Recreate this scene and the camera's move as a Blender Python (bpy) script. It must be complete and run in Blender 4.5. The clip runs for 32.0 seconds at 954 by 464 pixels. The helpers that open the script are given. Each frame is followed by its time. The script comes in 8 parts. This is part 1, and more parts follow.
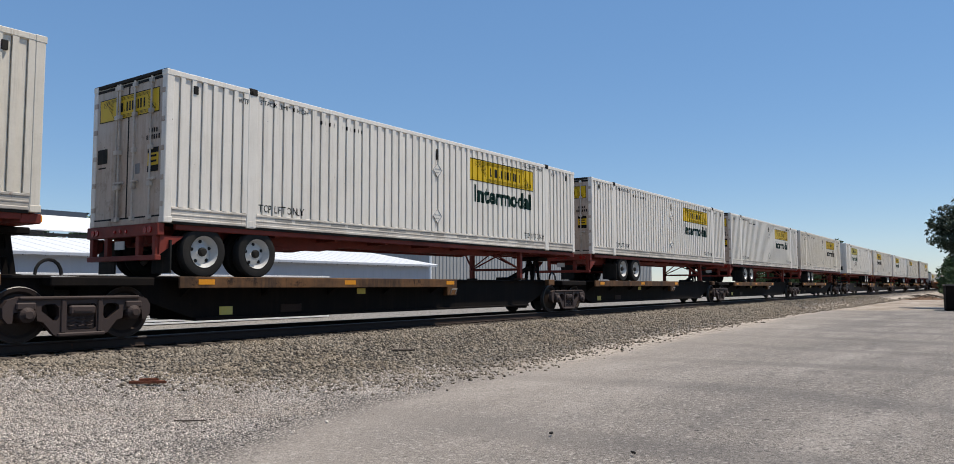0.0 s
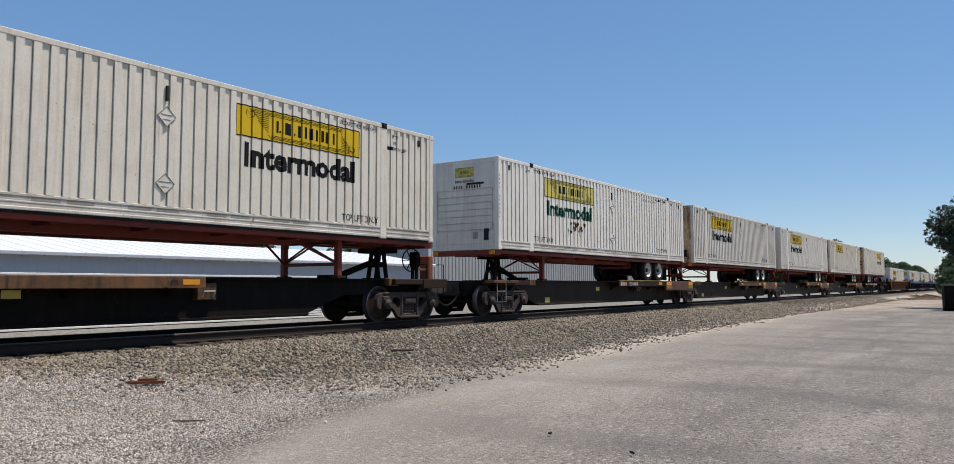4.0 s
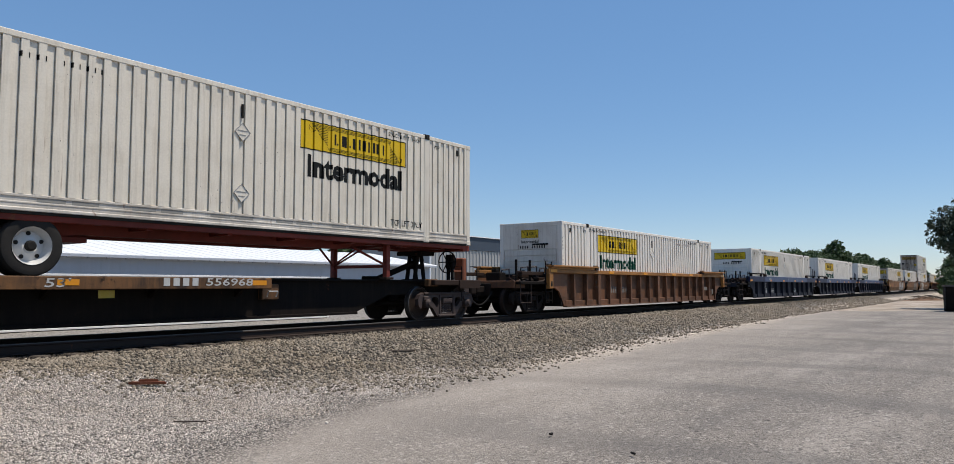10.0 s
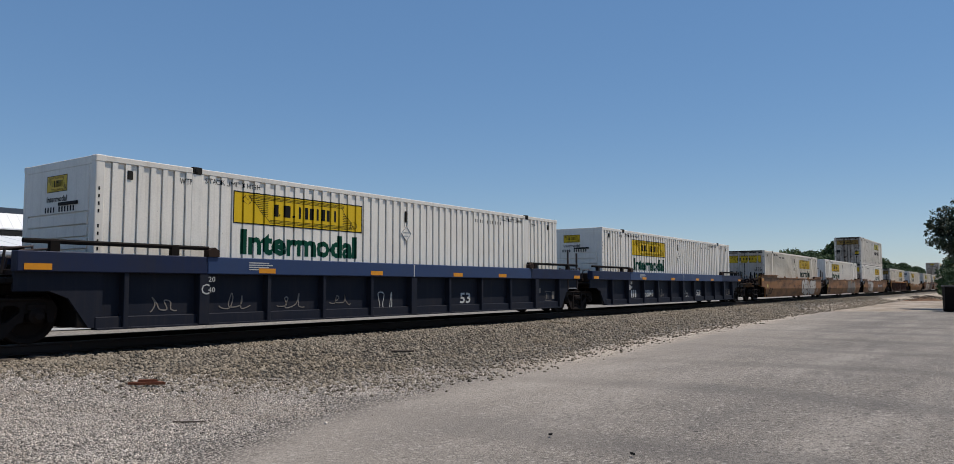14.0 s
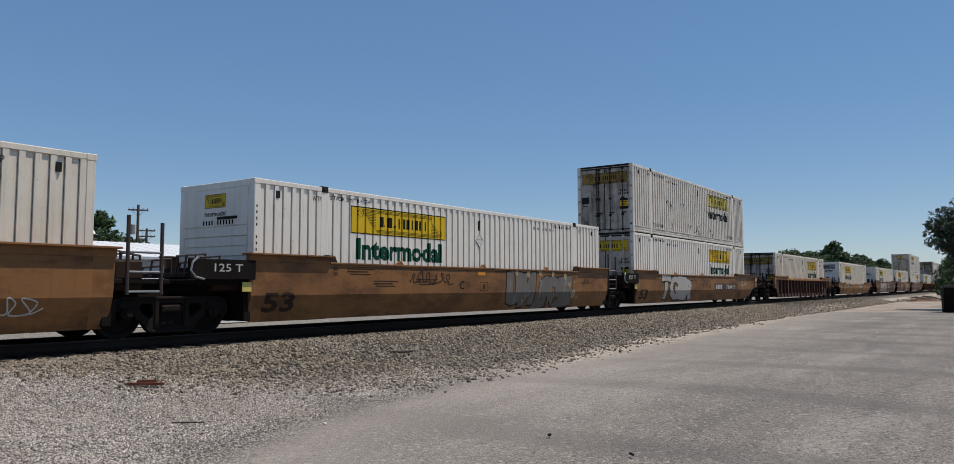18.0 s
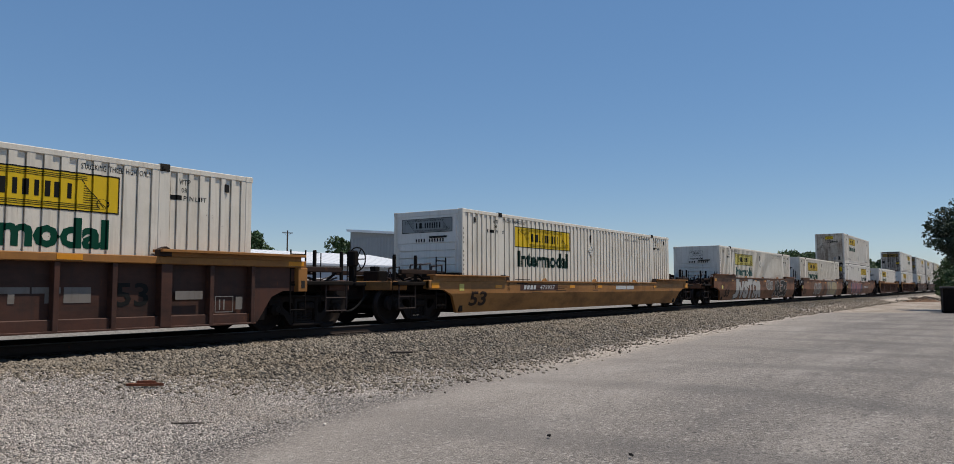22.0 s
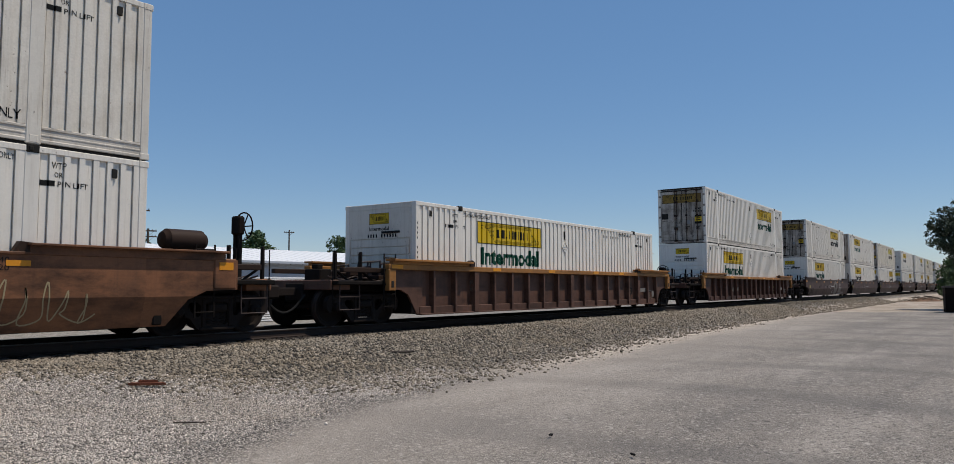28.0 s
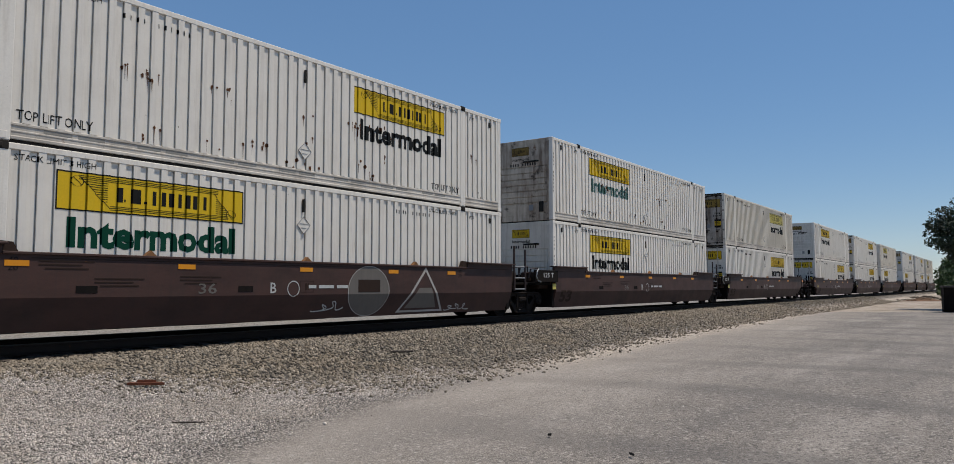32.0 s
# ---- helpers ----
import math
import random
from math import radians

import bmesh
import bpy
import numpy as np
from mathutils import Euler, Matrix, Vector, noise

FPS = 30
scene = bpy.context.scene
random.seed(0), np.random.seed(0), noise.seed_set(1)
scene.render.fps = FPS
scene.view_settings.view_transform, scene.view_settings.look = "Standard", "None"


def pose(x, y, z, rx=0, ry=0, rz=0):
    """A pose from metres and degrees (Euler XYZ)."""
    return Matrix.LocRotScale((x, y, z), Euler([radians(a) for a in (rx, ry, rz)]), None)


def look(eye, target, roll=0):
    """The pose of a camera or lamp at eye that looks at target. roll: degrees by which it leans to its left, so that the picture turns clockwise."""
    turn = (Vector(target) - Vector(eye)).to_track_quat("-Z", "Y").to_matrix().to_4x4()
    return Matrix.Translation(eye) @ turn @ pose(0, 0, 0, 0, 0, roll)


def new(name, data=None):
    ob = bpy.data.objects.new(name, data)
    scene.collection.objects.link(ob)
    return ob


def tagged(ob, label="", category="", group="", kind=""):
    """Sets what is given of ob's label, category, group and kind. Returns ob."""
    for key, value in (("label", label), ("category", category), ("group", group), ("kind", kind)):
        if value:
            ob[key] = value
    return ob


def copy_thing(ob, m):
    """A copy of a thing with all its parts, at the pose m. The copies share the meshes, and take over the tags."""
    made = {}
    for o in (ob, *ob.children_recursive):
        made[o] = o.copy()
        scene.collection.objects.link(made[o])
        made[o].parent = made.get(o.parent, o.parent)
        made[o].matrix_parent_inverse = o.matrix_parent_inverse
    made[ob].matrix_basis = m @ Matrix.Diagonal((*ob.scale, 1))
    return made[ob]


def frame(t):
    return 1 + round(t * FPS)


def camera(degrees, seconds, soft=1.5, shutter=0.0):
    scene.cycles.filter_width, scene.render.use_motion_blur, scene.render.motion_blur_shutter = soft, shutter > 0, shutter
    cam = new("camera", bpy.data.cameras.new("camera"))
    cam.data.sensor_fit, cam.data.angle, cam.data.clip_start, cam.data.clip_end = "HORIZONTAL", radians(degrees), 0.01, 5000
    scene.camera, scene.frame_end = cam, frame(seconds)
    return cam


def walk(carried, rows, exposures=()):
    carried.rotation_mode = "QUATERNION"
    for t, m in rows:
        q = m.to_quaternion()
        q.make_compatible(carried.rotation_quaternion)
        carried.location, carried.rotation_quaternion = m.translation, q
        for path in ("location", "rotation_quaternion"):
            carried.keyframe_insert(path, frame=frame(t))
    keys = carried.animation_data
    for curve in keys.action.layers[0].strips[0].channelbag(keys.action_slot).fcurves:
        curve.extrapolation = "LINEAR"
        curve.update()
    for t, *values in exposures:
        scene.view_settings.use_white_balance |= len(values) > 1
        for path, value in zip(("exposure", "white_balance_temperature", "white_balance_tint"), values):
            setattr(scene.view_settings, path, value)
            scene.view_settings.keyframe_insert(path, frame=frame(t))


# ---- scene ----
cam = camera(64.516, 32.0, soft=0.85)
EXPO, SKY, SUN = ((0.0, 0.0), (10.0, 0.0), (12.0, -0.32), (32.0, -0.32)), 0.15, 4.9
AIR, DUST, OZONE, RICH = 0.9, 0.0, 1.3, 1.36
RUN = [-238.2914, 2.0097, 1.4941, -0.5186, -1.4059]

# The track runs along x. The train runs towards -x. z = 0 is the paved lot, the rail top lies at RAIL.
RAIL, TRACK_Y, LEN, HIGH, WIDE = 0.63, 14.02, 16.154, 2.896, 2.591
EYE = (0.0, 0.0, 1.55)
YAW, PITCH = radians(35.068), radians(4.125)


def stand(left, up):
    """The camera's pose, turned by a few hundredths of a degree from its mean aim."""
    a, b = YAW + radians(left), PITCH + radians(up)
    return look(EYE, (EYE[0] + math.cos(a) * math.cos(b), EYE[1] + math.sin(a) * math.cos(b), EYE[2] + math.sin(b)), -0.106)


# seconds, degrees turned left, degrees tilted up
SWAY = ((0, 0.068, -0.07), (1, 0.049, -0.07), (2, 0.002, -0.078), (5, -0.016, -0.058), (6, 0.03, -0.058), (7, -0.02, -0.008), (8, -0.01, 0), (9, 0, -0.012), (10, 0.051, -0.012), (11, 0.004, -0.017), (12, -0.01, -0.051), (13, -0.067, 0.053), (14, 0.008, 0.01), (15, 0.039, 0.01), (18, -0.063, 0.05), (19, -0.048, -0.004), (20, -0.059, 0.062), (21, -0.049, 0.055), (22, -0.094, 0.094), (23, -0.045, 0.045), (24, 0, 0.057), (27, -0.004, 0.173), (28, 0.029, 0.053), (29, 0, 0.002), (30, 0, -0.017), (31, 0, -0.027), (32, -0.057, 0.038))
walk(cam, [(float(t), stand(a, b)) for t, a, b in SWAY], exposures=EXPO)

# ---- light ----
SUN_EL, SUN_AZ = radians(66), radians(-48)
TO_SUN = Vector((math.cos(SUN_EL) * math.cos(SUN_AZ), math.cos(SUN_EL) * math.sin(SUN_AZ), math.sin(SUN_EL)))
world = bpy.data.worlds.new("sky")
scene.world = world
world.use_nodes = True
wn = world.node_tree.nodes
sky = wn.new("ShaderNodeTexSky")
sky.sky_type, sky.sun_disc = "NISHITA", False
sky.sun_elevation, sky.sun_rotation = SUN_EL, math.pi / 2 - SUN_AZ
sky.air_density, sky.dust_density, sky.ozone_density, sky.altitude = AIR, DUST, OZONE, 200
deep = wn.new("ShaderNodeHueSaturation")
deep.inputs["Saturation"].default_value = RICH
deep.inputs["Value"].default_value = 1.147
even = wn.new("ShaderNodeGamma")
even.inputs["Gamma"].default_value = 0.8
world.node_tree.links.new(sky.outputs[0], even.inputs["Color"])
world.node_tree.links.new(even.outputs[0], deep.inputs["Color"])
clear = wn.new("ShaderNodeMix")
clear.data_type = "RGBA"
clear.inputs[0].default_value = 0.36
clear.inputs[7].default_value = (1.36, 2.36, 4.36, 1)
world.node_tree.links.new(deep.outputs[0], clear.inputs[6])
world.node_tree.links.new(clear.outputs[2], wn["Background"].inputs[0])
wn["Background"].inputs[1].default_value = SKY
sun_data = bpy.data.lights.new("sun", "SUN")
sun_data.energy, sun_data.angle, sun_data.color = SUN, radians(0.53), (1.0, 0.912, 0.795)
sun = new("sun", sun_data)
sun.rotation_euler = (-TO_SUN).to_track_quat("-Z", "Y").to_euler()
sun.location = (0, -20, 40)


# ---- materials ----
def shader(name):
    m = bpy.data.materials.new(name)
    m.use_nodes = True
    nt = m.node_tree
    return m, nt, nt.nodes["Principled BSDF"]


def add(nt, kind, **inputs):
    n = nt.nodes.new(kind)
    for k, v in inputs.items():
        k = k.replace("_", " ")
        if isinstance(v, bpy.types.NodeSocket):
            nt.links.new(v, n.inputs[k])
        else:
            n.inputs[k].default_value = v
    return n


def coords(nt, scale=(1, 1, 1), own=None):
    """Coordinates on the thing; own shifts them so that no two pieces wear the same stains."""
    tc = nt.nodes.new("ShaderNodeTexCoord")
    v = tc.outputs["Object"]
    if own is not None:
        far = add(nt, "ShaderNodeVectorMath", Vector=v)
        far.operation = "ADD"
        apart = nt.nodes.new("ShaderNodeCombineXYZ")
        for i, k in enumerate((61.0, 43.0, 0.0)):
            n = nt.nodes.new("ShaderNodeMath")
            n.operation = "MULTIPLY"
            nt.links.new(own, n.inputs[0])
            n.inputs[1].default_value = k
            nt.links.new(n.outputs[0], apart.inputs[i])
        nt.links.new(apart.outputs[0], far.inputs[1])
        v = far.outputs[0]
    return add(nt, "ShaderNodeMapping", Vector=v, Scale=scale).outputs[0]


def ramp(nt, fac, a, b):
    n = nt.nodes.new("ShaderNodeMapRange")
    n.clamp = True
    nt.links.new(fac, n.inputs[0])
    n.inputs[1].default_value, n.inputs[2].default_value = a, b
    return n.outputs[0]


def mix(nt, fac, a, b, blend="MIX"):
    n = nt.nodes.new("ShaderNodeMix")
    n.data_type, n.blend_type = "RGBA", blend
    for sock, v in ((n.inputs[0], fac), (n.inputs[6], a), (n.inputs[7], b)):
        if isinstance(v, bpy.types.NodeSocket):
            nt.links.new(v, sock)
        else:
            sock.default_value = v if isinstance(v, (int, float)) else (*v, 1)
    return n.outputs[2]


def chance(nt, colour):
    """One evenly spread channel of a cell's random colour."""
    n = nt.nodes.new("ShaderNodeSeparateColor")
    nt.links.new(colour, n.inputs[0])
    return n.outputs[0]


def math_node(nt, op, a, b):
    n = nt.nodes.new("ShaderNodeMath")
    n.operation = op
    for i, v in enumerate((a, b)):
        if isinstance(v, bpy.types.NodeSocket):
            nt.links.new(v, n.inputs[i])
        else:
            n.inputs[i].default_value = v
    return n.outputs[0]


def noise_at(nt, vec, scale, detail=4.0, rough=0.6):
    return add(nt, "ShaderNodeTexNoise", Vector=vec, Scale=scale, Detail=detail, Roughness=rough).outputs[0]


def relief(nt, bs, height, strength=0.3, distance=0.01):
    b = add(nt, "ShaderNodeBump", Height=height, Strength=strength, Distance=distance)
    nt.links.new(b.outputs[0], bs.inputs["Normal"])


def paint(name, col, rough=0.5, dirt=0.35, dirt_col=(0.09, 0.07, 0.05), streak=0.4, rust=0.0, metal=0.0, vary=0.06, bump=0.1, chips=0.0, soot=0.0, stain=None):
    """Weathered paint: blotches, streaks that run down, rust spots, a shade of its own for each object."""
    m, nt, bs = shader(name)
    info = nt.nodes.new("ShaderNodeObjectInfo")
    own = info.outputs["Random"]
    v = coords(nt, own=own)
    blotch = noise_at(nt, v, 1.3, 5, 0.65)
    fine = noise_at(nt, v, 28, 3)
    runs = noise_at(nt, coords(nt, (9, 9, 0.45), own), 1.0, 5, 0.7)
    col = tuple(0.8 * c for c in col)
    dirt_col = tuple(0.8 * c for c in dirt_col)
    light = tuple(min(1, c * (1 + vary)) for c in col)
    dark = tuple(c * (1 - vary) for c in col)
    c = mix(nt, info.outputs["Random"], light, dark)
    c = mix(nt, ramp(nt, fine, 0.35, 0.75), c, tuple(x * 0.93 for x in col))
    c = mix(nt, math_node(nt, "MULTIPLY", ramp(nt, blotch, 0.45, 0.8), dirt), c, dirt_col)
    c = mix(nt, math_node(nt, "MULTIPLY", ramp(nt, runs, 0.5, 0.85), streak), c, dirt_col)
    if stain:
        how, tone = stain
        wet = ramp(nt, noise_at(nt, coords(nt, (5.5, 5.5, 0.5), own), 1.0, 6, 0.68), 0.44, 0.60)
        wide = ramp(nt, noise_at(nt, coords(nt, (1, 1, 0.6), own), 1.15, 5, 0.6), 0.40, 0.60)
        c = mix(nt, math_node(nt, "MULTIPLY", wide, 0.45 * how), c, tuple(min(1, 1.6 * x) for x in tone))
        c = mix(nt, math_node(nt, "MULTIPLY", math_node(nt, "MULTIPLY", wet, ramp(nt, wide, -0.4, 1.0)), how), c, tone)
        c = mix(nt, math_node(nt, "MULTIPLY", ramp(nt, noise_at(nt, v, 2.3, 6, 0.75), 0.56, 0.64), how), c, tuple(0.3 * x for x in tone))
    if soot:
        smear = math_node(nt, "MULTIPLY", ramp(nt, noise_at(nt, coords(nt, (0.35, 0.35, 0.9), own), 1.7, 6, 0.7), 0.46, 0.66), soot)
        c = mix(nt, smear, c, tuple(x * 0.35 for x in dirt_col))
        scuff = ramp(nt, noise_at(nt, coords(nt, (0.5, 0.5, 9), own), 1.4, 6, 0.75), 0.56, 0.7)
        c = mix(nt, math_node(nt, "MULTIPLY", scuff, soot * 0.7), c, dirt_col)
    if chips:
        where = ramp(nt, noise_at(nt, v, 0.9, 3, 0.5), 0.5, 0.68)
        drip = ramp(nt, noise_at(nt, coords(nt, (26, 26, 1.1), own), 1.0, 3, 0.6), 0.6, 0.8)
        c = mix(nt, math_node(nt, "MULTIPLY", math_node(nt, "MULTIPLY", where, drip), min(1.0, chips)), c, (0.20, 0.095, 0.04))
        speck = ramp(nt, noise_at(nt, coords(nt, (1, 1, 0.7), own), 19, 3, 0.6), 0.735 - 0.05 * chips, 0.765 - 0.05 * chips)
        c = mix(nt, math_node(nt, "MULTIPLY", where, speck), c, (0.05, 0.026, 0.015))
    if rust:
        spots = ramp(nt, noise_at(nt, coords(nt, (1, 1, 0.55), own), 3.1, 7, 0.72), 0.66 - 0.12 * rust, 0.74 - 0.1 * rust)
        c = mix(nt, spots, c, mix(nt, fine, (0.22, 0.075, 0.025), (0.07, 0.03, 0.015)))
    nt.links.new(c, bs.inputs["Base Color"])
    nt.links.new(ramp(nt, blotch, -0.6 + rough, 1.4 + rough), bs.inputs["Roughness"])
    bs.inputs["Roughness"].default_value = rough
    rr = math_node(nt, "ADD", math_node(nt, "MULTIPLY", blotch, 0.3), rough - 0.15)
    nt.links.new(rr, bs.inputs["Roughness"])
    bs.inputs["Metallic"].default_value = metal
    bs.inputs["Specular IOR Level"].default_value = 0.22 if max(col) > 0.05 else 0.08
    if bump:
        relief(nt, bs, math_node(nt, "ADD", fine, blotch), bump, 0.01)
    return m


WHITE = paint("container_white", (0.95, 0.895, 0.80), 0.45, 0.2, (0.42, 0.36, 0.28), 0.42, chips=0.6)
CREAM = paint("container_cream", (0.88, 0.81, 0.685), 0.5, 0.28, (0.36, 0.28, 0.18), 0.5, chips=0.9)
WORN = paint("container_worn", (0.84, 0.785, 0.69), 0.5, 0.35, (0.30, 0.22, 0.14), 0.5, 0.1, chips=1.3)
GRIMY = paint("rust_stained_end", (0.84, 0.64, 0.41), 0.6, 0.6, (0.30, 0.115, 0.045), 0.75, 0.55, chips=1.8, stain=(1.0, (0.15, 0.056, 0.022)))
DUSTY = paint("dust_stained_end", (0.74, 0.64, 0.51), 0.6, 0.6, (0.20, 0.125, 0.08), 0.75, 0.3, chips=1.5, stain=(0.8, (0.12, 0.075, 0.048)))
# Door white with stains, its tone lowered to paint in the end's shade.
DOOR = paint("weathered_shaded_door_white", (0.70, 0.61, 0.515), 0.55, 0.4, (0.30, 0.21, 0.14), 0.5, 0.1, chips=1.4, stain=(0.3, (0.24, 0.15, 0.09)))
SOOTED = paint("black_stained_doors", (0.70, 0.63, 0.54), 0.65, 0.5, (0.14, 0.10, 0.07), 0.75, 0.12, chips=1.2, soot=0.4, stain=(0.75, (0.075, 0.05, 0.034)))
GREYSIGN = paint("grey_banner", (0.34, 0.36, 0.35), 0.5, 0.4, (0.15, 0.13, 0.1), 0.4)
DEEPGREEN = paint("deep_green_ink", (0.008, 0.03, 0.022), 0.45, 0.1, (0.05, 0.08, 0.07), 0.1)
ROOFM = paint("container_roof", (0.70, 0.69, 0.66), 0.5, 0.3, (0.3, 0.27, 0.22), 0.0, 0.1)
YELLOW = paint("decal_yellow", (0.82, 0.54, 0.015), 0.4, 0.1, (0.35, 0.2, 0.03), 0.15)
FADED = paint("decal_faded_yellow", (0.74, 0.62, 0.14), 0.5, 0.3, (0.62, 0.58, 0.4), 0.3)
INK = paint("black_ink", (0.016, 0.016, 0.015), 0.5, 0.1, (0.1, 0.1, 0.09), 0.1)
GREEN = paint("green_ink", (0.005, 0.062, 0.036), 0.45, 0.1, (0.05, 0.12, 0.09), 0.1)
DULLGREEN = paint("faded_green_ink", (0.06, 0.15, 0.13), 0.5, 0.3, (0.3, 0.33, 0.3), 0.3)
PALE = paint("pale_ink", (0.62, 0.62, 0.6), 0.5, 0.3, (0.2, 0.15, 0.1), 0.3)
DIMPALE = paint("worn_pale_ink", (0.26, 0.23, 0.2), 0.6, 0.6, (0.1, 0.08, 0.06), 0.5)
RAILDIRT = paint("dirty_container_rail", (0.74, 0.685, 0.60), 0.55, 0.5, (0.26, 0.19, 0.13), 0.4, 0.15, chips=1.2, soot=0.4)
CHORD = paint("orange_chord_paint", (0.43, 0.19, 0.05), 0.6, 0.6, (0.16, 0.08, 0.04), 0.4, 0.1, soot=0.4)
DIRTYSIGN = paint("dirty_yellow_sign", (0.42, 0.27, 0.05), 0.6, 0.6, (0.10, 0.06, 0.03), 0.7, stain=(0.6, (0.09, 0.05, 0.025)))
OCHRE = paint("ochre_brown_car_paint", (0.205, 0.09, 0.044), 0.6, 0.75, (0.085, 0.055, 0.038), 0.8, 0.2, soot=0.6)
SEAM = paint("dark_rubber_seal", (0.025, 0.024, 0.022), 0.7, 0.3, (0.12, 0.1, 0.08), 0.3)
RED = paint("red_oxide_chassis", (0.25, 0.042, 0.028), 0.6, 0.6, (0.11, 0.035, 0.025), 0.5, 0.15, soot=0.4)
RUBBER = paint("tyre_rubber", (0.028, 0.027, 0.026), 0.85, 0.4, (0.09, 0.08, 0.07), 0.0, bump=0.2)
RIM = paint("wheel_rim_white", (0.72, 0.71, 0.68), 0.35, 0.3, (0.25, 0.2, 0.16), 0.0)
BLACK = paint("black_car_steel", (0.012, 0.010, 0.009), 0.8, 0.5, (0.035, 0.025, 0.019), 0.5, 0.1)
DARKBROWN = paint("dark_brown_car_steel", (0.045, 0.028, 0.021), 0.6, 0.5, (0.03, 0.022, 0.018), 0.5, 0.2)
AMBER = paint("amber_car_paint", (0.40, 0.185, 0.055), 0.6, 0.45, (0.17, 0.08, 0.035), 0.4, 0.05, soot=0.55)
RUSSET = paint("russet_car_paint", (0.265, 0.113, 0.053), 0.6, 0.65, (0.10, 0.055, 0.035), 0.6, 0.1, soot=0.8)
TAN = paint("orange_brown_car_paint", (0.31, 0.142, 0.051), 0.6, 0.6, (0.14, 0.075, 0.04), 0.5, 0.05, soot=0.75)
RUSTBROWN = paint("rust_brown_car_paint", (0.145, 0.07, 0.046), 0.6, 0.75, (0.075, 0.042, 0.03), 0.8, 0.2, soot=0.6)
UMBER = paint("umber_car_paint", (0.10, 0.043, 0.028), 0.6, 0.7, (0.045, 0.032, 0.027), 0.8, 0.15, soot=0.6)
MAROON = paint("maroon_car_paint", (0.082, 0.042, 0.034), 0.6, 0.5, (0.05, 0.038, 0.033), 0.6, 0.0, soot=0.4)
BLUE = paint("blue_car_paint", (0.038, 0.066, 0.155), 0.45, 0.3, (0.05, 0.06, 0.09), 0.3)
DEEPBLUE = paint("grimy_deep_blue", (0.016, 0.025, 0.068), 0.55, 0.5, (0.03, 0.03, 0.035), 0.6)
NAVY = paint("dark_blue_car_paint", (0.022, 0.025, 0.037), 0.6, 0.4, (0.05, 0.045, 0.045), 0.5)
ORANGE = paint("orange_reflector", (0.85, 0.33, 0.02), 0.35, 0.2, (0.3, 0.15, 0.05), 0.2)
EDGE = paint("yellow_deck_edge", (0.23, 0.11, 0.042), 0.7, 0.6, (0.08, 0.05, 0.035), 0.6, 0.2, soot=0.6, stain=(0.9, (0.035, 0.024, 0.018)))
CAST = paint("cast_truck_steel", (0.07, 0.05, 0.045), 0.65, 0.5, (0.06, 0.04, 0.03), 0.3, 0.2, bump=0.3)
# Darker copy of CAST: shade under the well car ends, put into the colour.
DARKCAST = paint("shaded_truck_steel", (0.022, 0.017, 0.015), 0.75, 0.5, (0.04, 0.028, 0.022), 0.3, 0.1, bump=0.3)
WHEEL = paint("wheel_steel", (0.05, 0.036, 0.03), 0.55, 0.4, (0.03, 0.025, 0.02), 0.0, metal=0.2)
TREAD = paint("polished_wheel_tread", (0.2, 0.19, 0.18), 0.5, 0.3, (0.1, 0.09, 0.08), 0.0, metal=0.9)
SILVER = paint("silver_spray_paint", (0.50, 0.475, 0.44), 0.4, 0.3, (0.2, 0.17, 0.15), 0.3)
CREAMSPRAY = paint("cream_spray_paint", (0.42, 0.335, 0.19), 0.5, 0.3, (0.2, 0.15, 0.1), 0.3)
PINK = paint("pink_spray_paint", (0.33, 0.125, 0.13), 0.5, 0.3, (0.15, 0.1, 0.1), 0.3)
BLUESPRAY = paint("blue_spray_paint", (0.038, 0.045, 0.095), 0.5, 0.3, (0.05, 0.04, 0.05), 0.3)
GREYSPRAY = paint("grey_spray_paint", (0.185, 0.165, 0.145), 0.5, 0.4, (0.09, 0.08, 0.075), 0.4)
BRAKERED = paint("rust_red_brake_gear", (0.26, 0.085, 0.042), 0.55, 0.3, (0.1, 0.05, 0.03), 0.3, 0.2)
LAMPRED = paint("red_tail_lens", (0.4, 0.02, 0.015), 0.25, 0.1, (0.1, 0.02, 0.02), 0.0)
RAILSIDE = paint("rusty_rail", (0.045, 0.033, 0.028), 0.7, 0.5, (0.06, 0.045, 0.04), 0.0, 0.2)
RAILTOP = paint("polished_rail_head", (0.14, 0.13, 0.12), 0.55, 0.3, (0.08, 0.07, 0.06), 0.0, metal=0.7)
TIE = paint("weathered_timber", (0.10, 0.08, 0.065), 0.85, 0.5, (0.2, 0.18, 0.15), 0.0, bump=0.5)
ROOFWHITE = paint("white_metal_roof", (1.0, 1.0, 0.99), 0.4, 0.15, (0.6, 0.58, 0.54), 0.0)
WALLBLUE = paint("pale_blue_metal_wall", (0.53, 0.565, 0.62), 0.5, 0.2, (0.4, 0.43, 0.48), 0.3)
WALLGREY = paint("grey_ribbed_metal_wall", (0.42, 0.42, 0.41), 0.45, 0.2, (0.25, 0.24, 0.23), 0.3)
FASCIA = paint("slate_blue_fascia", (0.07, 0.09, 0.12), 0.5, 0.2, (0.1, 0.1, 0.1), 0.2)
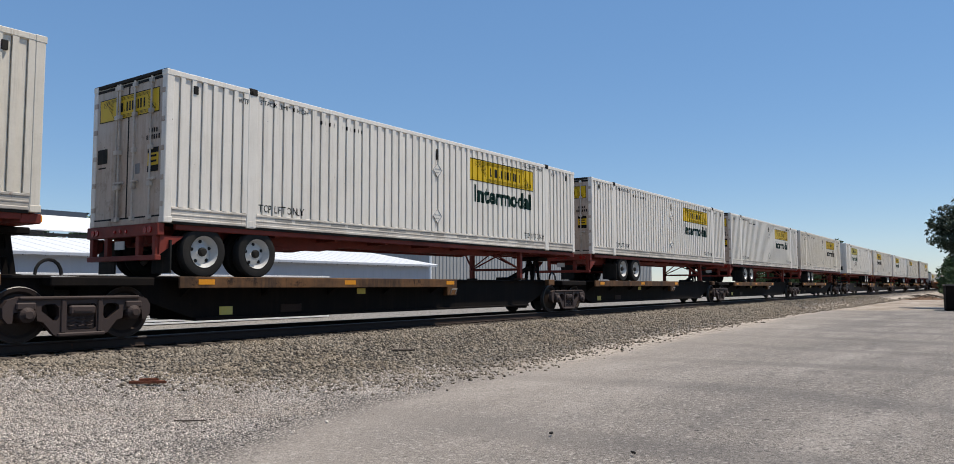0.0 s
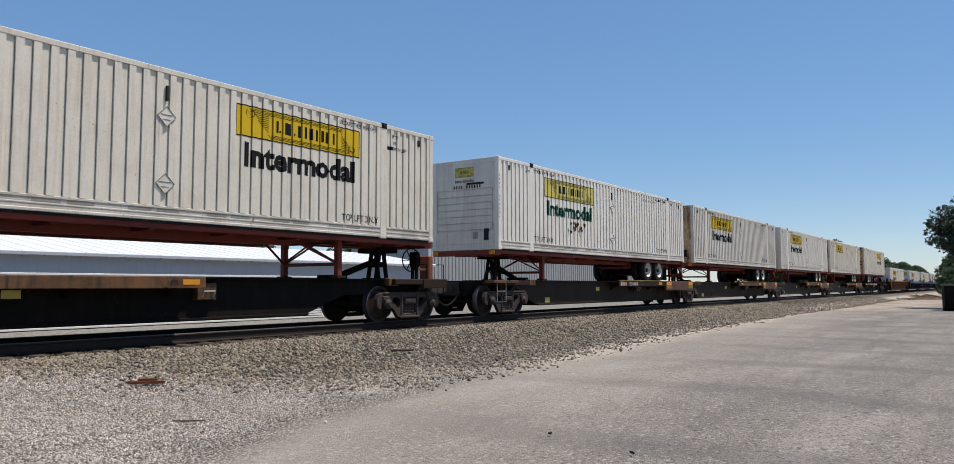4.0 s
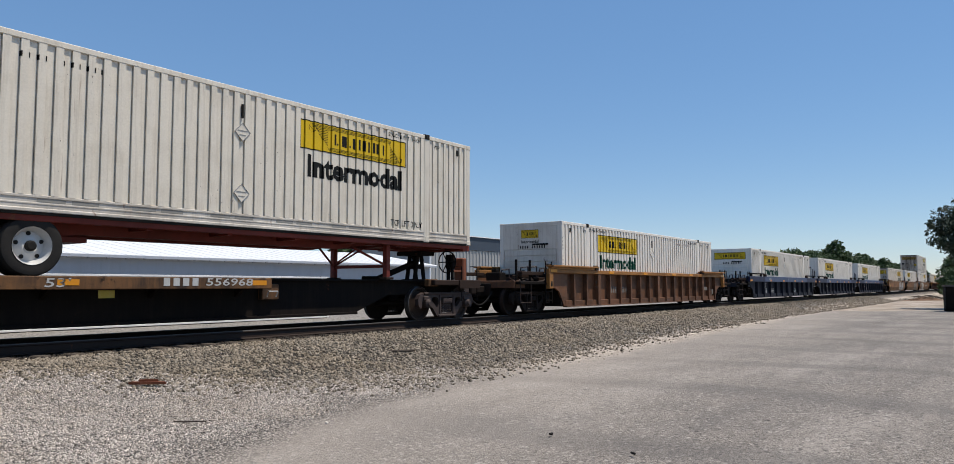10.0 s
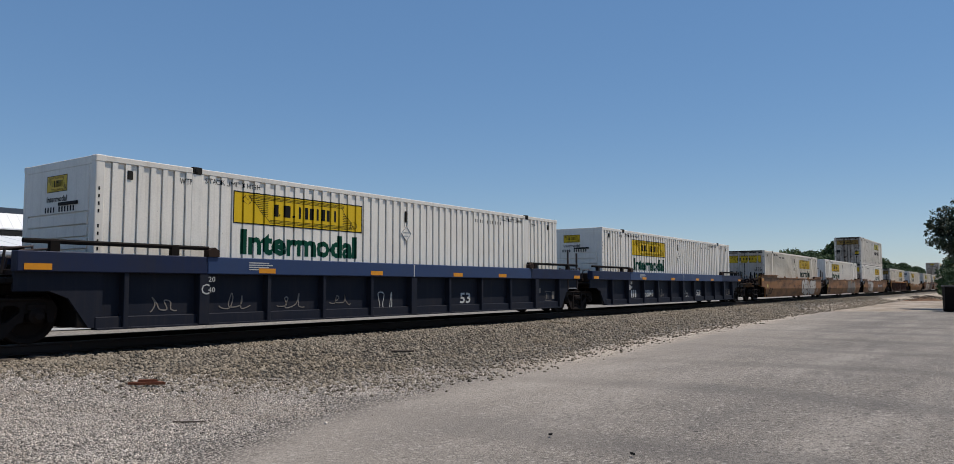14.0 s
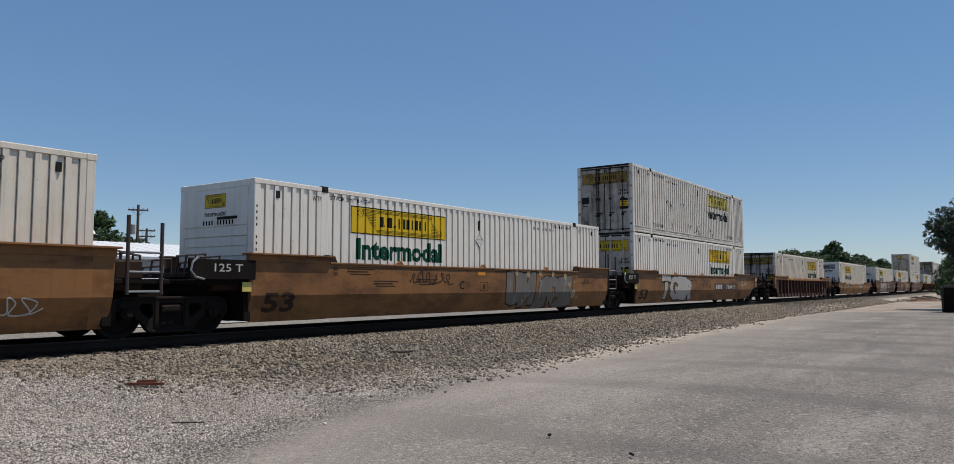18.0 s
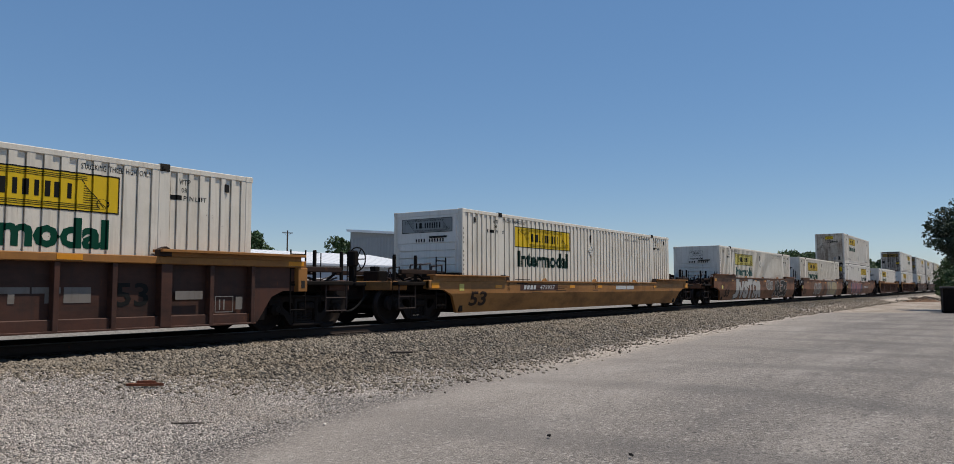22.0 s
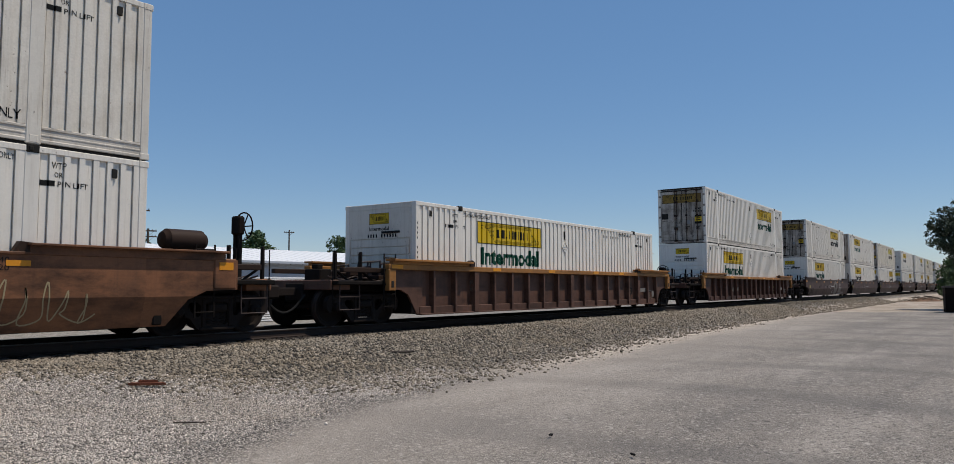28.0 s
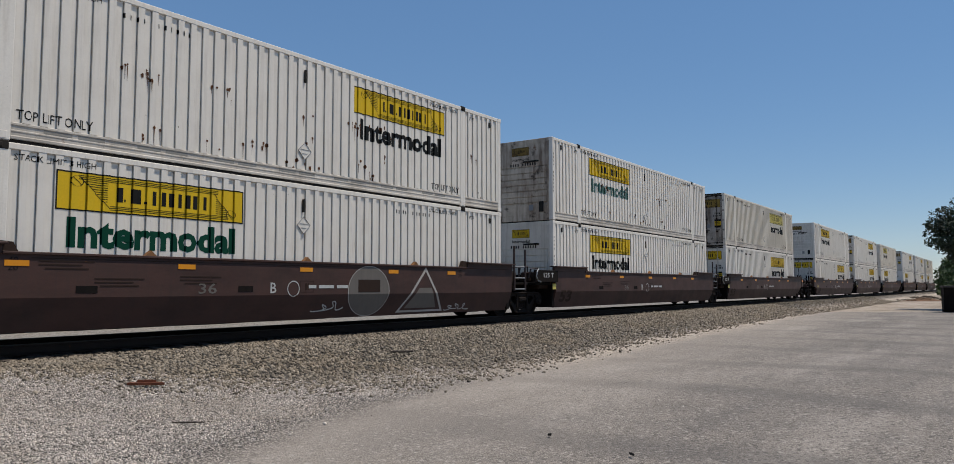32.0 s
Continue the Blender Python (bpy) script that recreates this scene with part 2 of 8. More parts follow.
WHITEBOARD = paint("white_fence_board", (0.95, 0.95, 0.94), 0.45, 0.1, (0.4, 0.4, 0.38), 0.1)
POLEWOOD = paint("pole_timber", (0.13, 0.10, 0.08), 0.8, 0.4, (0.06, 0.05, 0.04), 0.4, bump=0.3)
TAPE = paint("dull_reflective_tape", (0.36, 0.345, 0.31), 0.5, 0.5, (0.2, 0.16, 0.12), 0.3)
STEELGREY = paint("grey_metal", (0.3, 0.31, 0.32), 0.45, 0.3, (0.15, 0.14, 0.13), 0.2)
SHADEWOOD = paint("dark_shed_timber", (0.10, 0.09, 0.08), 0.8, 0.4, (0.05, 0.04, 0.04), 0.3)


# ---- mesh tools ----
from mathutils.geometry import tessellate_polygon


class Solid:
    """A growing list of vertices and faces."""

    def __init__(self):
        self.v, self.f = [], []

    def put(self, verts, faces):
        n = len(self.v)
        self.v += [tuple(p) for p in verts]
        self.f += [tuple(i + n for i in f) for f in faces]
        return self

    def box(self, x0, x1, y0, y1, z0, z1, c=0.0):
        """A box; c chamfers its edges that run along x and the ends."""
        x0, x1, y0, y1, z0, z1 = min(x0, x1), max(x0, x1), min(y0, y1), max(y0, y1), min(z0, z1), max(z0, z1)
        if c <= 0:
            p = [(x, y, z) for x in (x0, x1) for y in (y0, y1) for z in (z0, z1)]
            return self.put(p, [(0, 1, 3, 2), (4, 6, 7, 5), (0, 4, 5, 1), (2, 3, 7, 6), (0, 2, 6, 4), (1, 5, 7, 3)])
        ring = lambda k: [(y0 + c, z0 + k), (y1 - c, z0 + k), (y1 - k, z0 + c), (y1 - k, z1 - c), (y1 - c, z1 - k), (y0 + c, z1 - k), (y0 + k, z1 - c), (y0 + k, z0 + c)]
        rows = [(x0, c * 0.8), (x0 + c, 0), (x1 - c, 0), (x1, c * 0.8)]
        pts = [(x, y, z) for x, k in rows for y, z in ring(k)]
        faces = [tuple(range(7, -1, -1)), tuple(range(24, 32))]
        for r in range(3):
            for i in range(8):
                j = (i + 1) % 8
                faces.append((r * 8 + i, r * 8 + j, r * 8 + 8 + j, r * 8 + 8 + i))
        return self.put(pts, faces)

    def prism(self, outline, a, b, axis="y"):
        """A flat outline pushed from a to b along an axis. Outline points are the other two coordinates in order."""
        n = len(outline)
        place = {"x": lambda p, k: (k, p[0], p[1]), "y": lambda p, k: (p[0], k, p[1]), "z": lambda p, k: (p[0], p[1], k)}[axis]
        pts = [place(p, k) for k in (a, b) for p in outline]
        faces = [tuple(range(n)), tuple(range(2 * n - 1, n - 1, -1))]
        faces += [(i, n + i, n + (i + 1) % n, (i + 1) % n) for i in range(n)]
        return self.put(pts, faces)

    def pierced(self, outline, holes, a, b):
        """A plate in the x, z plane with holes through it, from a to b along y."""
        loops = [outline] + holes
        flat = [p for loop in loops for p in loop]
        tris = tessellate_polygon([[Vector((x, z, 0)) for x, z in loop] for loop in loops])
        n = len(flat)
        faces = [tuple(t) for t in tris] + [tuple(i + n for i in reversed(t)) for t in tris]
        k = 0
        for loop in loops:
            m = len(loop)
            faces += [(k + i, k + (i + 1) % m, n + k + (i + 1) % m, n + k + i) for i in range(m)]
            k += m
        return self.put([(x, y, z) for y in (a, b) for x, z in flat], faces)

    def tube(self, a, b, r, sides=8, r2=None):
        a, b = Vector(a), Vector(b)
        d = (b - a).normalized()
        u = d.orthogonal().normalized()
        w = d.cross(u)
        r2 = r if r2 is None else r2
        ring = [u * math.cos(2 * math.pi * i / sides) + w * math.sin(2 * math.pi * i / sides) for i in range(sides)]
        pts = [a + q * r for q in ring] + [b + q * r2 for q in ring]
        faces = [tuple(range(sides - 1, -1, -1)), tuple(range(sides, 2 * sides))]
        faces += [(i, (i + 1) % sides, sides + (i + 1) % sides, sides + i) for i in range(sides)]
        return self.put(pts, faces)

    def path(self, pts, r, sides=6):
        """One bent pipe through the points."""
        pts = [Vector(p) for p in pts]
        verts, u = [], None
        for i, p in enumerate(pts):
            d = (pts[min(i + 1, len(pts) - 1)] - pts[max(i - 1, 0)]).normalized()
            u = d.orthogonal().normalized() if u is None else (u - d * u.dot(d)).normalized()
            w = d.cross(u)
            verts += [p + r * (u * math.cos(2 * math.pi * k / sides) + w * math.sin(2 * math.pi * k / sides)) for k in range(sides)]
        n = len(pts)
        faces = [tuple(range(sides - 1, -1, -1)), tuple(range((n - 1) * sides, n * sides))]
        faces += [(j * sides + k, j * sides + (k + 1) % sides, (j + 1) * sides + (k + 1) % sides, (j + 1) * sides + k) for j in range(n - 1) for k in range(sides)]
        return self.put(verts, faces)

    def lathe(self, profile, centre, axis="y", sides=28):
        """Turn (radius, along) pairs round an axis through the centre."""
        cx, cy, cz = centre
        pts = []
        for r, k in profile:
            for i in range(sides):
                q = 2 * math.pi * i / sides
                pts.append({"y": (cx + r * math.cos(q), cy + k, cz + r * math.sin(q)), "x": (cx + k, cy + r * math.cos(q), cz + r * math.sin(q)), "z": (cx + r * math.cos(q), cy + r * math.sin(q), cz + k)}[axis])
        faces = []
        for j in range(len(profile) - 1):
            for i in range(sides):
                faces.append((j * sides + i, j * sides + (i + 1) % sides, (j + 1) * sides + (i + 1) % sides, (j + 1) * sides + i))
        return self.put(pts, faces)

    def ring(self, centre, R, r, axis="x", sides=20):
        cx, cy, cz = centre
        pts = []
        for i in range(sides):
            q = 2 * math.pi * i / sides
            a, b = R * math.cos(q), R * math.sin(q)
            pts.append((cx, cy + a, cz + b) if axis == "x" else (cx + a, cy, cz + b))
        return self.path(pts + pts[:1], r, 5)

    def mesh(self, name, material, smooth=False):
        me = bpy.data.meshes.new(name)
        me.from_pydata(self.v, [], self.f)
        bm = bmesh.new()
        bm.from_mesh(me)
        bmesh.ops.recalc_face_normals(bm, faces=bm.faces)
        bm.to_mesh(me)
        bm.free()
        me.materials.append(material)
        if smooth:
            me.set_sharp_from_angle(angle=radians(35))
        return me


CACHE = {}


def kept(key, make):
    if key not in CACHE:
        CACHE[key] = make()
    return CACHE[key]


JOINED = {"reflective_tape", "number_print", "post_number", "end_number", "warning_print", "data_bars", "data_panel", "rust_patch"}


def part(name, solid, material, parent, label="", at=None, smooth=False):
    """Links a solid, or a mesh that is kept already, as one mesh object under a thing or a part."""
    me = solid.mesh(name, material, smooth) if isinstance(solid, Solid) else solid
    ob = new(name, me)
    ob.parent = parent
    if at:
        ob.location = at
    if label:
        ob["label"] = label
    if name in JOINED:
        tagged(ob, kind="stuff")
    return ob


def thing(name, label, category, group="", kind=""):
    return tagged(new(name), label, category, group, kind)


def lettering(words, height, width=0.0, bold=0.0, slant=0.0):
    """Flat letters as vertices (x, z) and faces, from 0 rightwards and upwards."""
    def make():
        cu = bpy.data.curves.new("letters", "FONT")
        cu.body, cu.size, cu.offset, cu.resolution_u = words, 1.0, bold, 2
        ob = bpy.data.objects.new("letters", cu)
        me = ob.to_mesh()
        pts = [(v.co.x, v.co.y) for v in me.vertices]
        faces = [tuple(p.vertices) for p in me.polygons]
        ob.to_mesh_clear()
        bpy.data.objects.remove(ob)
        return pts, faces
    pts, faces = kept(("letters", words, bold), make)
    x0, x1 = min(p[0] for p in pts), max(p[0] for p in pts)
    z0, z1 = min(p[1] for p in pts), max(p[1] for p in pts)
    sz = height / (z1 - z0)
    sx = width / (x1 - x0) if width else sz
    return [((x - x0) * sx + slant * (z - z0) * sz, (z - z0) * sz) for x, z in pts], faces


# ---- ribbed container side ----
GROOVE, SLOT = 0.031, 0.06
POSTS = (1.98, 14.17)


def side_breaks():
    """(x, depth) along a container side: outer flats, shallow wide recesses with a slot at one side, flat posts."""
    out = [(0.16, 0.0)]
    for a, b, n in ((0.16, POSTS[0] - 0.13, 7), (POSTS[0] + 0.13, POSTS[1] - 0.13, 44), (POSTS[1] + 0.13, LEN - 0.16, 7)):
        step = (b - a) / n
        for i in range(n):
            x = a + step * (i + 0.5)
            out += [(x - 0.125, 0.0), (x - 0.112, GROOVE), (x + 0.006, GROOVE), (x + 0.007, SLOT), (x + 0.019, SLOT), (x + 0.020, 0.0)]
        out.append((b + 0.26 if b < LEN - 1 else b, 0.0))
    return out


BREAKS = side_breaks()
BREAK_X = np.array([b[0] for b in BREAKS])
BREAK_D = np.array([b[1] for b in BREAKS])
FACE = -WIDE / 2 + 0.006


def depth(x):
    return float(np.interp(x, BREAK_X, BREAK_D))


def ribbed_sheet(x0, x1, z0, z1, lift=0.0, side=-1):
    """A sheet that follows the ribs of a container side."""
    xs = [x0] + [b for b in BREAK_X if x0 < b < x1] + [x1]
    s = Solid()
    pts = []
    for x in xs:
        y = FACE + depth(x) - lift
        pts += [(x, -side * y, z0), (x, -side * y, z1)]
    s.put(pts, [(2 * i, 2 * i + 2, 2 * i + 3, 2 * i + 1) for i in range(len(xs) - 1)])
    return s


def ribbed_marks(pts, faces, x0, z0, lift):
    """Flat marks (x, z) cut at the ribs and laid on them."""
    bm = bmesh.new()
    vs = [bm.verts.new((x + x0, 0, z + z0)) for x, z in pts]
    for f in faces:
        try:
            bm.faces.new([vs[i] for i in f])
        except ValueError:
            pass
    a, b = min(v.co.x for v in bm.verts), max(v.co.x for v in bm.verts)
    for x in BREAK_X:
        if a < x < b:
            bmesh.ops.bisect_plane(bm, geom=bm.verts[:] + bm.edges[:] + bm.faces[:], plane_co=(x, 0, 0), plane_no=(1, 0, 0), dist=1e-5)
    bm.verts.index_update()
    s = Solid()
    s.put([(v.co.x, FACE + depth(v.co.x) - lift, v.co.z) for v in bm.verts], [[v.index for v in f.verts] for f in bm.faces])
    bm.free()
    return s


def bars(spec):
    """Plain bars (x0, x1, z0, z1) as flat marks."""
    pts, faces = [], []
    for x0, x1, z0, z1 in spec:
        n = len(pts)
        pts += [(x0, z0), (x1, z0), (x1, z1), (x0, z1)]
        faces.append((n, n + 1, n + 2, n + 3))
    return pts, faces


def ring_marks(r0, r1, squash=None):
    """A thin ring between two radii; squash gives its height if it is an oval."""
    n, k = 28, (squash or r0) / r0
    pts = [(r * math.cos(2 * math.pi * i / n), r * k * math.sin(2 * math.pi * i / n)) for r in (r0, r1) for i in range(n)]
    return pts, [(i, (i + 1) % n, n + (i + 1) % n, n + i) for i in range(n)]


def logo_marks(w, h, border=True):
    """Black frame, a drawn scroll of thin lines and plain upright bars in place of a firm's name."""
    t = h * 0.035
    spec = [(0, w, 0, t), (0, w, h - t, h), (0, t, t, h - t), (w - t, w, t, h - t)] if border else []
    for a, k in ((0.285, 0.024), (0.315, 0.012), (0.352, 0.052), (0.42, 0.012), (0.46, 0.024), (0.508, 0.024), (0.553, 0.024), (0.6, 0.024), (0.645, 0.024), (0.69, 0.024), (0.745, 0.024)):
        low = 0.31 if k != 0.012 else 0.33
        spec.append((a * w, (a + k) * w, low * h, (0.70 if k != 0.012 else 0.40) * h))
    for i in range(3):
        spec.append((0.10 * w, 0.84 * w, (0.905 - 0.045 * i) * h, (0.920 - 0.045 * i) * h))
        spec.append((0.25 * w, 0.90 * w, (0.085 + 0.045 * i) * h, (0.100 + 0.045 * i) * h))
    for i in range(9):
        z = (0.76 - 0.06 * i) * h
        spec.append(((0.125 + 0.0125 * i) * w, 0.235 * w, z, z + 0.016 * h))
        z = (0.72 - 0.06 * i) * h
        spec.append((0.82 * w, (0.83 + 0.009 * i) * w, z, z + 0.016 * h))
    pts, faces = bars(spec)
    def stroke(ax, az, bx, bz):
        n = len(pts)
        k = 0.012 * h
        pts.extend([(ax * w - k, az * h), (ax * w + k, az * h), (bx * w + k, bz * h), (bx * w - k, bz * h)])
        faces.append((n, n + 1, n + 2, n + 3))
    stroke(0.115, 0.84, 0.25, 0.1)
    stroke(0.81, 0.82, 0.925, 0.14)
    for cx, cz in ((0.095, 0.76), (0.915, 0.24)):
        for i in range(12):
            p, q = 2 * math.pi * i / 12, 2 * math.pi * (i + 1) / 12
            stroke(cx + 0.03 * math.cos(p), cz + 0.14 * math.sin(p), cx + 0.03 * math.cos(q), cz + 0.14 * math.sin(q))
        stroke(cx - 0.022, cz + 0.09, cx + 0.022, cz - 0.09)
    return pts, faces


def flat_marks(pts, faces, x0, z0, y):
    return Solid().put([(x + x0, y, z + z0) for x, z in pts], faces)


def end_marks(pts, faces, y0, z0, x):
    """Marks on the leading end; they read from +y to -y as one faces it."""
    return Solid().put([(x, y0 - a, b + z0) for a, b in pts], faces)


def container(name_label, lead="nose", white=None, end_white=None, logo=None, word=None, end_logo="small", pins=False, rust_row=False, holes=False, lower=False, end_sign=None, placards=None):
    """A 53-foot box. lead: which end goes first. Its lower leading edge is x = 0, z = 0."""
    white, end_white, logo = white or WHITE, end_white or white or WHITE, logo or YELLOW
    w2 = WIDE / 2
    box = thing("shipping_container", name_label, "container", "white containers on the train")
    k = (white.name,)
    part("side_panel", kept(("side", -1) + k, lambda: ribbed_sheet(0.16, LEN - 0.16, 0.30, HIGH - 0.1).mesh("side_panel", white)), white, box)
    part("side_panel", kept(("side", 1) + k, lambda: ribbed_sheet(0.16, LEN - 0.16, 0.30, HIGH - 0.1, 0, 1).mesh("side_panel", white)), white, box)
    part("roof", kept("roof", lambda: roof_solid().mesh("roof", ROOFM)), ROOFM, box)
    part("floor_frame", kept("floor", lambda: Solid().box(0.1, LEN - 0.1, -w2 + 0.1, w2 - 0.1, 0.06, 0.16).mesh("floor_frame", BLACK)), BLACK, box)
    for y in (-1, 1):
        part("top_rail", kept(("toprail", y) + k, lambda: Solid().box(0.16, LEN - 0.16, y * w2, y * (w2 - 0.08), HIGH - 0.11, HIGH - 0.004, 0.012).mesh("top_rail", white)), white, box)
        for a, b in ((0.16, POSTS[0] - 0.12), (POSTS[0] + 0.12, POSTS[1] - 0.12), (POSTS[1] + 0.12, LEN - 0.16)) if y < 0 else ((0.16, LEN - 0.16),):
            part("bottom_rail", kept(("botrail", y, a), lambda: bottom_rail(a, b, y).mesh("bottom_rail", RAILDIRT)), RAILDIRT, box)
        if y < 0:
            part("under_rail", kept("underrail", lambda: Solid().box(0.16, LEN - 0.16, -w2 + 0.03, -w2 + 0.1, -0.02, 0.034, 0.004).mesh("under_rail", SEAM)), SEAM, box)
        for x in (0.0, LEN - 0.16):
            part("corner_post", kept(("post", y, x) + k, lambda: corner_post(x, y).mesh("corner_post", white)), white, box)
        for x in POSTS:
            part("stacking_post", kept(("stack", y, x) + k, lambda: Solid().box(x - 0.12, x + 0.12, y * w2, y * (w2 - 0.09), 0.0, HIGH - 0.1, 0.014).box(x - 0.07, x + 0.07, y * (w2 + 0.004), y * (w2 - 0.02), 0.02, 0.15, 0.01).mesh("stacking_post", white)), white, box)
            part("lift_casting", kept(("lift", y, x), lambda: Solid().box(x - 0.1, x + 0.1, y * (w2 + 0.012), y * (w2 - 0.1), HIGH - 0.12, HIGH + 0.02, 0.012).box(x - 0.06, x + 0.0, y * (w2 + 0.03), y * (w2 - 0.02), HIGH - 0.09, HIGH - 0.02, 0.008).mesh("lift_casting", SEAM)), SEAM, box, "black steel lifting block")
    for x0, x1 in ((0.02, 0.1), (LEN - 0.1, LEN - 0.02)):
        nose = (x0 < 1) == (lead == "nose")
        if nose:
            nose_panel(box, x0 if x0 < 1 else x1, -1 if x0 < 1 else 1, end_white, end_logo, x0 < 1, end_sign or logo)
        else:
            door_end(box, x0 if x0 < 1 else x1, -1 if x0 < 1 else 1, end_white, x0 < 1, end_sign or logo)
    # marks on the near side
    lx = 2.82 if lead == "nose" else 9.72
    lw, lh = (3.74, 0.66) if lead == "nose" else (3.6, 0.66)
    lz = 1.90
    part("logo_panel", kept(("logo", lx, logo.name), lambda: ribbed_sheet(lx, lx + lw, lz, lz + lh, 0.003).mesh("logo_panel", logo)), logo, box, "faded yellow sign panel" if logo is FADED else "yellow sign panel")
    part("logo_mark", kept(("logom", lx), lambda: ribbed_marks(*logo_marks(lw, lh), lx, lz, 0.006).mesh("logo_mark", INK)), INK, box, "black blocks and frame")
    if word:
        part("word", kept(("word", lx, word.name), lambda: ribbed_marks(*lettering("Intermodal", 0.52, lw * 0.89, 0.04), lx + 0.21, lz - 0.63, 0.004).mesh("word", word)), word, box, "painted word Intermodal")
    for x in (POSTS[0] + 0.2, POSTS[1] - 0.2 - 1.22):
        if not lower:
            part("lift_notice", kept(("tlo", x), lambda: ribbed_marks(*lettering("TOP LIFT ONLY", 0.16, 1.22, 0.004), x, 0.36, 0.004).mesh("lift_notice", INK)), INK, box)
    stack_words = "STACKING THREE HIGH ONLY" if pins else "STACK LIMIT 3 HIGH"
    for x in (POSTS[0] + 0.2, POSTS[1] - 1.55):
        part("stack_notice", kept((stack_words, x), lambda: ribbed_marks(*lettering(stack_words, 0.10, 1.3, 0.0), x, 2.63, 0.004).mesh("stack_notice", INK)), INK, box)
        xx = x - 0.55 if x < 5 else x + 1.85
        part("lift_letters", kept(("wtp", xx), lambda: ribbed_marks(*lettering("WTP", 0.11, 0.24, 0.004), xx, 2.56, 0.004).mesh("lift_letters", INK)), INK, box)
        if pins:
            part("lift_letters", kept(("or", xx), lambda: ribbed_marks(*lettering("OR", 0.09, 0.15, 0.004), xx + 0.05, 2.42, 0.004).mesh("lift_letters", INK)), INK, box)
            part("lift_letters", kept(("pin", xx), lambda: ribbed_marks(*lettering("PIN LIFT", 0.09, 0.5, 0.004), xx + 0.12, 2.27, 0.004).mesh("lift_letters", INK)), INK, box)
            part("lift_letters", kept(("pinb", xx), lambda: ribbed_marks(*bars([(0, 0.05, 0, 0.09), (0.09, 0.14, 0, 0.09), (0.18, 0.42, 0, 0.09)]), xx - 0.36, 2.27, 0.004).mesh("lift_letters", INK)), INK, box)
    ix = POSTS[1] - 2.9 if lead == "nose" else POSTS[0] + 1.9
    part("number_print", kept(("id", ix), lambda: ribbed_marks(*bars([(0.13 * i + (0.16 if i > 3 else 0), 0.13 * i + 0.032 + (0.16 if i > 3 else 0), 0, 0.09) for i in range(10)]), ix, 2.5, 0.004).mesh("number_print", INK)), INK, box)
    if placards is None:
        placards = (1.98,) if lower else (0.72, 1.98)
    for z in placards:
        part("placard_holder", kept(("plac", z) + k, lambda: placard(8.16, z).mesh("placard_holder", white)), white, box, "diamond placard holder")
        part("placard_outline", kept(("placo", z), lambda: placard_lines(8.16, z).mesh("placard_outline", STEELGREY)), STEELGREY, box)
    part("document_tube", kept("tube", lambda: Solid().box(8.14, 8.18, FACE - 0.02, FACE + 0.02, 2.27, 2.56).mesh("document_tube", SEAM)), SEAM, box)
    for x in (0.62, LEN - 0.62):
        part("vent", kept(("vent", x), lambda: Solid().box(x - 0.05, x + 0.05, FACE - 0.018, FACE + 0.02, 2.52, 2.68, 0.008).mesh("vent", SEAM)), SEAM, box)
    part("reflective_tape", kept("tape", lambda: flat_marks(*bars([(2.6 + 1.62 * i + k, 2.6 + 1.62 * i + k + 0.46, 0, 0.055) for i in range(7) for k in (0, 0.56)]), 0, 0.19, -w2 + 0.012).mesh("reflective_tape", TAPE)), TAPE, box, "dull grey reflective tape pieces")
    if lead == "nose":
        part("post_number", kept("postno", lambda: flat_marks(*bars([(0, 0.03, 2.28 - 0.13 * i, 2.34 - 0.13 * i) for i in range(11) if i != 4]), 0.05, 0.0, -w2 - 0.004).mesh("post_number", INK)), INK, box)
    if rust_row:
        part("rust_patch", kept("rustrow", lambda: rust_spots(3).mesh("rust_patch", RUSTM)), RUSTM, box, "rust patches where paint chipped off")
    if holes:
        part("rust_patch", kept("holes", lambda: rust_spots(7).mesh("rust_patch", RUSTM)), RUSTM, box, "dark chips and rust spots")
    return box


def roof_solid():
    s = Solid()
    n = 54
    for i in range(n):
        a, b = 0.1 + i * (LEN - 0.2) / n, 0.1 + (i + 0.8) * (LEN - 0.2) / n
        s.box(a, b, -WIDE / 2 + 0.09, WIDE / 2 - 0.09, HIGH - 0.05, HIGH - 0.012)
    return s.box(0.05, LEN - 0.05, -WIDE / 2 + 0.07, WIDE / 2 - 0.07, HIGH - 0.08, HIGH - 0.03)


def bottom_rail(a, b, y):
    w2 = WIDE / 2
    prof = [(0.10, 0.03), (0.006, 0.03), (0.003, 0.04), (0.003, 0.075), (0.016, 0.09), (0.016, 0.145), (0.009, 0.152), (0.009, 0.172), (0.016, 0.18), (0.016, 0.245), (0.002, 0.258), (0.002, 0.288), (0.016, 0.30), (0.10, 0.30)]
    return Solid().prism([(y * (w2 - d), z) for d, z in prof], a, b, "x")


def corner_post(x, y):
    w2 = WIDE / 2
    s = Solid().box(x, x + 0.16, y * w2, y * (w2 - 0.15), 0.0, HIGH, 0.014)
    for z in (0.0, HIGH - 0.12):
        s.box(x - 0.006, x + 0.178, y * (w2 + 0.006), y * (w2 - 0.165), z, z + 0.12, 0.012)
    return s


def placard(x, z):
    r = 0.19
    return Solid().prism([(x - r, z), (x, z - r), (x + r, z), (x, z + r)], FACE - 0.012, FACE + 0.01)


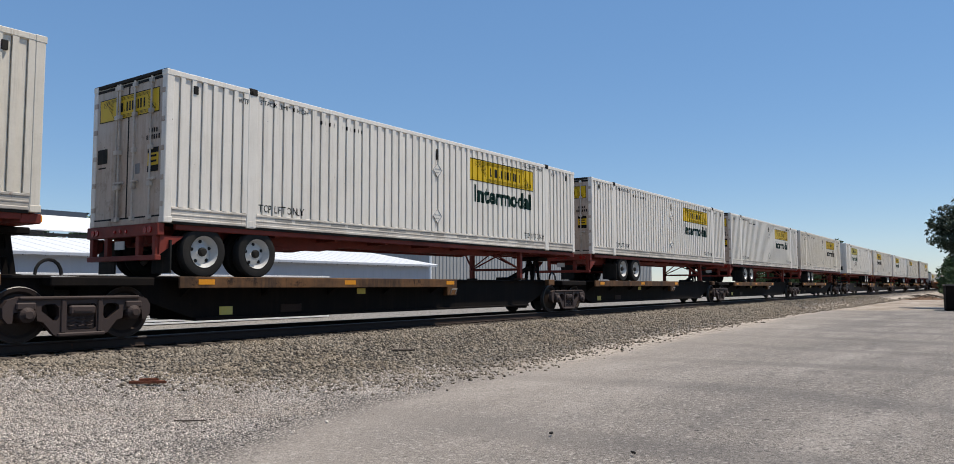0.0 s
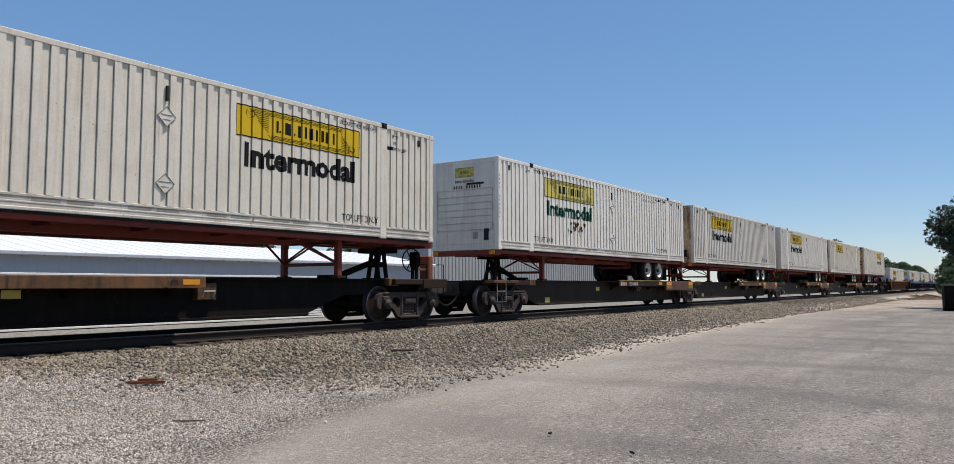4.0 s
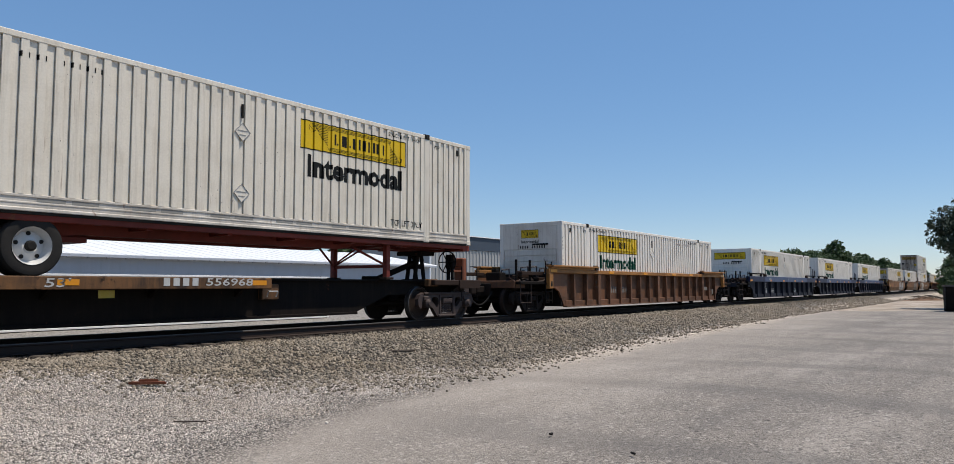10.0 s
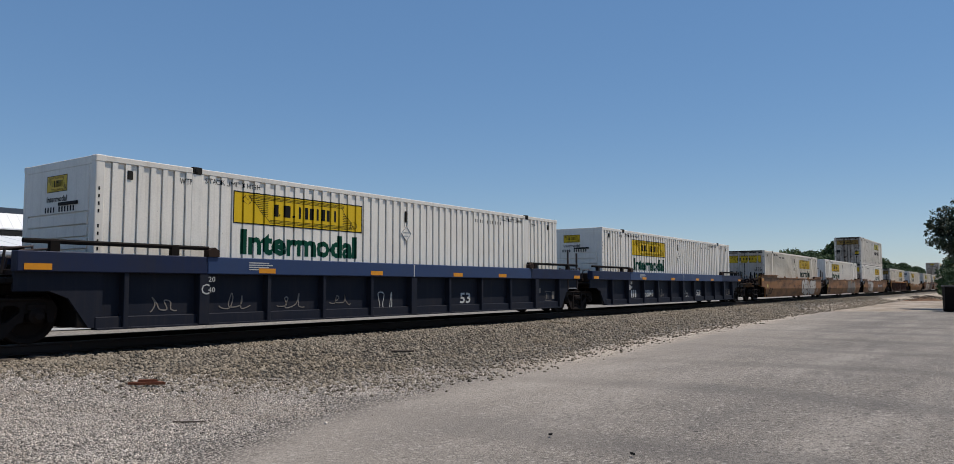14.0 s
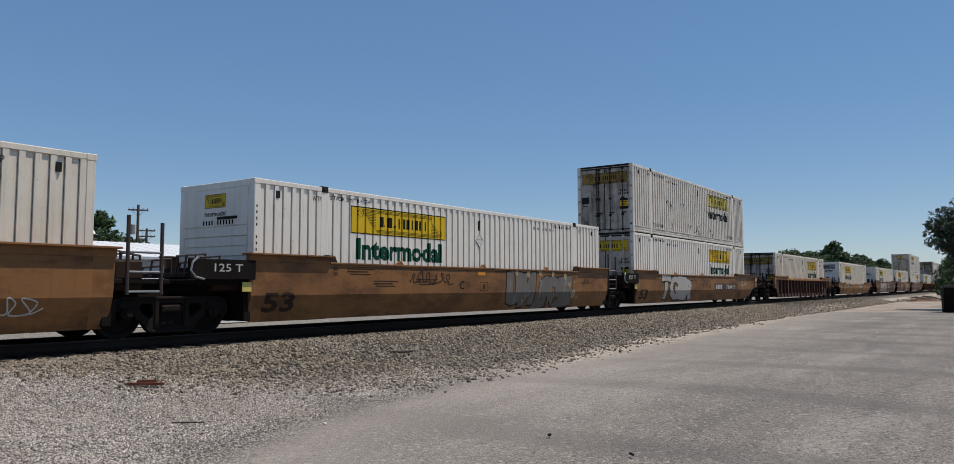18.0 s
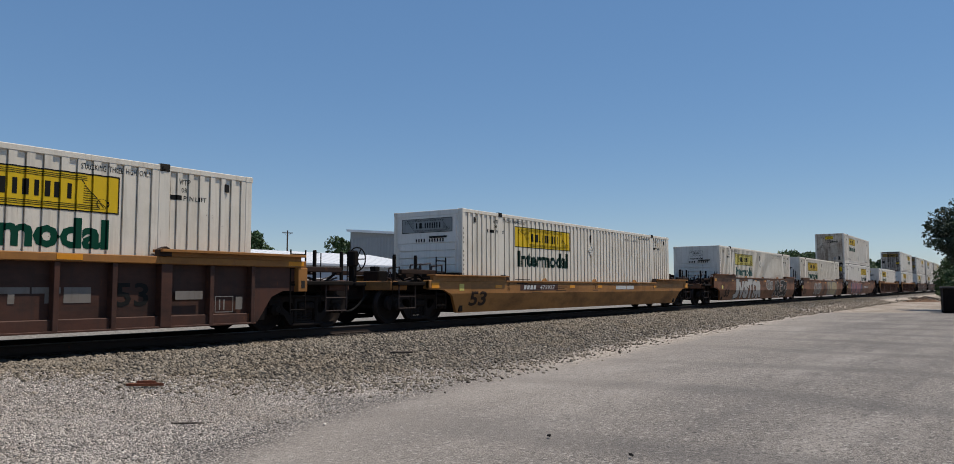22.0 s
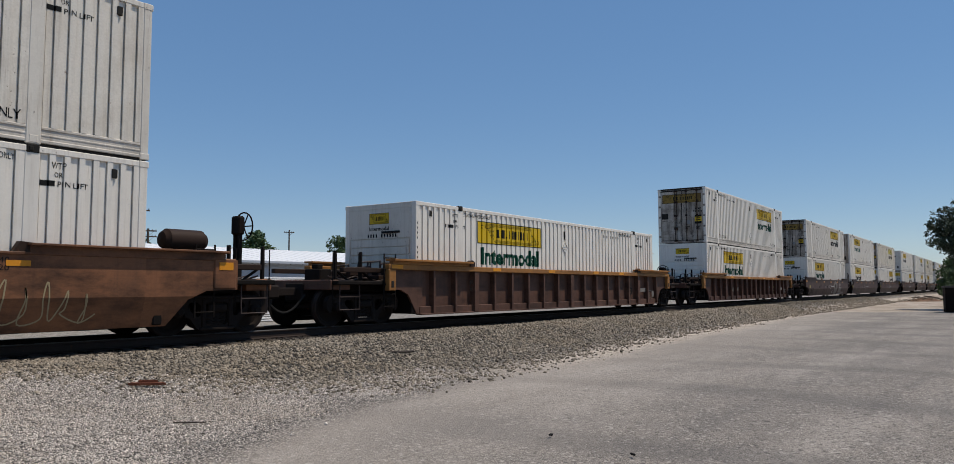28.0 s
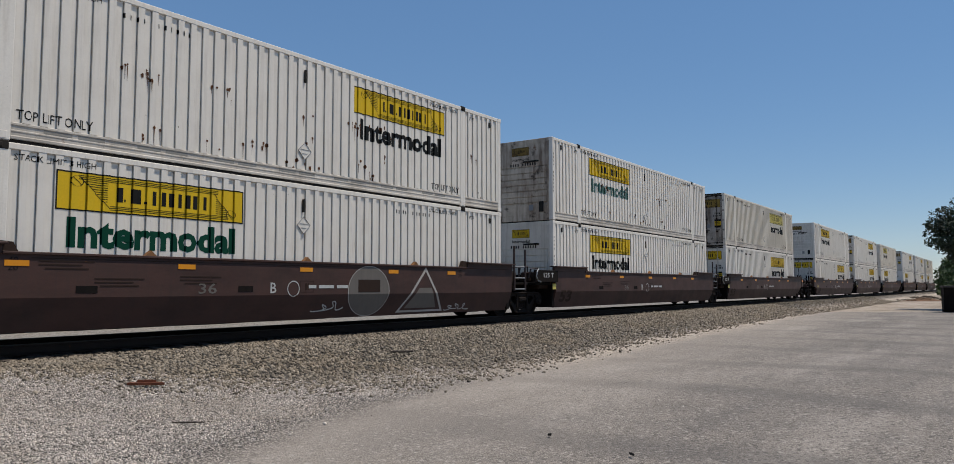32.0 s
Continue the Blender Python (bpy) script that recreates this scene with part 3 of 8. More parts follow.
def placard_lines(x, z):
    r, y = 0.19, FACE - 0.016
    s = Solid()
    q = [(x - r, y, z), (x, y, z - r), (x + r, y, z), (x, y, z + r)]
    s.path(q + q[:1], 0.008, 4)
    return s.tube((x - 0.12, y, z + 0.03), (x + 0.12, y, z + 0.03), 0.006, 4).tube((x - 0.08, y, z - 0.06), (x + 0.08, y, z - 0.06), 0.005, 4)


RUSTM = paint("bare_rust", (0.13, 0.055, 0.025), 0.9, 0.6, (0.035, 0.02, 0.015), 0.5, 0.6, bump=0.5)


def rust_spots(seed):
    """Clusters of chipped spots, some with a run below them, laid on the ribs."""
    rnd = random.Random(seed)
    pts, faces = [], []
    heart = [(5.1 + rnd.gauss(0, 0.3), 1.0 + rnd.gauss(0, 0.12)) for _ in range(9)] if seed == 3 else [(rnd.uniform(3.2, 15.3), rnd.choice((0.45, 0.62, 0.95, 1.0, 1.6))) for _ in range(24)]
    for hx, hz in heart:
        for _ in range(rnd.randrange(2, 5)):
            x, z, r = hx + rnd.gauss(0, 0.13), hz + rnd.gauss(0, 0.07), rnd.uniform(0.018, 0.05) * (1.5 if seed == 3 else 1)
            n, m = len(pts), 9
            pts += [(x + r * rnd.uniform(0.6, 1.1) * math.cos(2 * math.pi * i / m), z + r * rnd.uniform(0.6, 1.3) * math.sin(2 * math.pi * i / m)) for i in range(m)]
            faces.append(tuple(range(n, n + m)))
            if rnd.random() < 0.5:
                n, w, q = len(pts), rnd.uniform(0.004, 0.01), rnd.uniform(0.08, 0.3)
                pts += [(x - w, z - r), (x + w, z - r), (x + w * 0.3, z - r - q), (x - w * 0.3, z - r - q)]
                faces.append((n, n + 3, n + 2, n + 1))
    return ribbed_marks(pts, faces, 0, 0, 0.007)


def nose_panel(box, x, face, white, end_logo, marks, logo):
    w2 = WIDE / 2
    k = (white.name, x)
    out = x - 0.006 if face < 0 else x + 0.006
    def pressed():
        s = Solid().box(x, x - face * 0.05, -w2 + 0.14, w2 - 0.14, 0.1, HIGH - 0.06)
        s.box(x + face * 0.03, x, -w2 + 0.2, w2 - 0.2, 1.93, HIGH - 0.16, 0.008).box(x + face * 0.03, x, -w2 + 0.2, w2 - 0.2, 0.2, 0.58, 0.008)
        s.box(x + face * 0.03, x - face * 0.06, -w2 + 0.14, w2 - 0.14, HIGH - 0.16, HIGH - 0.01, 0.01).box(x + face * 0.03, x - face * 0.06, -w2 + 0.14, w2 - 0.14, 0.0, 0.2, 0.01)
        s.box(x + face * 0.022, x - face * 0.05, -w2 + 0.14, -w2 + 0.2, 0.2, HIGH - 0.16, 0.008).box(x + face * 0.022, x - face * 0.05, w2 - 0.2, w2 - 0.14, 0.2, HIGH - 0.16, 0.008)
        for i in range(6):
            z = 0.64 + 0.213 * i
            s.box(x + face * 0.036, x - face * 0.02, -w2 + 0.23, w2 - 0.23, z, z + 0.192, 0.01)
        return s
    part("end_panel", kept(("nose",) + k, lambda: pressed().mesh("end_panel", white)), white, box, "grimy pressed end wall with level ribs")
    if not marks:
        return
    q = x - 0.034
    if end_logo == "small":
        part("end_logo_panel", kept(("elp", logo.name), lambda: end_marks(*bars([(0, 0.72, 0, 0.3)]), 0.36, 2.33, x - 0.034).mesh("end_logo_panel", logo)), logo, box)
        part("end_logo_mark", kept("elf", lambda: end_marks(*logo_marks(0.72, 0.3), 0.36, 2.33, x - 0.038).mesh("end_logo_mark", INK)), INK, box)
        part("end_word", kept("ew", lambda: end_marks(*lettering("Intermodal", 0.11, 0.72, 0.02), 0.36, 2.15, x - 0.034).mesh("end_word", INK)), INK, box)
    else:
        part("end_logo_panel", kept(("elb", logo.name), lambda: end_marks(*bars([(0, 1.9, 0, 0.42)]), 0.95, 2.24, x - 0.034).mesh("end_logo_panel", logo)), logo, box)
        part("end_logo_mark", kept("elfb", lambda: end_marks(*logo_marks(1.9, 0.42), 0.95, 2.24, x - 0.038).mesh("end_logo_mark", INK)), INK, box)
    part("end_number", kept("en", lambda: end_marks(*bars([(0.1 * i + (0.1 if i > 3 else 0), 0.1 * i + 0.05 + (0.1 if i > 3 else 0), 0, 0.1) for i in range(10)]), 0.42, 1.96, q).mesh("end_number", INK)), INK, box)
    part("end_strip", kept("epl", lambda: Solid().box(x - 0.06, x, -0.75, -0.1, 2.07, 2.13, 0.008).mesh("end_strip", SEAM)), SEAM, box)
    part("socket_box", kept("ebx", lambda: Solid().box(x - 0.06, x, -0.93, -0.76, 0.3, 0.66, 0.01).mesh("socket_box", SEAM)), SEAM, box)
    part("plate", kept("epd", lambda: Solid().box(x - 0.04, x, -0.52, -0.34, 0.36, 0.56, 0.006).mesh("plate", STEELGREY)), STEELGREY, box)


def door_end(box, x, face, white, marks, logo):
    w2 = WIDE / 2
    k = (white.name, x)
    for a, b in ((-w2 + 0.12, -0.012), (0.012, w2 - 0.12)):
        def leaf():
            s = Solid().box(x, x - face * 0.05, a, b, 0.14, HIGH - 0.14, 0.01)
            return s
        door = part("door", kept(("door", a) + k, lambda: leaf().mesh("door", white)), white, box)
        mid = (a + b) / 2
        for y in (mid - 0.24, mid + 0.33 * (1 if a < -0.5 else -1)):
            def rod():
                s = Solid().tube((x + face * 0.045, y, 0.1), (x + face * 0.045, y, HIGH - 0.08), 0.019, 8)
                for z in (0.12, 0.75, 1.45, 2.15, HIGH - 0.16):
                    s.box(x + face * 0.075, x, y - 0.05, y + 0.05, z - 0.045, z + 0.045, 0.008)
                return s.box(x + face * 0.07, x + face * 0.03, y - 0.17, y + 0.05, 0.82, 0.86, 0.006)
            bar = DARKBROWN if white is SOOTED else RAILDIRT
            part("lock_rod", kept(("rod", y, x, bar.name), lambda: rod().mesh("lock_rod", bar)), bar, door, "weathered steel lock rod")
        edge = -w2 + 0.10 if a < -0.5 else w2 - 0.10
        for z in (0.35, 0.85, 1.4, 1.95, 2.5):
            part("hinge", kept(("hinge", edge, z) + k, lambda: Solid().box(x + face * 0.03, x - face * 0.02, edge - 0.06, edge + 0.06, z - 0.05, z + 0.05, 0.01).mesh("hinge", white)), white, door)
    part("door_seal", kept(("seal", x), lambda: Solid().box(x + face * 0.004, x - face * 0.03, -0.02, 0.02, 0.12, HIGH - 0.1).box(x + face * 0.012, x - face * 0.05, -w2 + 0.1, w2 - 0.1, HIGH - 0.15, HIGH - 0.1).box(x + face * 0.012, x - face * 0.05, -w2 + 0.1, w2 - 0.1, 0.1, 0.15).mesh("door_seal", SEAM)), SEAM, box)
    part("door_header", kept(("head", x), lambda: Solid().box(x + face * 0.02, x - face * 0.06, -w2 + 0.02, w2 - 0.02, HIGH - 0.06, HIGH + 0.012, 0.01).mesh("door_header", SEAM)), SEAM, box)
    part("door_sill", kept(("sill",) + k, lambda: Solid().box(x + face * 0.02, x - face * 0.06, -w2 + 0.12, w2 - 0.12, 0.0, 0.12, 0.01).mesh("door_sill", white)), white, box)
    if not marks:
        return
    q = x - 0.008
    part("end_logo_panel", kept(("dlp", logo.name), lambda: end_marks(*bars([(0, 2.1, 0, 0.47)]), 1.05, 2.12, q).mesh("end_logo_panel", logo)), logo, box, "yellow sign panel across both doors")
    part("end_logo_mark", kept("dlf", lambda: end_marks(*logo_marks(2.1, 0.47), 1.05, 2.12, q - 0.004).mesh("end_logo_mark", INK)), INK, box)
    part("warning_label", kept("wl", lambda: end_marks(*bars([(0, 0.36, 0, 0.46)]), -0.70, 0.98, q).mesh("warning_label", YELLOW)), YELLOW, box, "yellow warning label")
    part("warning_print", kept("wb", lambda: end_marks(*bars([(0, 0.36, 0.36, 0.46), (0, 0.36, 0.0, 0.12), (0.05, 0.3, 0.18, 0.22), (0.05, 0.3, 0.28, 0.32)]), -0.70, 0.98, q - 0.004).mesh("warning_print", INK)), INK, box)
    part("end_number", kept("dn", lambda: end_marks(*bars([(0.08 * i, 0.08 * i + 0.045, 0.13, 0.22) for i in range(4)] + [(0.08 * i - 0.08, 0.08 * i - 0.035, 0, 0.09) for i in range(6)]), -0.72, 1.6, q).mesh("end_number", INK)), INK, box)
    part("notice", kept("dno", lambda: end_marks(*bars([(0, 0.36, 0, 0.3), (0.04, 0.32, -0.1, -0.07)]), 1.1, 1.28, q).mesh("notice", SEAM)), SEAM, box, "small black notice")
    part("notice", kept("dno2", lambda: end_marks(*bars([(0, 0.16, 0, 0.2)]), -0.28, 0.98, q).mesh("notice", STEELGREY)), STEELGREY, box)


# ---- running gear ----
def truck(car, x, side_mat=None):
    """A two-axle truck under a car: bolster with side frames, wheels, axles."""
    mat = side_mat or CAST
    steel = WHEEL if mat is CAST else mat
    rolled = TREAD if mat is CAST else WHEEL
    bolster = part("truck", kept(("bolster", mat.name), lambda: Solid().box(-0.24, 0.24, -0.95, 0.95, 0.40, 0.72, 0.03).box(-0.35, 0.35, -0.45, 0.45, 0.6, 0.86, 0.03).mesh("truck", mat)), mat, car, "four-wheel cast steel truck", at=(x, 0, 0))
    def side_frame(y):
        half = [(0.46, 0.13), (0.62, 0.33), (0.72, 0.36), (0.74, 0.50), (1.08, 0.50), (1.10, 0.33), (1.16, 0.33), (1.24, 0.42), (1.25, 0.58), (1.18, 0.70), (1.0, 0.75)]
        outer = [(0.38, 0.085)] + half + [(-x, z) for x, z in half[::-1]] + [(-0.38, 0.085)]
        eye = [(0.66, 0.59), (0.60, 0.625), (0.44, 0.625), (0.375, 0.57), (0.37, 0.42), (0.41, 0.355), (0.47, 0.36), (0.66, 0.52)]
        nest = [(-0.25, 0.60), (-0.21, 0.63), (0.21, 0.63), (0.25, 0.60), (0.25, 0.22), (0.21, 0.19), (-0.21, 0.19), (-0.25, 0.22)]
        s = Solid().pierced(outer, [eye, [(-x, z) for x, z in eye[::-1]], nest], y - 0.06, y + 0.06)
        s.box(-1.02, 1.02, y - 0.1, y + 0.1, 0.70, 0.757, 0.018).box(-0.40, 0.40, y - 0.1, y + 0.1, 0.08, 0.15, 0.02)
        for g in (-1, 1):
            s.box(g * 0.76, g * 1.06, y - 0.11, y + 0.11, 0.54, 0.66, 0.02)
            s.box(g * 0.27, g * 0.35, y - 0.085, y + 0.085, 0.15, 0.70, 0.012)
        s.box(-0.24, 0.24, y - 0.012, y + 0.012, 0.2, 0.46).box(-0.22, 0.22, y - 0.11, y + 0.11, 0.44, 0.60, 0.03)
        return s.box(-0.15, 0.15, y - 0.125, y + 0.125, 0.50, 0.525)
    for g, y in ((-1, -1.02), (1, 1.02)):
        part("side_frame", kept(("sf", y, mat.name), lambda: side_frame(y).mesh("side_frame", mat)), mat, bolster)
        part("spring_nest", kept(("spr", y, mat.name), lambda: springs(y).mesh("spring_nest", mat)), mat, bolster)
        for a in (-0.9, 0.9):
            part("bearing", kept(("brg", y, a, mat.name), lambda: Solid().lathe([(0.0, g * 0.2), (0.06, g * 0.2), (0.085, g * 0.16), (0.125, g * 0.13), (0.125, -g * 0.08)], (a, y, 0.46), "y", 14).mesh("bearing", mat)), mat, bolster)
            part("wheel", kept(("whl", g, a, mat.name), lambda: Solid().lathe([(0.0, g * 0.07), (0.12, g * 0.07), (0.14, g * 0.03), (0.34, g * 0.0), (0.385, g * 0.05), (0.45, g * 0.055), (0.457, -g * 0.05), (0.485, -g * 0.075), (0.47, -g * 0.085), (0.38, -g * 0.07), (0.14, -g * 0.05), (0.0, -g * 0.05)], (a, g * 0.77, 0.457), "y", 32).mesh("wheel", steel, True)), steel, bolster)
            part("tread", kept(("trd", g, a, mat.name), lambda: Solid().lathe([(0.449, g * 0.058), (0.462, g * 0.05), (0.464, -g * 0.045)], (a, g * 0.77, 0.457), "y", 32).mesh("tread", rolled, True)), rolled, bolster)
    for a in (-0.9, 0.9):
        part("axle", kept(("axl", a, mat.name), lambda: Solid().tube((a, -0.95, 0.457), (a, 0.95, 0.457), 0.08, 12).mesh("axle", steel)), steel, bolster)
    return bolster


def springs(y):
    """Three coils wound from one bar."""
    pts = []
    for j, x in enumerate((-0.15, 0.0, 0.15)):
        turn = [(x + 0.06 * math.cos(0.8 * i), y + 0.06 * math.sin(0.8 * i), 0.215 + 0.0078 * i) for i in range(33)]
        pts += turn if j % 2 == 0 else turn[::-1]
    return Solid().path(pts, 0.012, 4)


def brake_wheel(car, x, y, z, mat=None, g=1):
    """A spoked hand wheel; its gear housing stands on the side g."""
    mat = mat or BLACK
    def make():
        s = Solid().ring((x, y, z), 0.31, 0.018, "x")
        return s
    w = part("brake_wheel", kept(("bw", x, y, z, mat.name), lambda: make().mesh("brake_wheel", mat)), mat, car, "spoked hand brake wheel")
    for i in range(3):
        q = math.pi * i / 3
        c, d = 0.31 * math.cos(q), 0.31 * math.sin(q)
        part("spoke", kept(("spk", i, x, y, z, mat.name), lambda: Solid().tube((x, y - c, z - d), (x, y + c, z + d), 0.015, 5).mesh("spoke", mat)), mat, w)
    part("brake_housing", kept(("bs", x, y, z, g, mat.name), lambda: Solid().box(x + g * 0.06, x + g * 0.24, y - 0.14, y + 0.14, z - 0.2, z + 0.22, 0.04).tube((x + g * 0.06, y, z), (x + g * 0.1, y, z), 0.12, 12).mesh("brake_housing", mat)), mat, car)
    part("brake_stand", kept(("bst", x, y, z, g, mat.name), lambda: Solid().box(x + g * 0.1, x + g * 0.2, y - 0.1, y - 0.04, 1.05, z - 0.18, 0.008).box(x + g * 0.1, x + g * 0.2, y + 0.04, y + 0.1, 1.05, z - 0.18, 0.008).mesh("brake_stand", mat)), mat, car)
    return w


def coupler(car, x, g, steel=None):
    """Draft gear with a knuckle at a car's end; g is the way it points."""
    steel = steel or CAST
    part("coupler", kept(("cpl", x, g, steel.name), lambda: Solid().box(x, x + g * 0.95, -0.09, 0.09, 0.72, 0.92, 0.02).box(x + g * 0.8, x + g * 1.12, -0.17, 0.15, 0.66, 0.98, 0.04).box(x - g * 0.2, x + g * 0.25, -0.3, 0.3, 0.62, 1.02, 0.02).mesh("coupler", steel)), steel, car)
    def hose():
        pts = [(x + g * 0.2, -0.35, 0.75)]
        for i in range(1, 10):
            q = i / 9
            pts.append((x + g * (0.2 + 0.95 * q), -0.35 + 0.3 * q, 0.75 - 0.42 * math.sin(math.pi * q * 0.95)))
        return Solid().path(pts, 0.028, 6)
    part("air_hose", kept(("hose", x, g), lambda: hose().mesh("air_hose", RUBBER)), RUBBER, car)


# ---- trailer chassis and spine cars ----
def chassis(front="tail", off=2.0, sunk=0.0):
    """A red container chassis on its wheels. front: which end leads. x = 0 under the container's leading edge, z = 0 at the rail top."""
    c = thing("trailer_chassis", "red oxide steel container chassis with tandem wheels on a flat car", "trailer", "trailers on the train")
    flip = (lambda x: x) if front == "tail" else (lambda x: LEN - x)
    k = (front, off, sunk)
    def lifted(s):
        s.v = [(x, y, z + sunk) for x, y, z in s.v]
        return s
    def span(a, b):
        return min(flip(a), flip(b)), max(flip(a), flip(b))
    for y in (-0.5, 0.5):
        def beam():
            s = Solid()
            pts = [(0.0, 2.09), (LEN, 2.09), (LEN, 1.98), (12.6, 1.98), (11.6, 1.84), (5.2, 1.84), (4.6, 1.74), (0.15, 1.74)]
            s.prism([(flip(p), z) for p, z in pts], y - 0.06, y + 0.06)
            return s
        part("main_beam", kept(("beam", y) + k, lambda: beam().mesh("main_beam", RED)), RED, c)
    for y in (-1.18, 1.18):
        part("side_rail", kept(("srail", y) + k, lambda: Solid().box(*span(0.3, 15.9), y - 0.05, y + 0.05, 1.98, 2.09, 0.01).mesh("side_rail", RED)), RED, c)
    for i in range(9):
        x = flip(1.0 + i * 1.75)
        part("cross_member", kept(("xm", i) + k, lambda: Solid().box(x - 0.05, x + 0.05, -1.18, 1.18, 1.95, 2.06).mesh("cross_member", RED)), RED, c)
    part("slider_rail", kept(("slide",) + k, lambda: slider(span, off).mesh("slider_rail", RED)), RED, c)
    for xw in (0.95 + off, 2.22 + off):
        x = flip(xw)
        for g in (-1, 1):
            for y in ((1.08, 0.74) if g < 0 else (1.08, 0.74)):
                tyre = part("tyre", kept(("tyre", y * g, xw) + k, lambda: lifted(Solid().lathe([(0.30, -0.11), (0.40, -0.135), (0.47, -0.12), (0.495, -0.08), (0.5, -0.02), (0.487, -0.01), (0.487, 0.01), (0.5, 0.02), (0.495, 0.08), (0.47, 0.12), (0.40, 0.135), (0.30, 0.11)], (x, g * y, 1.585), "y", 36)).mesh("tyre", RUBBER, True)), RUBBER, c)
                if y > 1:
                    part("rim", kept(("rim", g, xw) + k, lambda: lifted(rim(x, g, y)).mesh("rim", RIM, True)), RIM, tyre, "white steel disc rim")
                    for i in range(5 if g < 0 else 0):
                        part("hand_hole", kept(("hole", i, xw) + k, lambda: lifted(hand_hole(x, g, y, i)).mesh("hand_hole", SEAM)), SEAM, tyre)
                    part("hub", kept(("hub", g, xw) + k, lambda: lifted(hub(x, g, y)).mesh("hub", SEAM)), SEAM, tyre)
        part("axle", kept(("tax", xw) + k, lambda: Solid().tube((x, -0.9, 1.585), (x, 0.9, 1.585), 0.07, 10).mesh("axle", BLACK)), BLACK, c)
    for y in (-0.95, 0.95):
        part("mud_flap", kept(("flap", y) + k, lambda: Solid().box(flip(0.2 + off) - 0.015, flip(0.2 + off) + 0.015, y - 0.3, y + 0.3, 1.16 + sunk, 1.78).mesh("mud_flap", SEAM)), SEAM, c, "dirty black rubber mud flap")
    def tail():
        s = Solid().box(*span(-0.08, 0.06), -1.24, 1.24, 1.86, 2.09, 0.012)
        s.box(*span(-0.09, 0.03), -1.2, 1.2, 1.40, 1.50, 0.012)
        for y in (-1.1, -0.55, 0.55, 1.1):
            s.box(*span(-0.06, 0.04), y - 0.06, y + 0.06, 1.5, 1.86, 0.008)
        for y in (-1.15, 1.15):
            s.prism([(flip(0.0), 1.86), (flip(0.5), 1.86), (flip(0.0), 1.5)], y - 0.04, y + 0.04)
        return s
    part("rear_bumper", kept(("tail",) + k, lambda: tail().mesh("rear_bumper", RED)), RED, c)
    for y in (-1.0, -0.85, -0.2, 0.0, 0.2, 0.85, 1.0):
        r = 0.06 if abs(y) > 0.5 else 0.035
        part("tail_lamp", kept(("lamp", y) + k, lambda: Solid().tube((flip(-0.08), y, 1.97), (flip(-0.1), y, 1.97), r, 12).mesh("tail_lamp", LAMPRED)), LAMPRED, c)
    part("plate", kept(("plt",) + k, lambda: Solid().box(*span(-0.1, -0.08), -0.16, 0.16, 1.62, 1.78).mesh("plate", PALE)), PALE, c)
    xl = 12.95
    for y in (-0.95, 0.95):
        leg = part("landing_leg", kept(("leg", y) + k, lambda: Solid().box(flip(xl) - 0.07, flip(xl) + 0.07, y - 0.07, y + 0.07, 1.16 + sunk, 2.0, 0.01).mesh("landing_leg", RED)), RED, c)
        part("leg_foot", kept(("foot", y) + k, lambda: Solid().box(flip(xl) - 0.14, flip(xl) + 0.14, y - 0.13, y + 0.13, 1.10 + sunk, 1.16 + sunk, 0.01).mesh("leg_foot", DARKBROWN)), DARKBROWN, leg)
        part("leg_brace", kept(("brace", y) + k, lambda: Solid().tube((flip(xl), y, 1.45), (flip(xl - 0.9), y * 0.6, 1.92), 0.03, 6).tube((flip(xl), y, 1.5), (flip(xl + 0.45), y * 0.6, 1.95), 0.025, 6).mesh("leg_brace", RED)), RED, leg)
    part("leg_tie", kept(("tie",) + k, lambda: Solid().box(flip(xl) - 0.03, flip(xl) + 0.03, -0.95, 0.95, 1.40, 1.48).tube((flip(xl), -0.9, 1.48), (flip(xl), 0.2, 1.95), 0.025, 6).tube((flip(xl), 0.9, 1.48), (flip(xl), -0.2, 1.95), 0.025, 6).mesh("leg_tie", RED)), RED, c)
    def cables():
        pts = [(flip(3.9 + off - 2.0 + 0.05 * i), -0.62 + 0.02 * math.sin(i), 1.78 - 0.36 * math.sin(math.pi * i / 14) ** 0.8) for i in range(15)]
        return Solid().path(pts, 0.014, 5)
    if off:
        part("brake_hose", kept(("cab",) + k, lambda: cables().mesh("brake_hose", RUBBER)), RUBBER, c, "looped black brake hose")
    part("front_bolster", kept(("fb",) + k, lambda: Solid().box(*span(LEN - 0.25, LEN + 0.06), -1.22, 1.22, 1.93, 2.09, 0.012).mesh("front_bolster", RED)), RED, c, "rusty red front bolster")
    for y in (-1.1, 1.1):
        part("marker_lamp", kept(("ml", y) + k, lambda: Solid().box(*span(LEN + 0.05, LEN + 0.09), y - 0.1, y + 0.1, 1.96, 2.07, 0.01).mesh("marker_lamp", ORANGE)), ORANGE, c)
    return c


def slider(span, o):
    s = Solid().box(*span(0.4 + o, 3.4 + o), -0.62, 0.62, 1.70, 1.80, 0.01).box(*span(1.3 + o, 1.85 + o), -0.72, 0.72, 1.42, 1.74, 0.02)
    return s


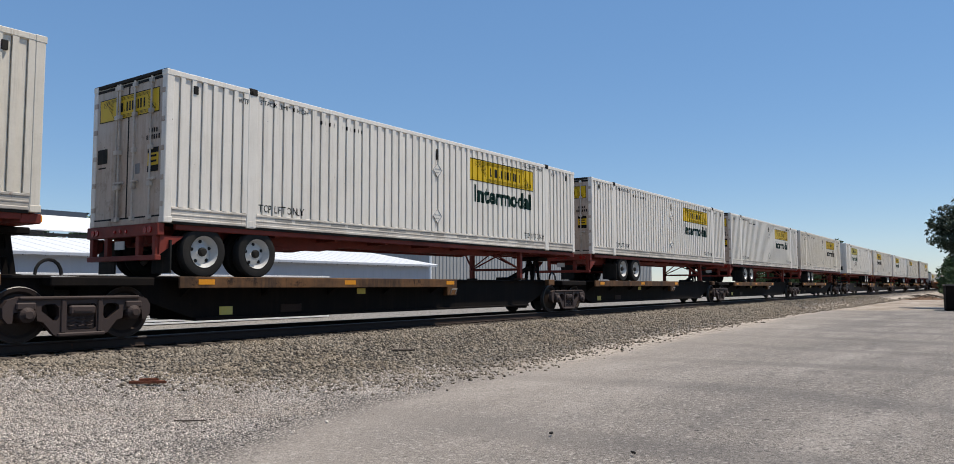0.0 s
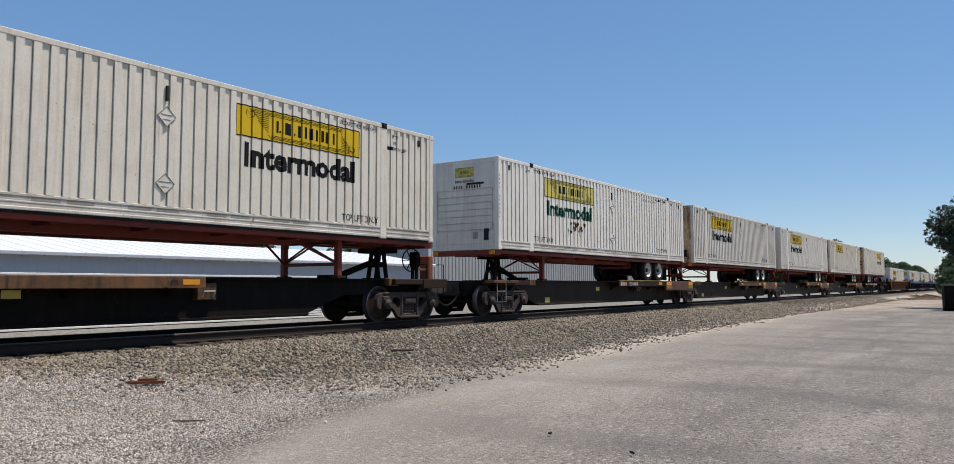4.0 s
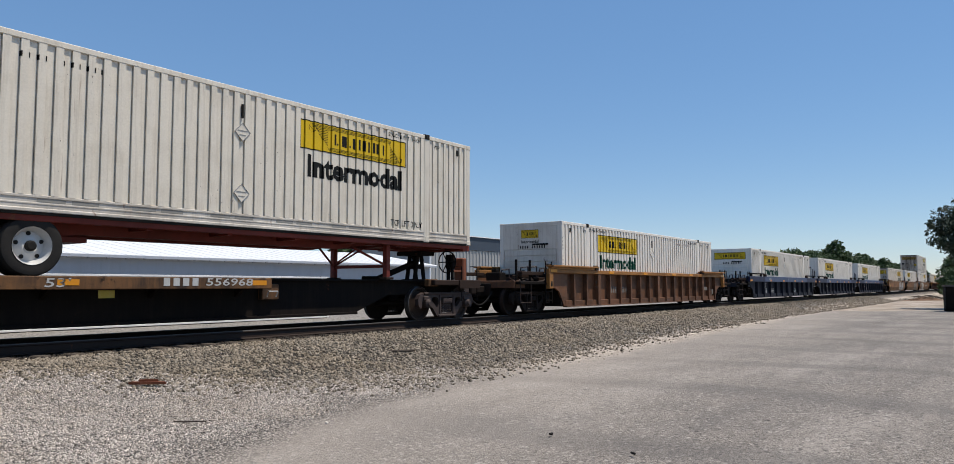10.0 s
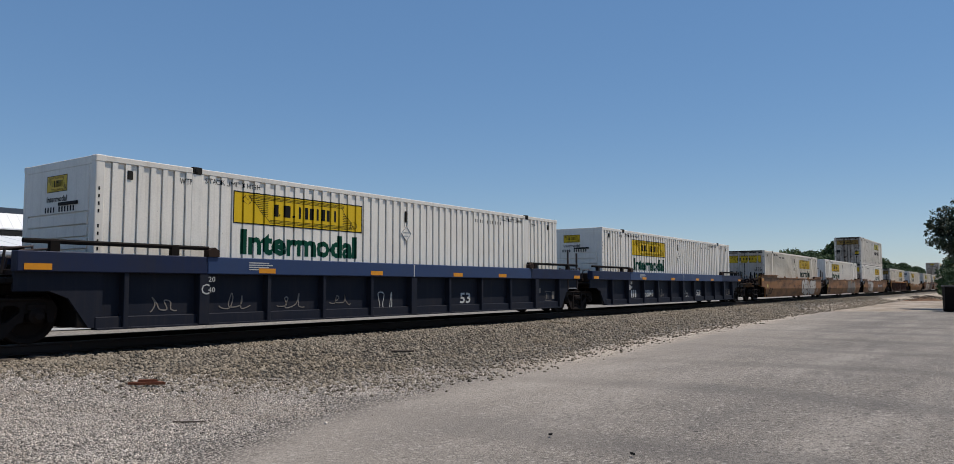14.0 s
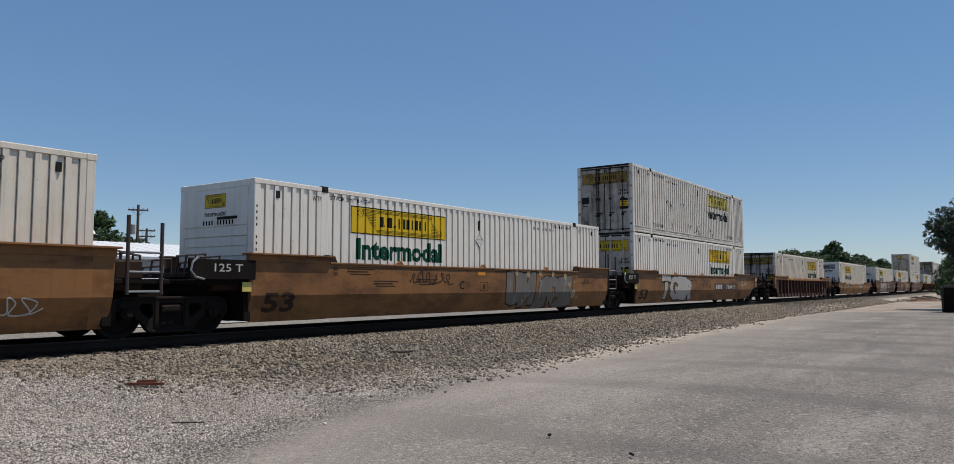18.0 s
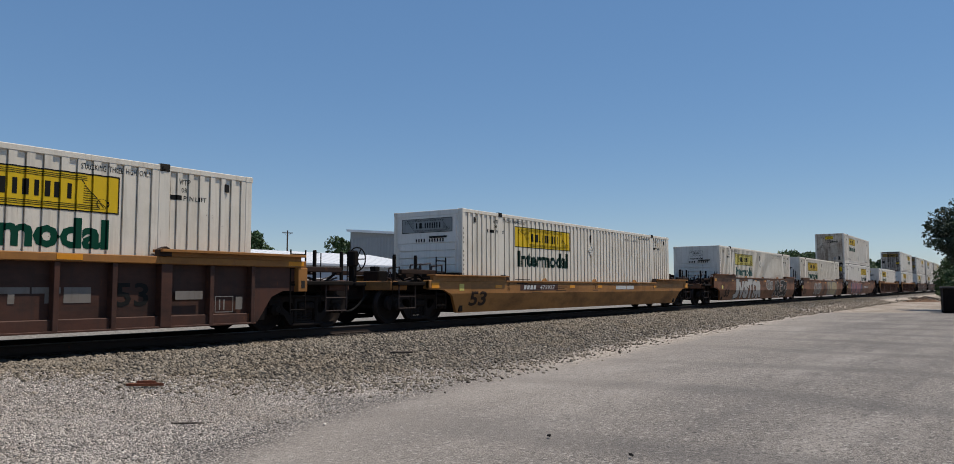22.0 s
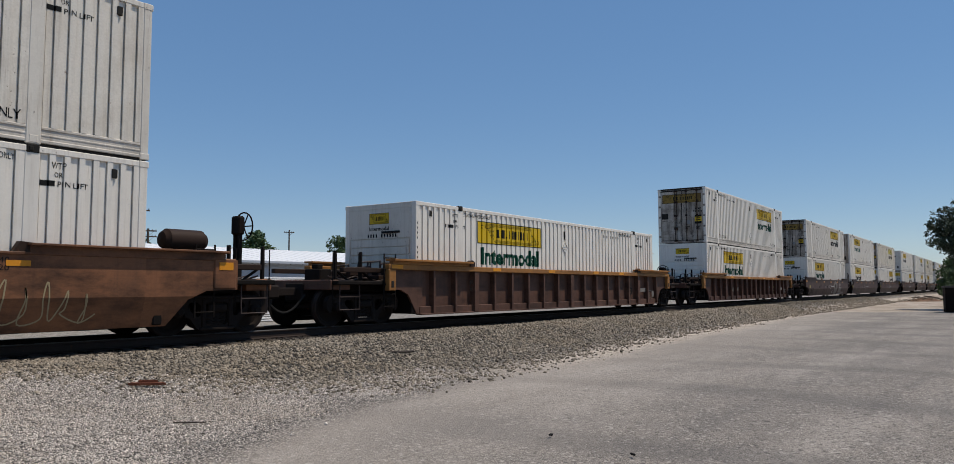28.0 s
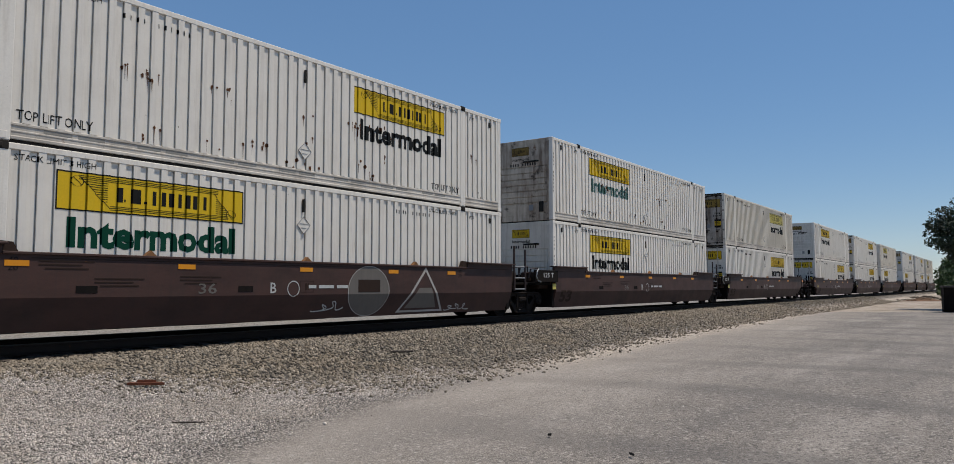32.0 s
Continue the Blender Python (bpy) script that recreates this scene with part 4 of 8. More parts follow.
def rim(x, g, y):
    o = g * y
    return Solid().lathe([(0.31, g * 0.125), (0.295, g * 0.10), (0.27, g * 0.02), (0.24, -g * 0.03), (0.17, g * 0.0), (0.12, g * 0.035), (0.0, g * 0.035)], (x, o, 1.585), "y", 28)


def hub(x, g, y):
    o = g * y
    s = Solid().lathe([(0.0, g * 0.11), (0.06, g * 0.11), (0.085, g * 0.085), (0.09, g * 0.03)], (x, o, 1.585), "y", 12)
    return s


def hand_hole(x, g, y, i):
    o, q = g * y, 2 * math.pi * (i + 0.3) / 5
    c, s = x + 0.205 * math.cos(q), 1.585 + 0.205 * math.sin(q)
    return Solid().tube((c, o - g * 0.012, s), (c, o + g * 0.002, s), 0.036, 10)


def spine_car(wheels="lead", first=False, last=False, number=""):
    """One platform of an articulated spine car. x = 0 at its leading truck, z = 0 at the rail top."""
    c = thing("spine_car", "black spine flat car platform with orange deck edges", "railway car", "cars of the train")
    k = (wheels,)
    body = BLACK if wheels == "lead" else DARKBROWN
    bay = 1.6 if last else 0.0
    part("centre_sill", kept(("sill", last) + k, lambda: Solid().prism([(0.1, 1.07), (17.3, 1.07), (17.3, 0.74), (16.3 - bay, 0.70), (15.1 - bay, 0.28), (2.4, 0.28), (1.2, 0.70), (0.1, 0.74)], -0.72, 0.72).mesh("centre_sill", body)), body, c)
    part("sill_flange", kept(("flg", last) + k, lambda: Solid().box(2.4, 15.1 - bay, -0.80, 0.80, 0.24, 0.30, 0.01).box(0.2, 17.2, -0.82, 0.82, 1.05, 1.10, 0.01).mesh("sill_flange", body)), body, c)
    a, b = (1.7, 10.4) if wheels == "lead" else (7.9, 16.4)
    part("deck_plate", kept(("deck",) + k, lambda: Solid().box(a, b, -1.25, 1.25, 1.035, 1.085, 0.01).mesh("deck_plate", body)), body, c)
    for y in (-1, 1):
        rim_mat = DARKBROWN if first else EDGE
        part("deck_edge", kept(("dedge", y, first) + k, lambda: Solid().box(a, b, y * 1.24, y * 1.30, 0.88, 1.10, 0.012).mesh("deck_edge", rim_mat)), rim_mat, c, "grimy brown deck edge" if first else "worn orange deck edge")
    for i in range(5):
        x = a + 0.4 + i * (b - a - 0.9) / 4
        part("deck_bracket", kept(("dbr", i) + k, lambda: Solid().prism([(-1.24, 1.04), (-0.72, 1.04), (-0.72, 0.7)], x, x + 0.08, "x").prism([(1.24, 1.04), (0.72, 1.04), (0.72, 0.7)], x, x + 0.08, "x").mesh("deck_bracket", body)), body, c)
        if i % 2 == 0:
            part("reflector", kept(("drf", i) + k, lambda: Solid().box(x, x + 0.36, -1.306, -1.296, 0.95, 1.05).mesh("reflector", ORANGE)), ORANGE, c)
    if wheels != "lead":
        part("side_guard", kept("sg", lambda: Solid().box(12.9, 16.4, -1.335, -1.302, 0.74, 1.115, 0.01).box(12.9, 16.4, -1.3, -1.22, 0.70, 0.9).box(12.9, 16.4, -1.345, -1.2, 0.69, 0.735).mesh("side_guard", RUSTBROWN)), RUSTBROWN, c, "brown side guard plate")
        for q, w in ((12.94, 0.6), (15.8, 0.58)):
            part("guard_patch", kept(("gpt", q), lambda: Solid().box(q, q + w, -1.342, -1.33, 0.77, 0.92).mesh("guard_patch", DIRTYSIGN)), DIRTYSIGN, c, "faded yellow paint patch")
            part("reflector", kept(("gpr", q), lambda: Solid().box(q, q + w, -1.342, -1.33, 0.93, 1.085).mesh("reflector", ORANGE)), ORANGE, c)
        part("deck_lip", kept("dlip", lambda: Solid().box(7.9, 12.88, -1.318, -1.22, 1.102, 1.13, 0.006).mesh("deck_lip", DIRTYSIGN)), DIRTYSIGN, c, "worn yellow lip along the deck edge")
        if number:
            part("car_number", kept(number, lambda: flat_marks(*lettering(number, 0.15, 0.85, 0.01), 8.9, 0.91, -1.306).mesh("car_number", PALE)), PALE, c, "stencilled white number")
            part("owner_mark", kept("owner", lambda: flat_marks(*bars([(0.16 * i, 0.16 * i + 0.1, 0, 0.15) for i in range(4)]), 8.05, 0.91, -1.306).mesh("owner_mark", PALE)), PALE, c)
            part("length_mark", kept("53s", lambda: flat_marks(*lettering("53", 0.15, 0.24, 0.01), 11.3, 0.91, -1.306).mesh("length_mark", INK)), INK, c)
    elif number:
        part("car_number", kept(number, lambda: flat_marks(*lettering(number, 0.15, 1.1, 0.01, 0.15), 8.8, 0.94, -1.306).mesh("car_number", PALE)), PALE, c, "slanted white stencilled number")
        part("owner_mark", kept("ownerl", lambda: flat_marks(*bars([(0.2 * i, 0.2 * i + 0.13, 0, 0.15) for i in range(4)]), 7.9, 0.94, -1.306).mesh("owner_mark", PALE)), PALE, c)
        part("length_mark", kept("53l", lambda: flat_marks(*lettering("53'", 0.15, 0.4, 0.01, 0.15), 5.8, 0.92, -1.306).mesh("length_mark", PALE)), PALE, c)
    xh, g = (16.6, -1) if wheels == "lead" else (0.75, 1)
    def stand():
        s = Solid()
        for y in (-0.14, 0.14):
            s.prism([(xh - 0.19, 1.08), (xh - 0.09, 1.08), (xh + 0.06, 1.86), (xh - 0.05, 1.86)], y - 0.035, y + 0.035)
            s.prism([(xh + 0.33, 1.08), (xh + 0.24, 1.08), (xh + 0.1, 1.86), (xh + 0.2, 1.86)], y - 0.035, y + 0.035)
            s.prism([(xh - 0.11, 1.42), (xh + 0.24, 1.42), (xh + 0.19, 1.56), (xh - 0.06, 1.56)], y - 0.03, y + 0.03)
            s.box(xh - 0.28, xh + 0.4, y - 0.09, y + 0.09, 1.075, 1.13, 0.01)
        s.box(xh - 0.25, xh + 0.4, -0.45, 0.45, 1.80, 1.92 if wheels == "lead" else 1.855, 0.02)
        s.tube((xh + 0.08, 0, 1.62), (xh + g * 1.55, 0, 1.12), 0.085, 8)
        return s.box(xh + g * 1.35, xh + g * 1.85, -0.3, 0.3, 1.06, 1.2, 0.02)
    part("hitch_stand", kept(("hitch",) + k, lambda: stand().mesh("hitch_stand", BLACK)), BLACK, c, "black fifth-wheel hitch stand with a diagonal strut")
    part("end_platform", kept(("ep",) + k, lambda: Solid().box(-0.55, 1.3, -1.12, 1.12, 0.92, 1.08, 0.02).mesh("end_platform", body)), body, c)
    part("release_box", kept(("rb",) + k, lambda: Solid().box(15.9 if g < 0 else 1.3, 16.3 if g < 0 else 1.7, -1.12, -0.95, 0.92, 1.12, 0.02).mesh("release_box", EDGE)), EDGE, c)
    part("lever_box", kept(("lvb",) + k, lambda: Solid().box(10.5, 10.95, -0.88, -0.72, 0.64, 0.98, 0.02).mesh("lever_box", EDGE)), EDGE, c, "faded yellow lever box")
    part("lever", kept(("lev",) + k, lambda: Solid().path([(10.6, -0.9, 0.7), (10.6, -0.96, 0.82), (10.85, -0.96, 0.82), (10.85, -0.9, 0.7)], 0.014, 5).mesh("lever", PALE)), PALE, c)
    part("sill_decal", kept(("sdc",) + k, lambda: Solid().box(3.0, 3.32, -0.728, -0.715, 0.33, 0.5).box(7.0, 7.3, -0.728, -0.715, 0.72, 0.86).mesh("sill_decal", FADED)), FADED, c, "faded yellow square decals")
    part("patch_plate", kept(("ptp",) + k, lambda: Solid().box(4.6, 5.2, -0.735, -0.70, 0.34, 0.52, 0.01).mesh("patch_plate", DARKBROWN)), DARKBROWN, c, "rusty patch plate")
    def hoop():
        pts = [(-0.35 + 0.22 * math.cos(q), -0.6, 1.12 + 0.26 * math.sin(q)) for q in [math.pi * i / 8 for i in range(9)]]
        return Solid().path(pts, 0.03, 6)
    part("hose_hoop", kept(("hoop",) + k, lambda: hoop().mesh("hose_hoop", RUBBER)), RUBBER, c)
    truck(c, 0.0)
    if last:
        truck(c, 16.75)
        coupler(c, 18.0, 1)
        part("end_deck", kept("lastdeck", lambda: Solid().box(16.0, 18.2, -1.25, 1.25, 0.95, 1.10, 0.02).box(17.1, 18.1, -1.28, -1.2, 0.86, 1.1, 0.01).mesh("end_deck", DARKBROWN)), DARKBROWN, c)
        part("end_sill", kept("lastsill", lambda: Solid().box(17.2, 18.2, -0.5, 0.5, 0.6, 1.0, 0.02).mesh("end_sill", BLACK)), BLACK, c)
        brake_wheel(c, 17.2, -0.75, 1.62, BLACK, 1)
        part("crank_housing", kept("crank", lambda: Solid().box(17.97, 18.17, -0.75, -0.4, 1.08, 1.76, 0.03).box(17.5, 17.97, -0.7, -0.6, 1.35, 1.4).mesh("crank_housing", BRAKERED)), BRAKERED, c)
        for x in (17.3, 18.05):
            part("grab_iron", kept(("gi", x), lambda: Solid().path([(x, -1.2, 0.5), (x, -1.2, 1.5), (x, -0.95, 1.5)], 0.016, 5).mesh("grab_iron", BLACK)), BLACK, c)
    if first:
        coupler(c, -1.3, -1)
        part("end_sill", kept("firstsill", lambda: Solid().box(-1.5, 0.2, -0.5, 0.5, 0.6, 1.05, 0.02).mesh("end_sill", BLACK)), BLACK, c)
        part("step_frame", kept("step", lambda: Solid().path([(-0.75, -1.2, 1.2), (-0.75, -1.2, 0.42), (-0.25, -1.2, 0.42), (-0.25, -1.2, 1.2)], 0.016, 5).tube((-0.75, -1.2, 0.75), (-0.25, -1.2, 0.75), 0.014, 5).mesh("step_frame", STEELGREY)), STEELGREY, c)
        part("walkway", kept("fwalk", lambda: Solid().box(-1.0, 0.4, -1.26, -0.9, 1.0, 1.09, 0.01).mesh("walkway", EDGE)), EDGE, c)
    return c


# ---- well cars ----
def well_y(z):
    """The outer face of a smooth well side at the height z."""
    return -1.50 if z >= 0.76 else -1.50 + 0.16 * (0.76 - z) / 0.54


def side_marks(pts, faces, x0, z0, lift=0.006):
    """Flat marks folded over the knee of a smooth well side."""
    bm = bmesh.new()
    vs = [bm.verts.new((x + x0, 0, z + z0)) for x, z in pts]
    for f in faces:
        try:
            bm.faces.new([vs[i] for i in f])
        except ValueError:
            pass
    bmesh.ops.bisect_plane(bm, geom=bm.verts[:] + bm.edges[:] + bm.faces[:], plane_co=(0, 0, 0.76), plane_no=(0, 0, 1), dist=1e-5)
    bm.verts.index_update()
    s = Solid()
    s.put([(v.co.x, well_y(v.co.z) - lift, v.co.z) for v in bm.verts], [[v.index for v in f.verts] for f in bm.faces])
    bm.free()
    return s


STROKES = (((0.1, 0.0, 0.1, 1.0), (0.1, 0.92, 0.7, 0.8), (0.68, 0.85, 0.45, 0.45), (0.4, 0.5, 0.85, 0.0)),
           ((0.5, 0.0, 0.4, 1.0), (0.0, 0.9, 0.95, 0.95)),
           ((0.15, 0.1, 0.15, 0.95), (0.15, 0.12, 0.8, 0.1), (0.8, 0.05, 0.75, 0.9)),
           ((0.85, 0.9, 0.2, 0.8), (0.2, 0.85, 0.25, 0.5), (0.25, 0.5, 0.8, 0.45), (0.8, 0.48, 0.75, 0.1), (0.78, 0.1, 0.1, 0.12)),
           ((0.1, 0.0, 0.45, 1.0), (0.45, 1.0, 0.9, 0.0), (0.2, 0.35, 0.75, 0.38)),
           ((0.12, 0.05, 0.15, 0.95), (0.15, 0.9, 0.8, 0.85), (0.15, 0.5, 0.6, 0.5), (0.12, 0.08, 0.85, 0.1)))


def loose_strokes(rnd):
    """A bunch of strokes, turned over and shaken so that it spells nothing."""
    fx, fz = rnd.random() < 0.5, rnd.random() < 0.5
    out = []
    for a, b, c, d in STROKES[rnd.randrange(len(STROKES))]:
        p = [a, b, c, d]
        p = [q + rnd.uniform(-0.24, 0.24) for q in p]
        if fx:
            p[0], p[2] = 1 - p[0], 1 - p[2]
        if fz:
            p[1], p[3] = 1 - p[1], 1 - p[3]
        out.append(tuple(min(1, max(0, q)) for q in p))
    return out


def bubbles(car, x, z, w, h, n, fill, line, seed, glint=None):
    """Fat rounded sprayed letters side by side, with thin lines inside and round their edges."""
    rnd = random.Random(seed)
    step = w / n
    for i in range(n):
        cx, cz = step * (i + 0.5), h * 0.5 + rnd.uniform(-0.04, 0.04) * h
        a, b = step * rnd.uniform(0.52, 0.62), h * rnd.uniform(0.46, 0.54)
        k1, k2, f1, f2 = rnd.choice((2, 3)), rnd.choice((4, 5)), rnd.uniform(0, 6), rnd.uniform(0, 6)
        def blob(grow):
            pts = []
            for j in range(30):
                q = 2 * math.pi * j / 30
                c, s = math.cos(q), math.sin(q)
                r = 1 + 0.10 * math.sin(k1 * q + f1) + 0.05 * math.sin(k2 * q + f2)
                px = cx + (a * r + grow) * math.copysign(abs(c) ** 0.7, c)
                pz = cz + (b * r + grow) * math.copysign(abs(s) ** 0.7, s)
                pts.append((px, min(max(pz + z, 0.235), 1.43) - z))
            return pts
        lift = 0.0012 * i
        part("spray_outline", side_marks(blob(0.03), [tuple(range(30))], x, z, 0.004 + lift), line, car)
        letter = part("spray_fill", side_marks(blob(0.0), [tuple(range(30))], x, z, 0.006 + lift), fill, car, "rounded graffiti letter sprayed on the side")
        marks = loose_strokes(rnd)
        pts, faces = [], []
        for (p0, p1, p2, p3) in marks:
            p = Vector((cx + (p0 - 0.5) * a * 1.3, cz + (p1 - 0.5) * b * 1.4))
            q = Vector((cx + (p2 - 0.5) * a * 1.3, cz + (p3 - 0.5) * b * 1.4))
            u = (q - p).normalized()
            m = Vector((-u.y, u.x)) * rnd.uniform(0.012, 0.024)
            mid = (p + q) / 2 + m * rnd.uniform(-4, 4)
            e = len(pts)
            pts += [tuple(v) for v in (p - m * 0.5, mid - m, q - m * 0.4, q + m * 0.4, mid + m, p + m * 0.5)]
            faces.append(tuple(range(e, e + 6)))
        part("spray_line", side_marks(pts, faces, x, z, 0.009 + lift), glint or line, car)


def wild(car, glyphs, x, z, w, h, fill, line, seed, glint=None, fat=0.05, turned=0.4):
    """Big sprayed letters, each fat, leaning and sometimes turned over, with an outline and thin inner lines."""
    rnd = random.Random(seed)
    step = w / len(glyphs)
    keep = lambda q: min(max(q + z, 0.235), 1.43) - z
    for i, ch in enumerate(glyphs):
        flip, lean, tall, drop = rnd.random() < turned, rnd.uniform(-0.12, 0.22), rnd.uniform(0.9, 1.04) * h, rnd.uniform(-0.03, 0.05) * h
        wide = step * rnd.uniform(1.02, 1.22)
        def shape(grow):
            pts, faces = lettering(ch, tall + 2 * grow, wide + 2 * grow, fat + grow * 0.6)
            wave = lambda a: 0.04 * h * math.sin(3.0 * a / step + i)
            return [(step * i - grow + (wide + 2 * grow - a if flip else a) + lean * (b - tall / 2), keep(drop - grow + b + wave(a))) for a, b in pts], faces
        lift = 0.0012 * (i % 3)
        part("spray_outline", side_marks(*shape(0.045), x, z, 0.004 + lift), line, car)
        part("spray_fill", side_marks(*shape(0.0), x, z, 0.0085 + lift), fill, car, "fat graffiti letter sprayed on the side")
        if glint:
            pts, faces = [], []
            for _ in range(4):
                p = Vector((step * (i + rnd.uniform(0.15, 0.85)), h * rnd.uniform(0.2, 0.9)))
                q = p + Vector((rnd.uniform(-0.12, 0.12), -h * rnd.uniform(0.12, 0.3)))
                n = len(pts)
                pts += [(p.x, keep(p.y)), (p.x + 0.022, keep(p.y)), (q.x + 0.01, keep(q.y)), (q.x, keep(q.y))]
                faces.append((n, n + 1, n + 2, n + 3))
            part("spray_line", side_marks(pts, faces, x, z, 0.0125 + lift), glint, car)


def dots(car, spots, mat):
    """Sprayed round dots (x, z, radius)."""
    for x, z, r in spots:
        ring = [(r * math.cos(2 * math.pi * i / 14), r * 1.1 * math.sin(2 * math.pi * i / 14)) for i in range(14)]
        part("spray_dot", side_marks(ring, [tuple(range(14))], x, z, 0.012), mat, car)


def scribble(car, x, z, w, h, mat, seed, flat=None):
    """A thin sprayed line that runs on like handwriting and spells nothing."""
    rnd = random.Random(seed)
    n = max(3, int(w * 3.4))
    knots = []
    for i in range(n):
        a, b = w * i / n, w / n
        up = rnd.random() < 0.5
        knots += [(a + b * rnd.uniform(0.0, 0.3), h * (rnd.uniform(0.7, 1.0) if up else rnd.uniform(0.3, 0.6))), (a + b * rnd.uniform(-0.2, 0.5), h * rnd.uniform(0.0, 0.25)),
                  (a + b * rnd.uniform(0.6, 1.1), h * rnd.uniform(0.05, 0.4)), (a + b * rnd.uniform(0.5, 1.3), h * rnd.uniform(0.5, 0.9))]
    line = []
    for p, q, r, t in zip(knots, knots[1:], knots[2:], knots[3:]):
        for j in range(5):
            u = j / 5
            line.append(tuple(0.5 * (2 * q[k] + (r[k] - p[k]) * u + (2 * p[k] - 5 * q[k] + 4 * r[k] - t[k]) * u * u + (3 * q[k] - p[k] - 3 * r[k] + t[k]) * u ** 3) for k in (0, 1)))
    pts, faces = [], []
    for i, p in enumerate(line):
        d = Vector(line[min(i + 1, len(line) - 1)]) - Vector(line[max(i - 1, 0)])
        m = Vector((-d.y, d.x)).normalized() * 0.012
        pts += [(p[0] - m.x, p[1] - m.y), (p[0] + m.x, p[1] + m.y)]
        if i:
            e = len(pts)
            faces.append((e - 4, e - 3, e - 1, e - 2))
    part("spray_tag", side_marks(pts, faces, x, z, 0.007) if flat is None else flat_marks(pts, faces, x, z, flat), mat, car, "thin sprayed scrawl")


def well_end(car, g, paint_mat, end, wheel=0.0):
    """End platform over a truck, g the way it points, x measured from the container's near end."""
    x0 = 0.0 if g < 0 else LEN
    X = lambda d: x0 + g * d
    def bx(s, a, b, *r):
        return s.box(min(X(a), X(b)), max(X(a), X(b)), *r)
    k = (g, paint_mat.name, end)
    part("bulkhead", kept(("bulk",) + k, lambda: bx(Solid(), 0.12, 0.3, -1.4, 1.4, 0.25, 1.35, 0.02).mesh("bulkhead", BLACK)), BLACK, car)
    part("end_platform", kept(("wep",) + k, lambda: bx(bx(Solid(), 0.3, 2.9 if end else 1.4, -1.40, 1.40, 0.98, 1.08, 0.02), 0.2, 2.6 if end else 1.3, -0.9, 0.9, 0.80, 1.0, 0.03).mesh("end_platform", BLACK)), BLACK, car)
    part("rigging_tray", kept(("tray", g), lambda: bx(Solid(), 0.35, 1.1, -1.0, 1.0, 1.12, 1.22, 0.01).mesh("rigging_tray", DARKBROWN)), DARKBROWN, car)
    def rig():
        rnd = random.Random(5)
        pts = []
        for i in range(6):
            y, d = -1.05 + 0.36 * i, rnd.uniform(0.35, 0.8)
            up = rnd.uniform(1.35, 1.62)
            pts += [(X(d), y, 1.16), (X(d), y + 0.01, up), (X(d + 0.4), y + 0.05, up - 0.04), (X(d + 0.42), y + 0.12, 1.16)]
        return Solid().path(pts, 0.028, 5)
    part("brake_pipe", kept(("rig", g), lambda: rig().mesh("brake_pipe", CAST)), CAST, car, "rusty bent brake pipe")
    if not end:
        part("slack_housing", kept(("slk", g), lambda: bx(Solid(), 0.25, 0.95, -1.25, -0.55, 0.86, 1.42, 0.04).mesh("slack_housing", DARKBROWN)), DARKBROWN, car, "dark rusty brake housing")
    def ladder():
        s = Solid()
        d0 = 0.95
        for d in (d0, d0 + 0.42):
            s.tube((X(d), -1.42, 0.35), (X(d), -1.42, 1.75), 0.02, 6)
        for z in (0.45, 0.75, 1.05, 1.35, 1.65):
            s.tube((X(d0), -1.42, z), (X(d0 + 0.42), -1.42, z), 0.016, 6)
        return s.box(min(X(d0), X(d0 + 0.42)), max(X(d0), X(d0 + 0.42)), -1.44, -1.15, 0.97, 1.02)
    if end:
        part("ladder", kept(("lad", g), lambda: ladder().mesh("ladder", BLACK)), BLACK, car)
    elif g > 0:
        tall = part("ladder", kept("ladpost", lambda: Solid().tube((X(0.55), -1.42, 0.8), (X(0.55), -1.42, 2.2), 0.035, 8).mesh("ladder", CAST)), CAST, car, "tall rusty grey end ladder")
        part("ladder_post", kept("ladpost2", lambda: Solid().tube((X(1.2), -1.42, 0.8), (X(1.2), -1.42, 2.1), 0.035, 8).mesh("ladder_post", CAST)), CAST, tall)
        for z in (0.85, 1.2, 1.55):
            part("rung", kept(("rg", z), lambda: Solid().tube((X(0.55), -1.42, z), (X(1.2), -1.42, z), 0.022, 6).mesh("rung", STEELGREY)), STEELGREY, tall)
    if end:
        for d in (1.9, 2.75):
            part("stanchion", kept(("stan", g, d), lambda: bx(Solid(), d - 0.035, d + 0.035, -1.17, -1.1, 1.0, 1.78, 0.012).tube((X(d - 0.1), -1.1, 1.3), (X(d - 0.5), -1.1, 1.06), 0.03, 6).path([(X(d + 0.13), -1.2, 0.45), (X(d + 0.13), -1.2, 1.72), (X(d), -1.15, 1.72)], 0.014, 5).mesh("stanchion", BLACK)), BLACK, car)
        part("end_step", kept(("estep", g), lambda: Solid().path([(X(2.1), -1.3, 1.0), (X(2.1), -1.3, 0.4), (X(2.75), -1.3, 0.4), (X(2.75), -1.3, 1.0)], 0.018, 5).tube((X(2.1), -1.3, 0.7), (X(2.75), -1.3, 0.7), 0.015, 5).mesh("end_step", CAST)), CAST, car)
        part("end_sill", kept(("wes",) + k, lambda: bx(Solid(), 2.3, 2.95, -1.2, 1.2, 0.86, 1.1, 0.02).mesh("end_sill", paint_mat)), paint_mat, car)
        coupler(car, X(2.75), g, DARKCAST)
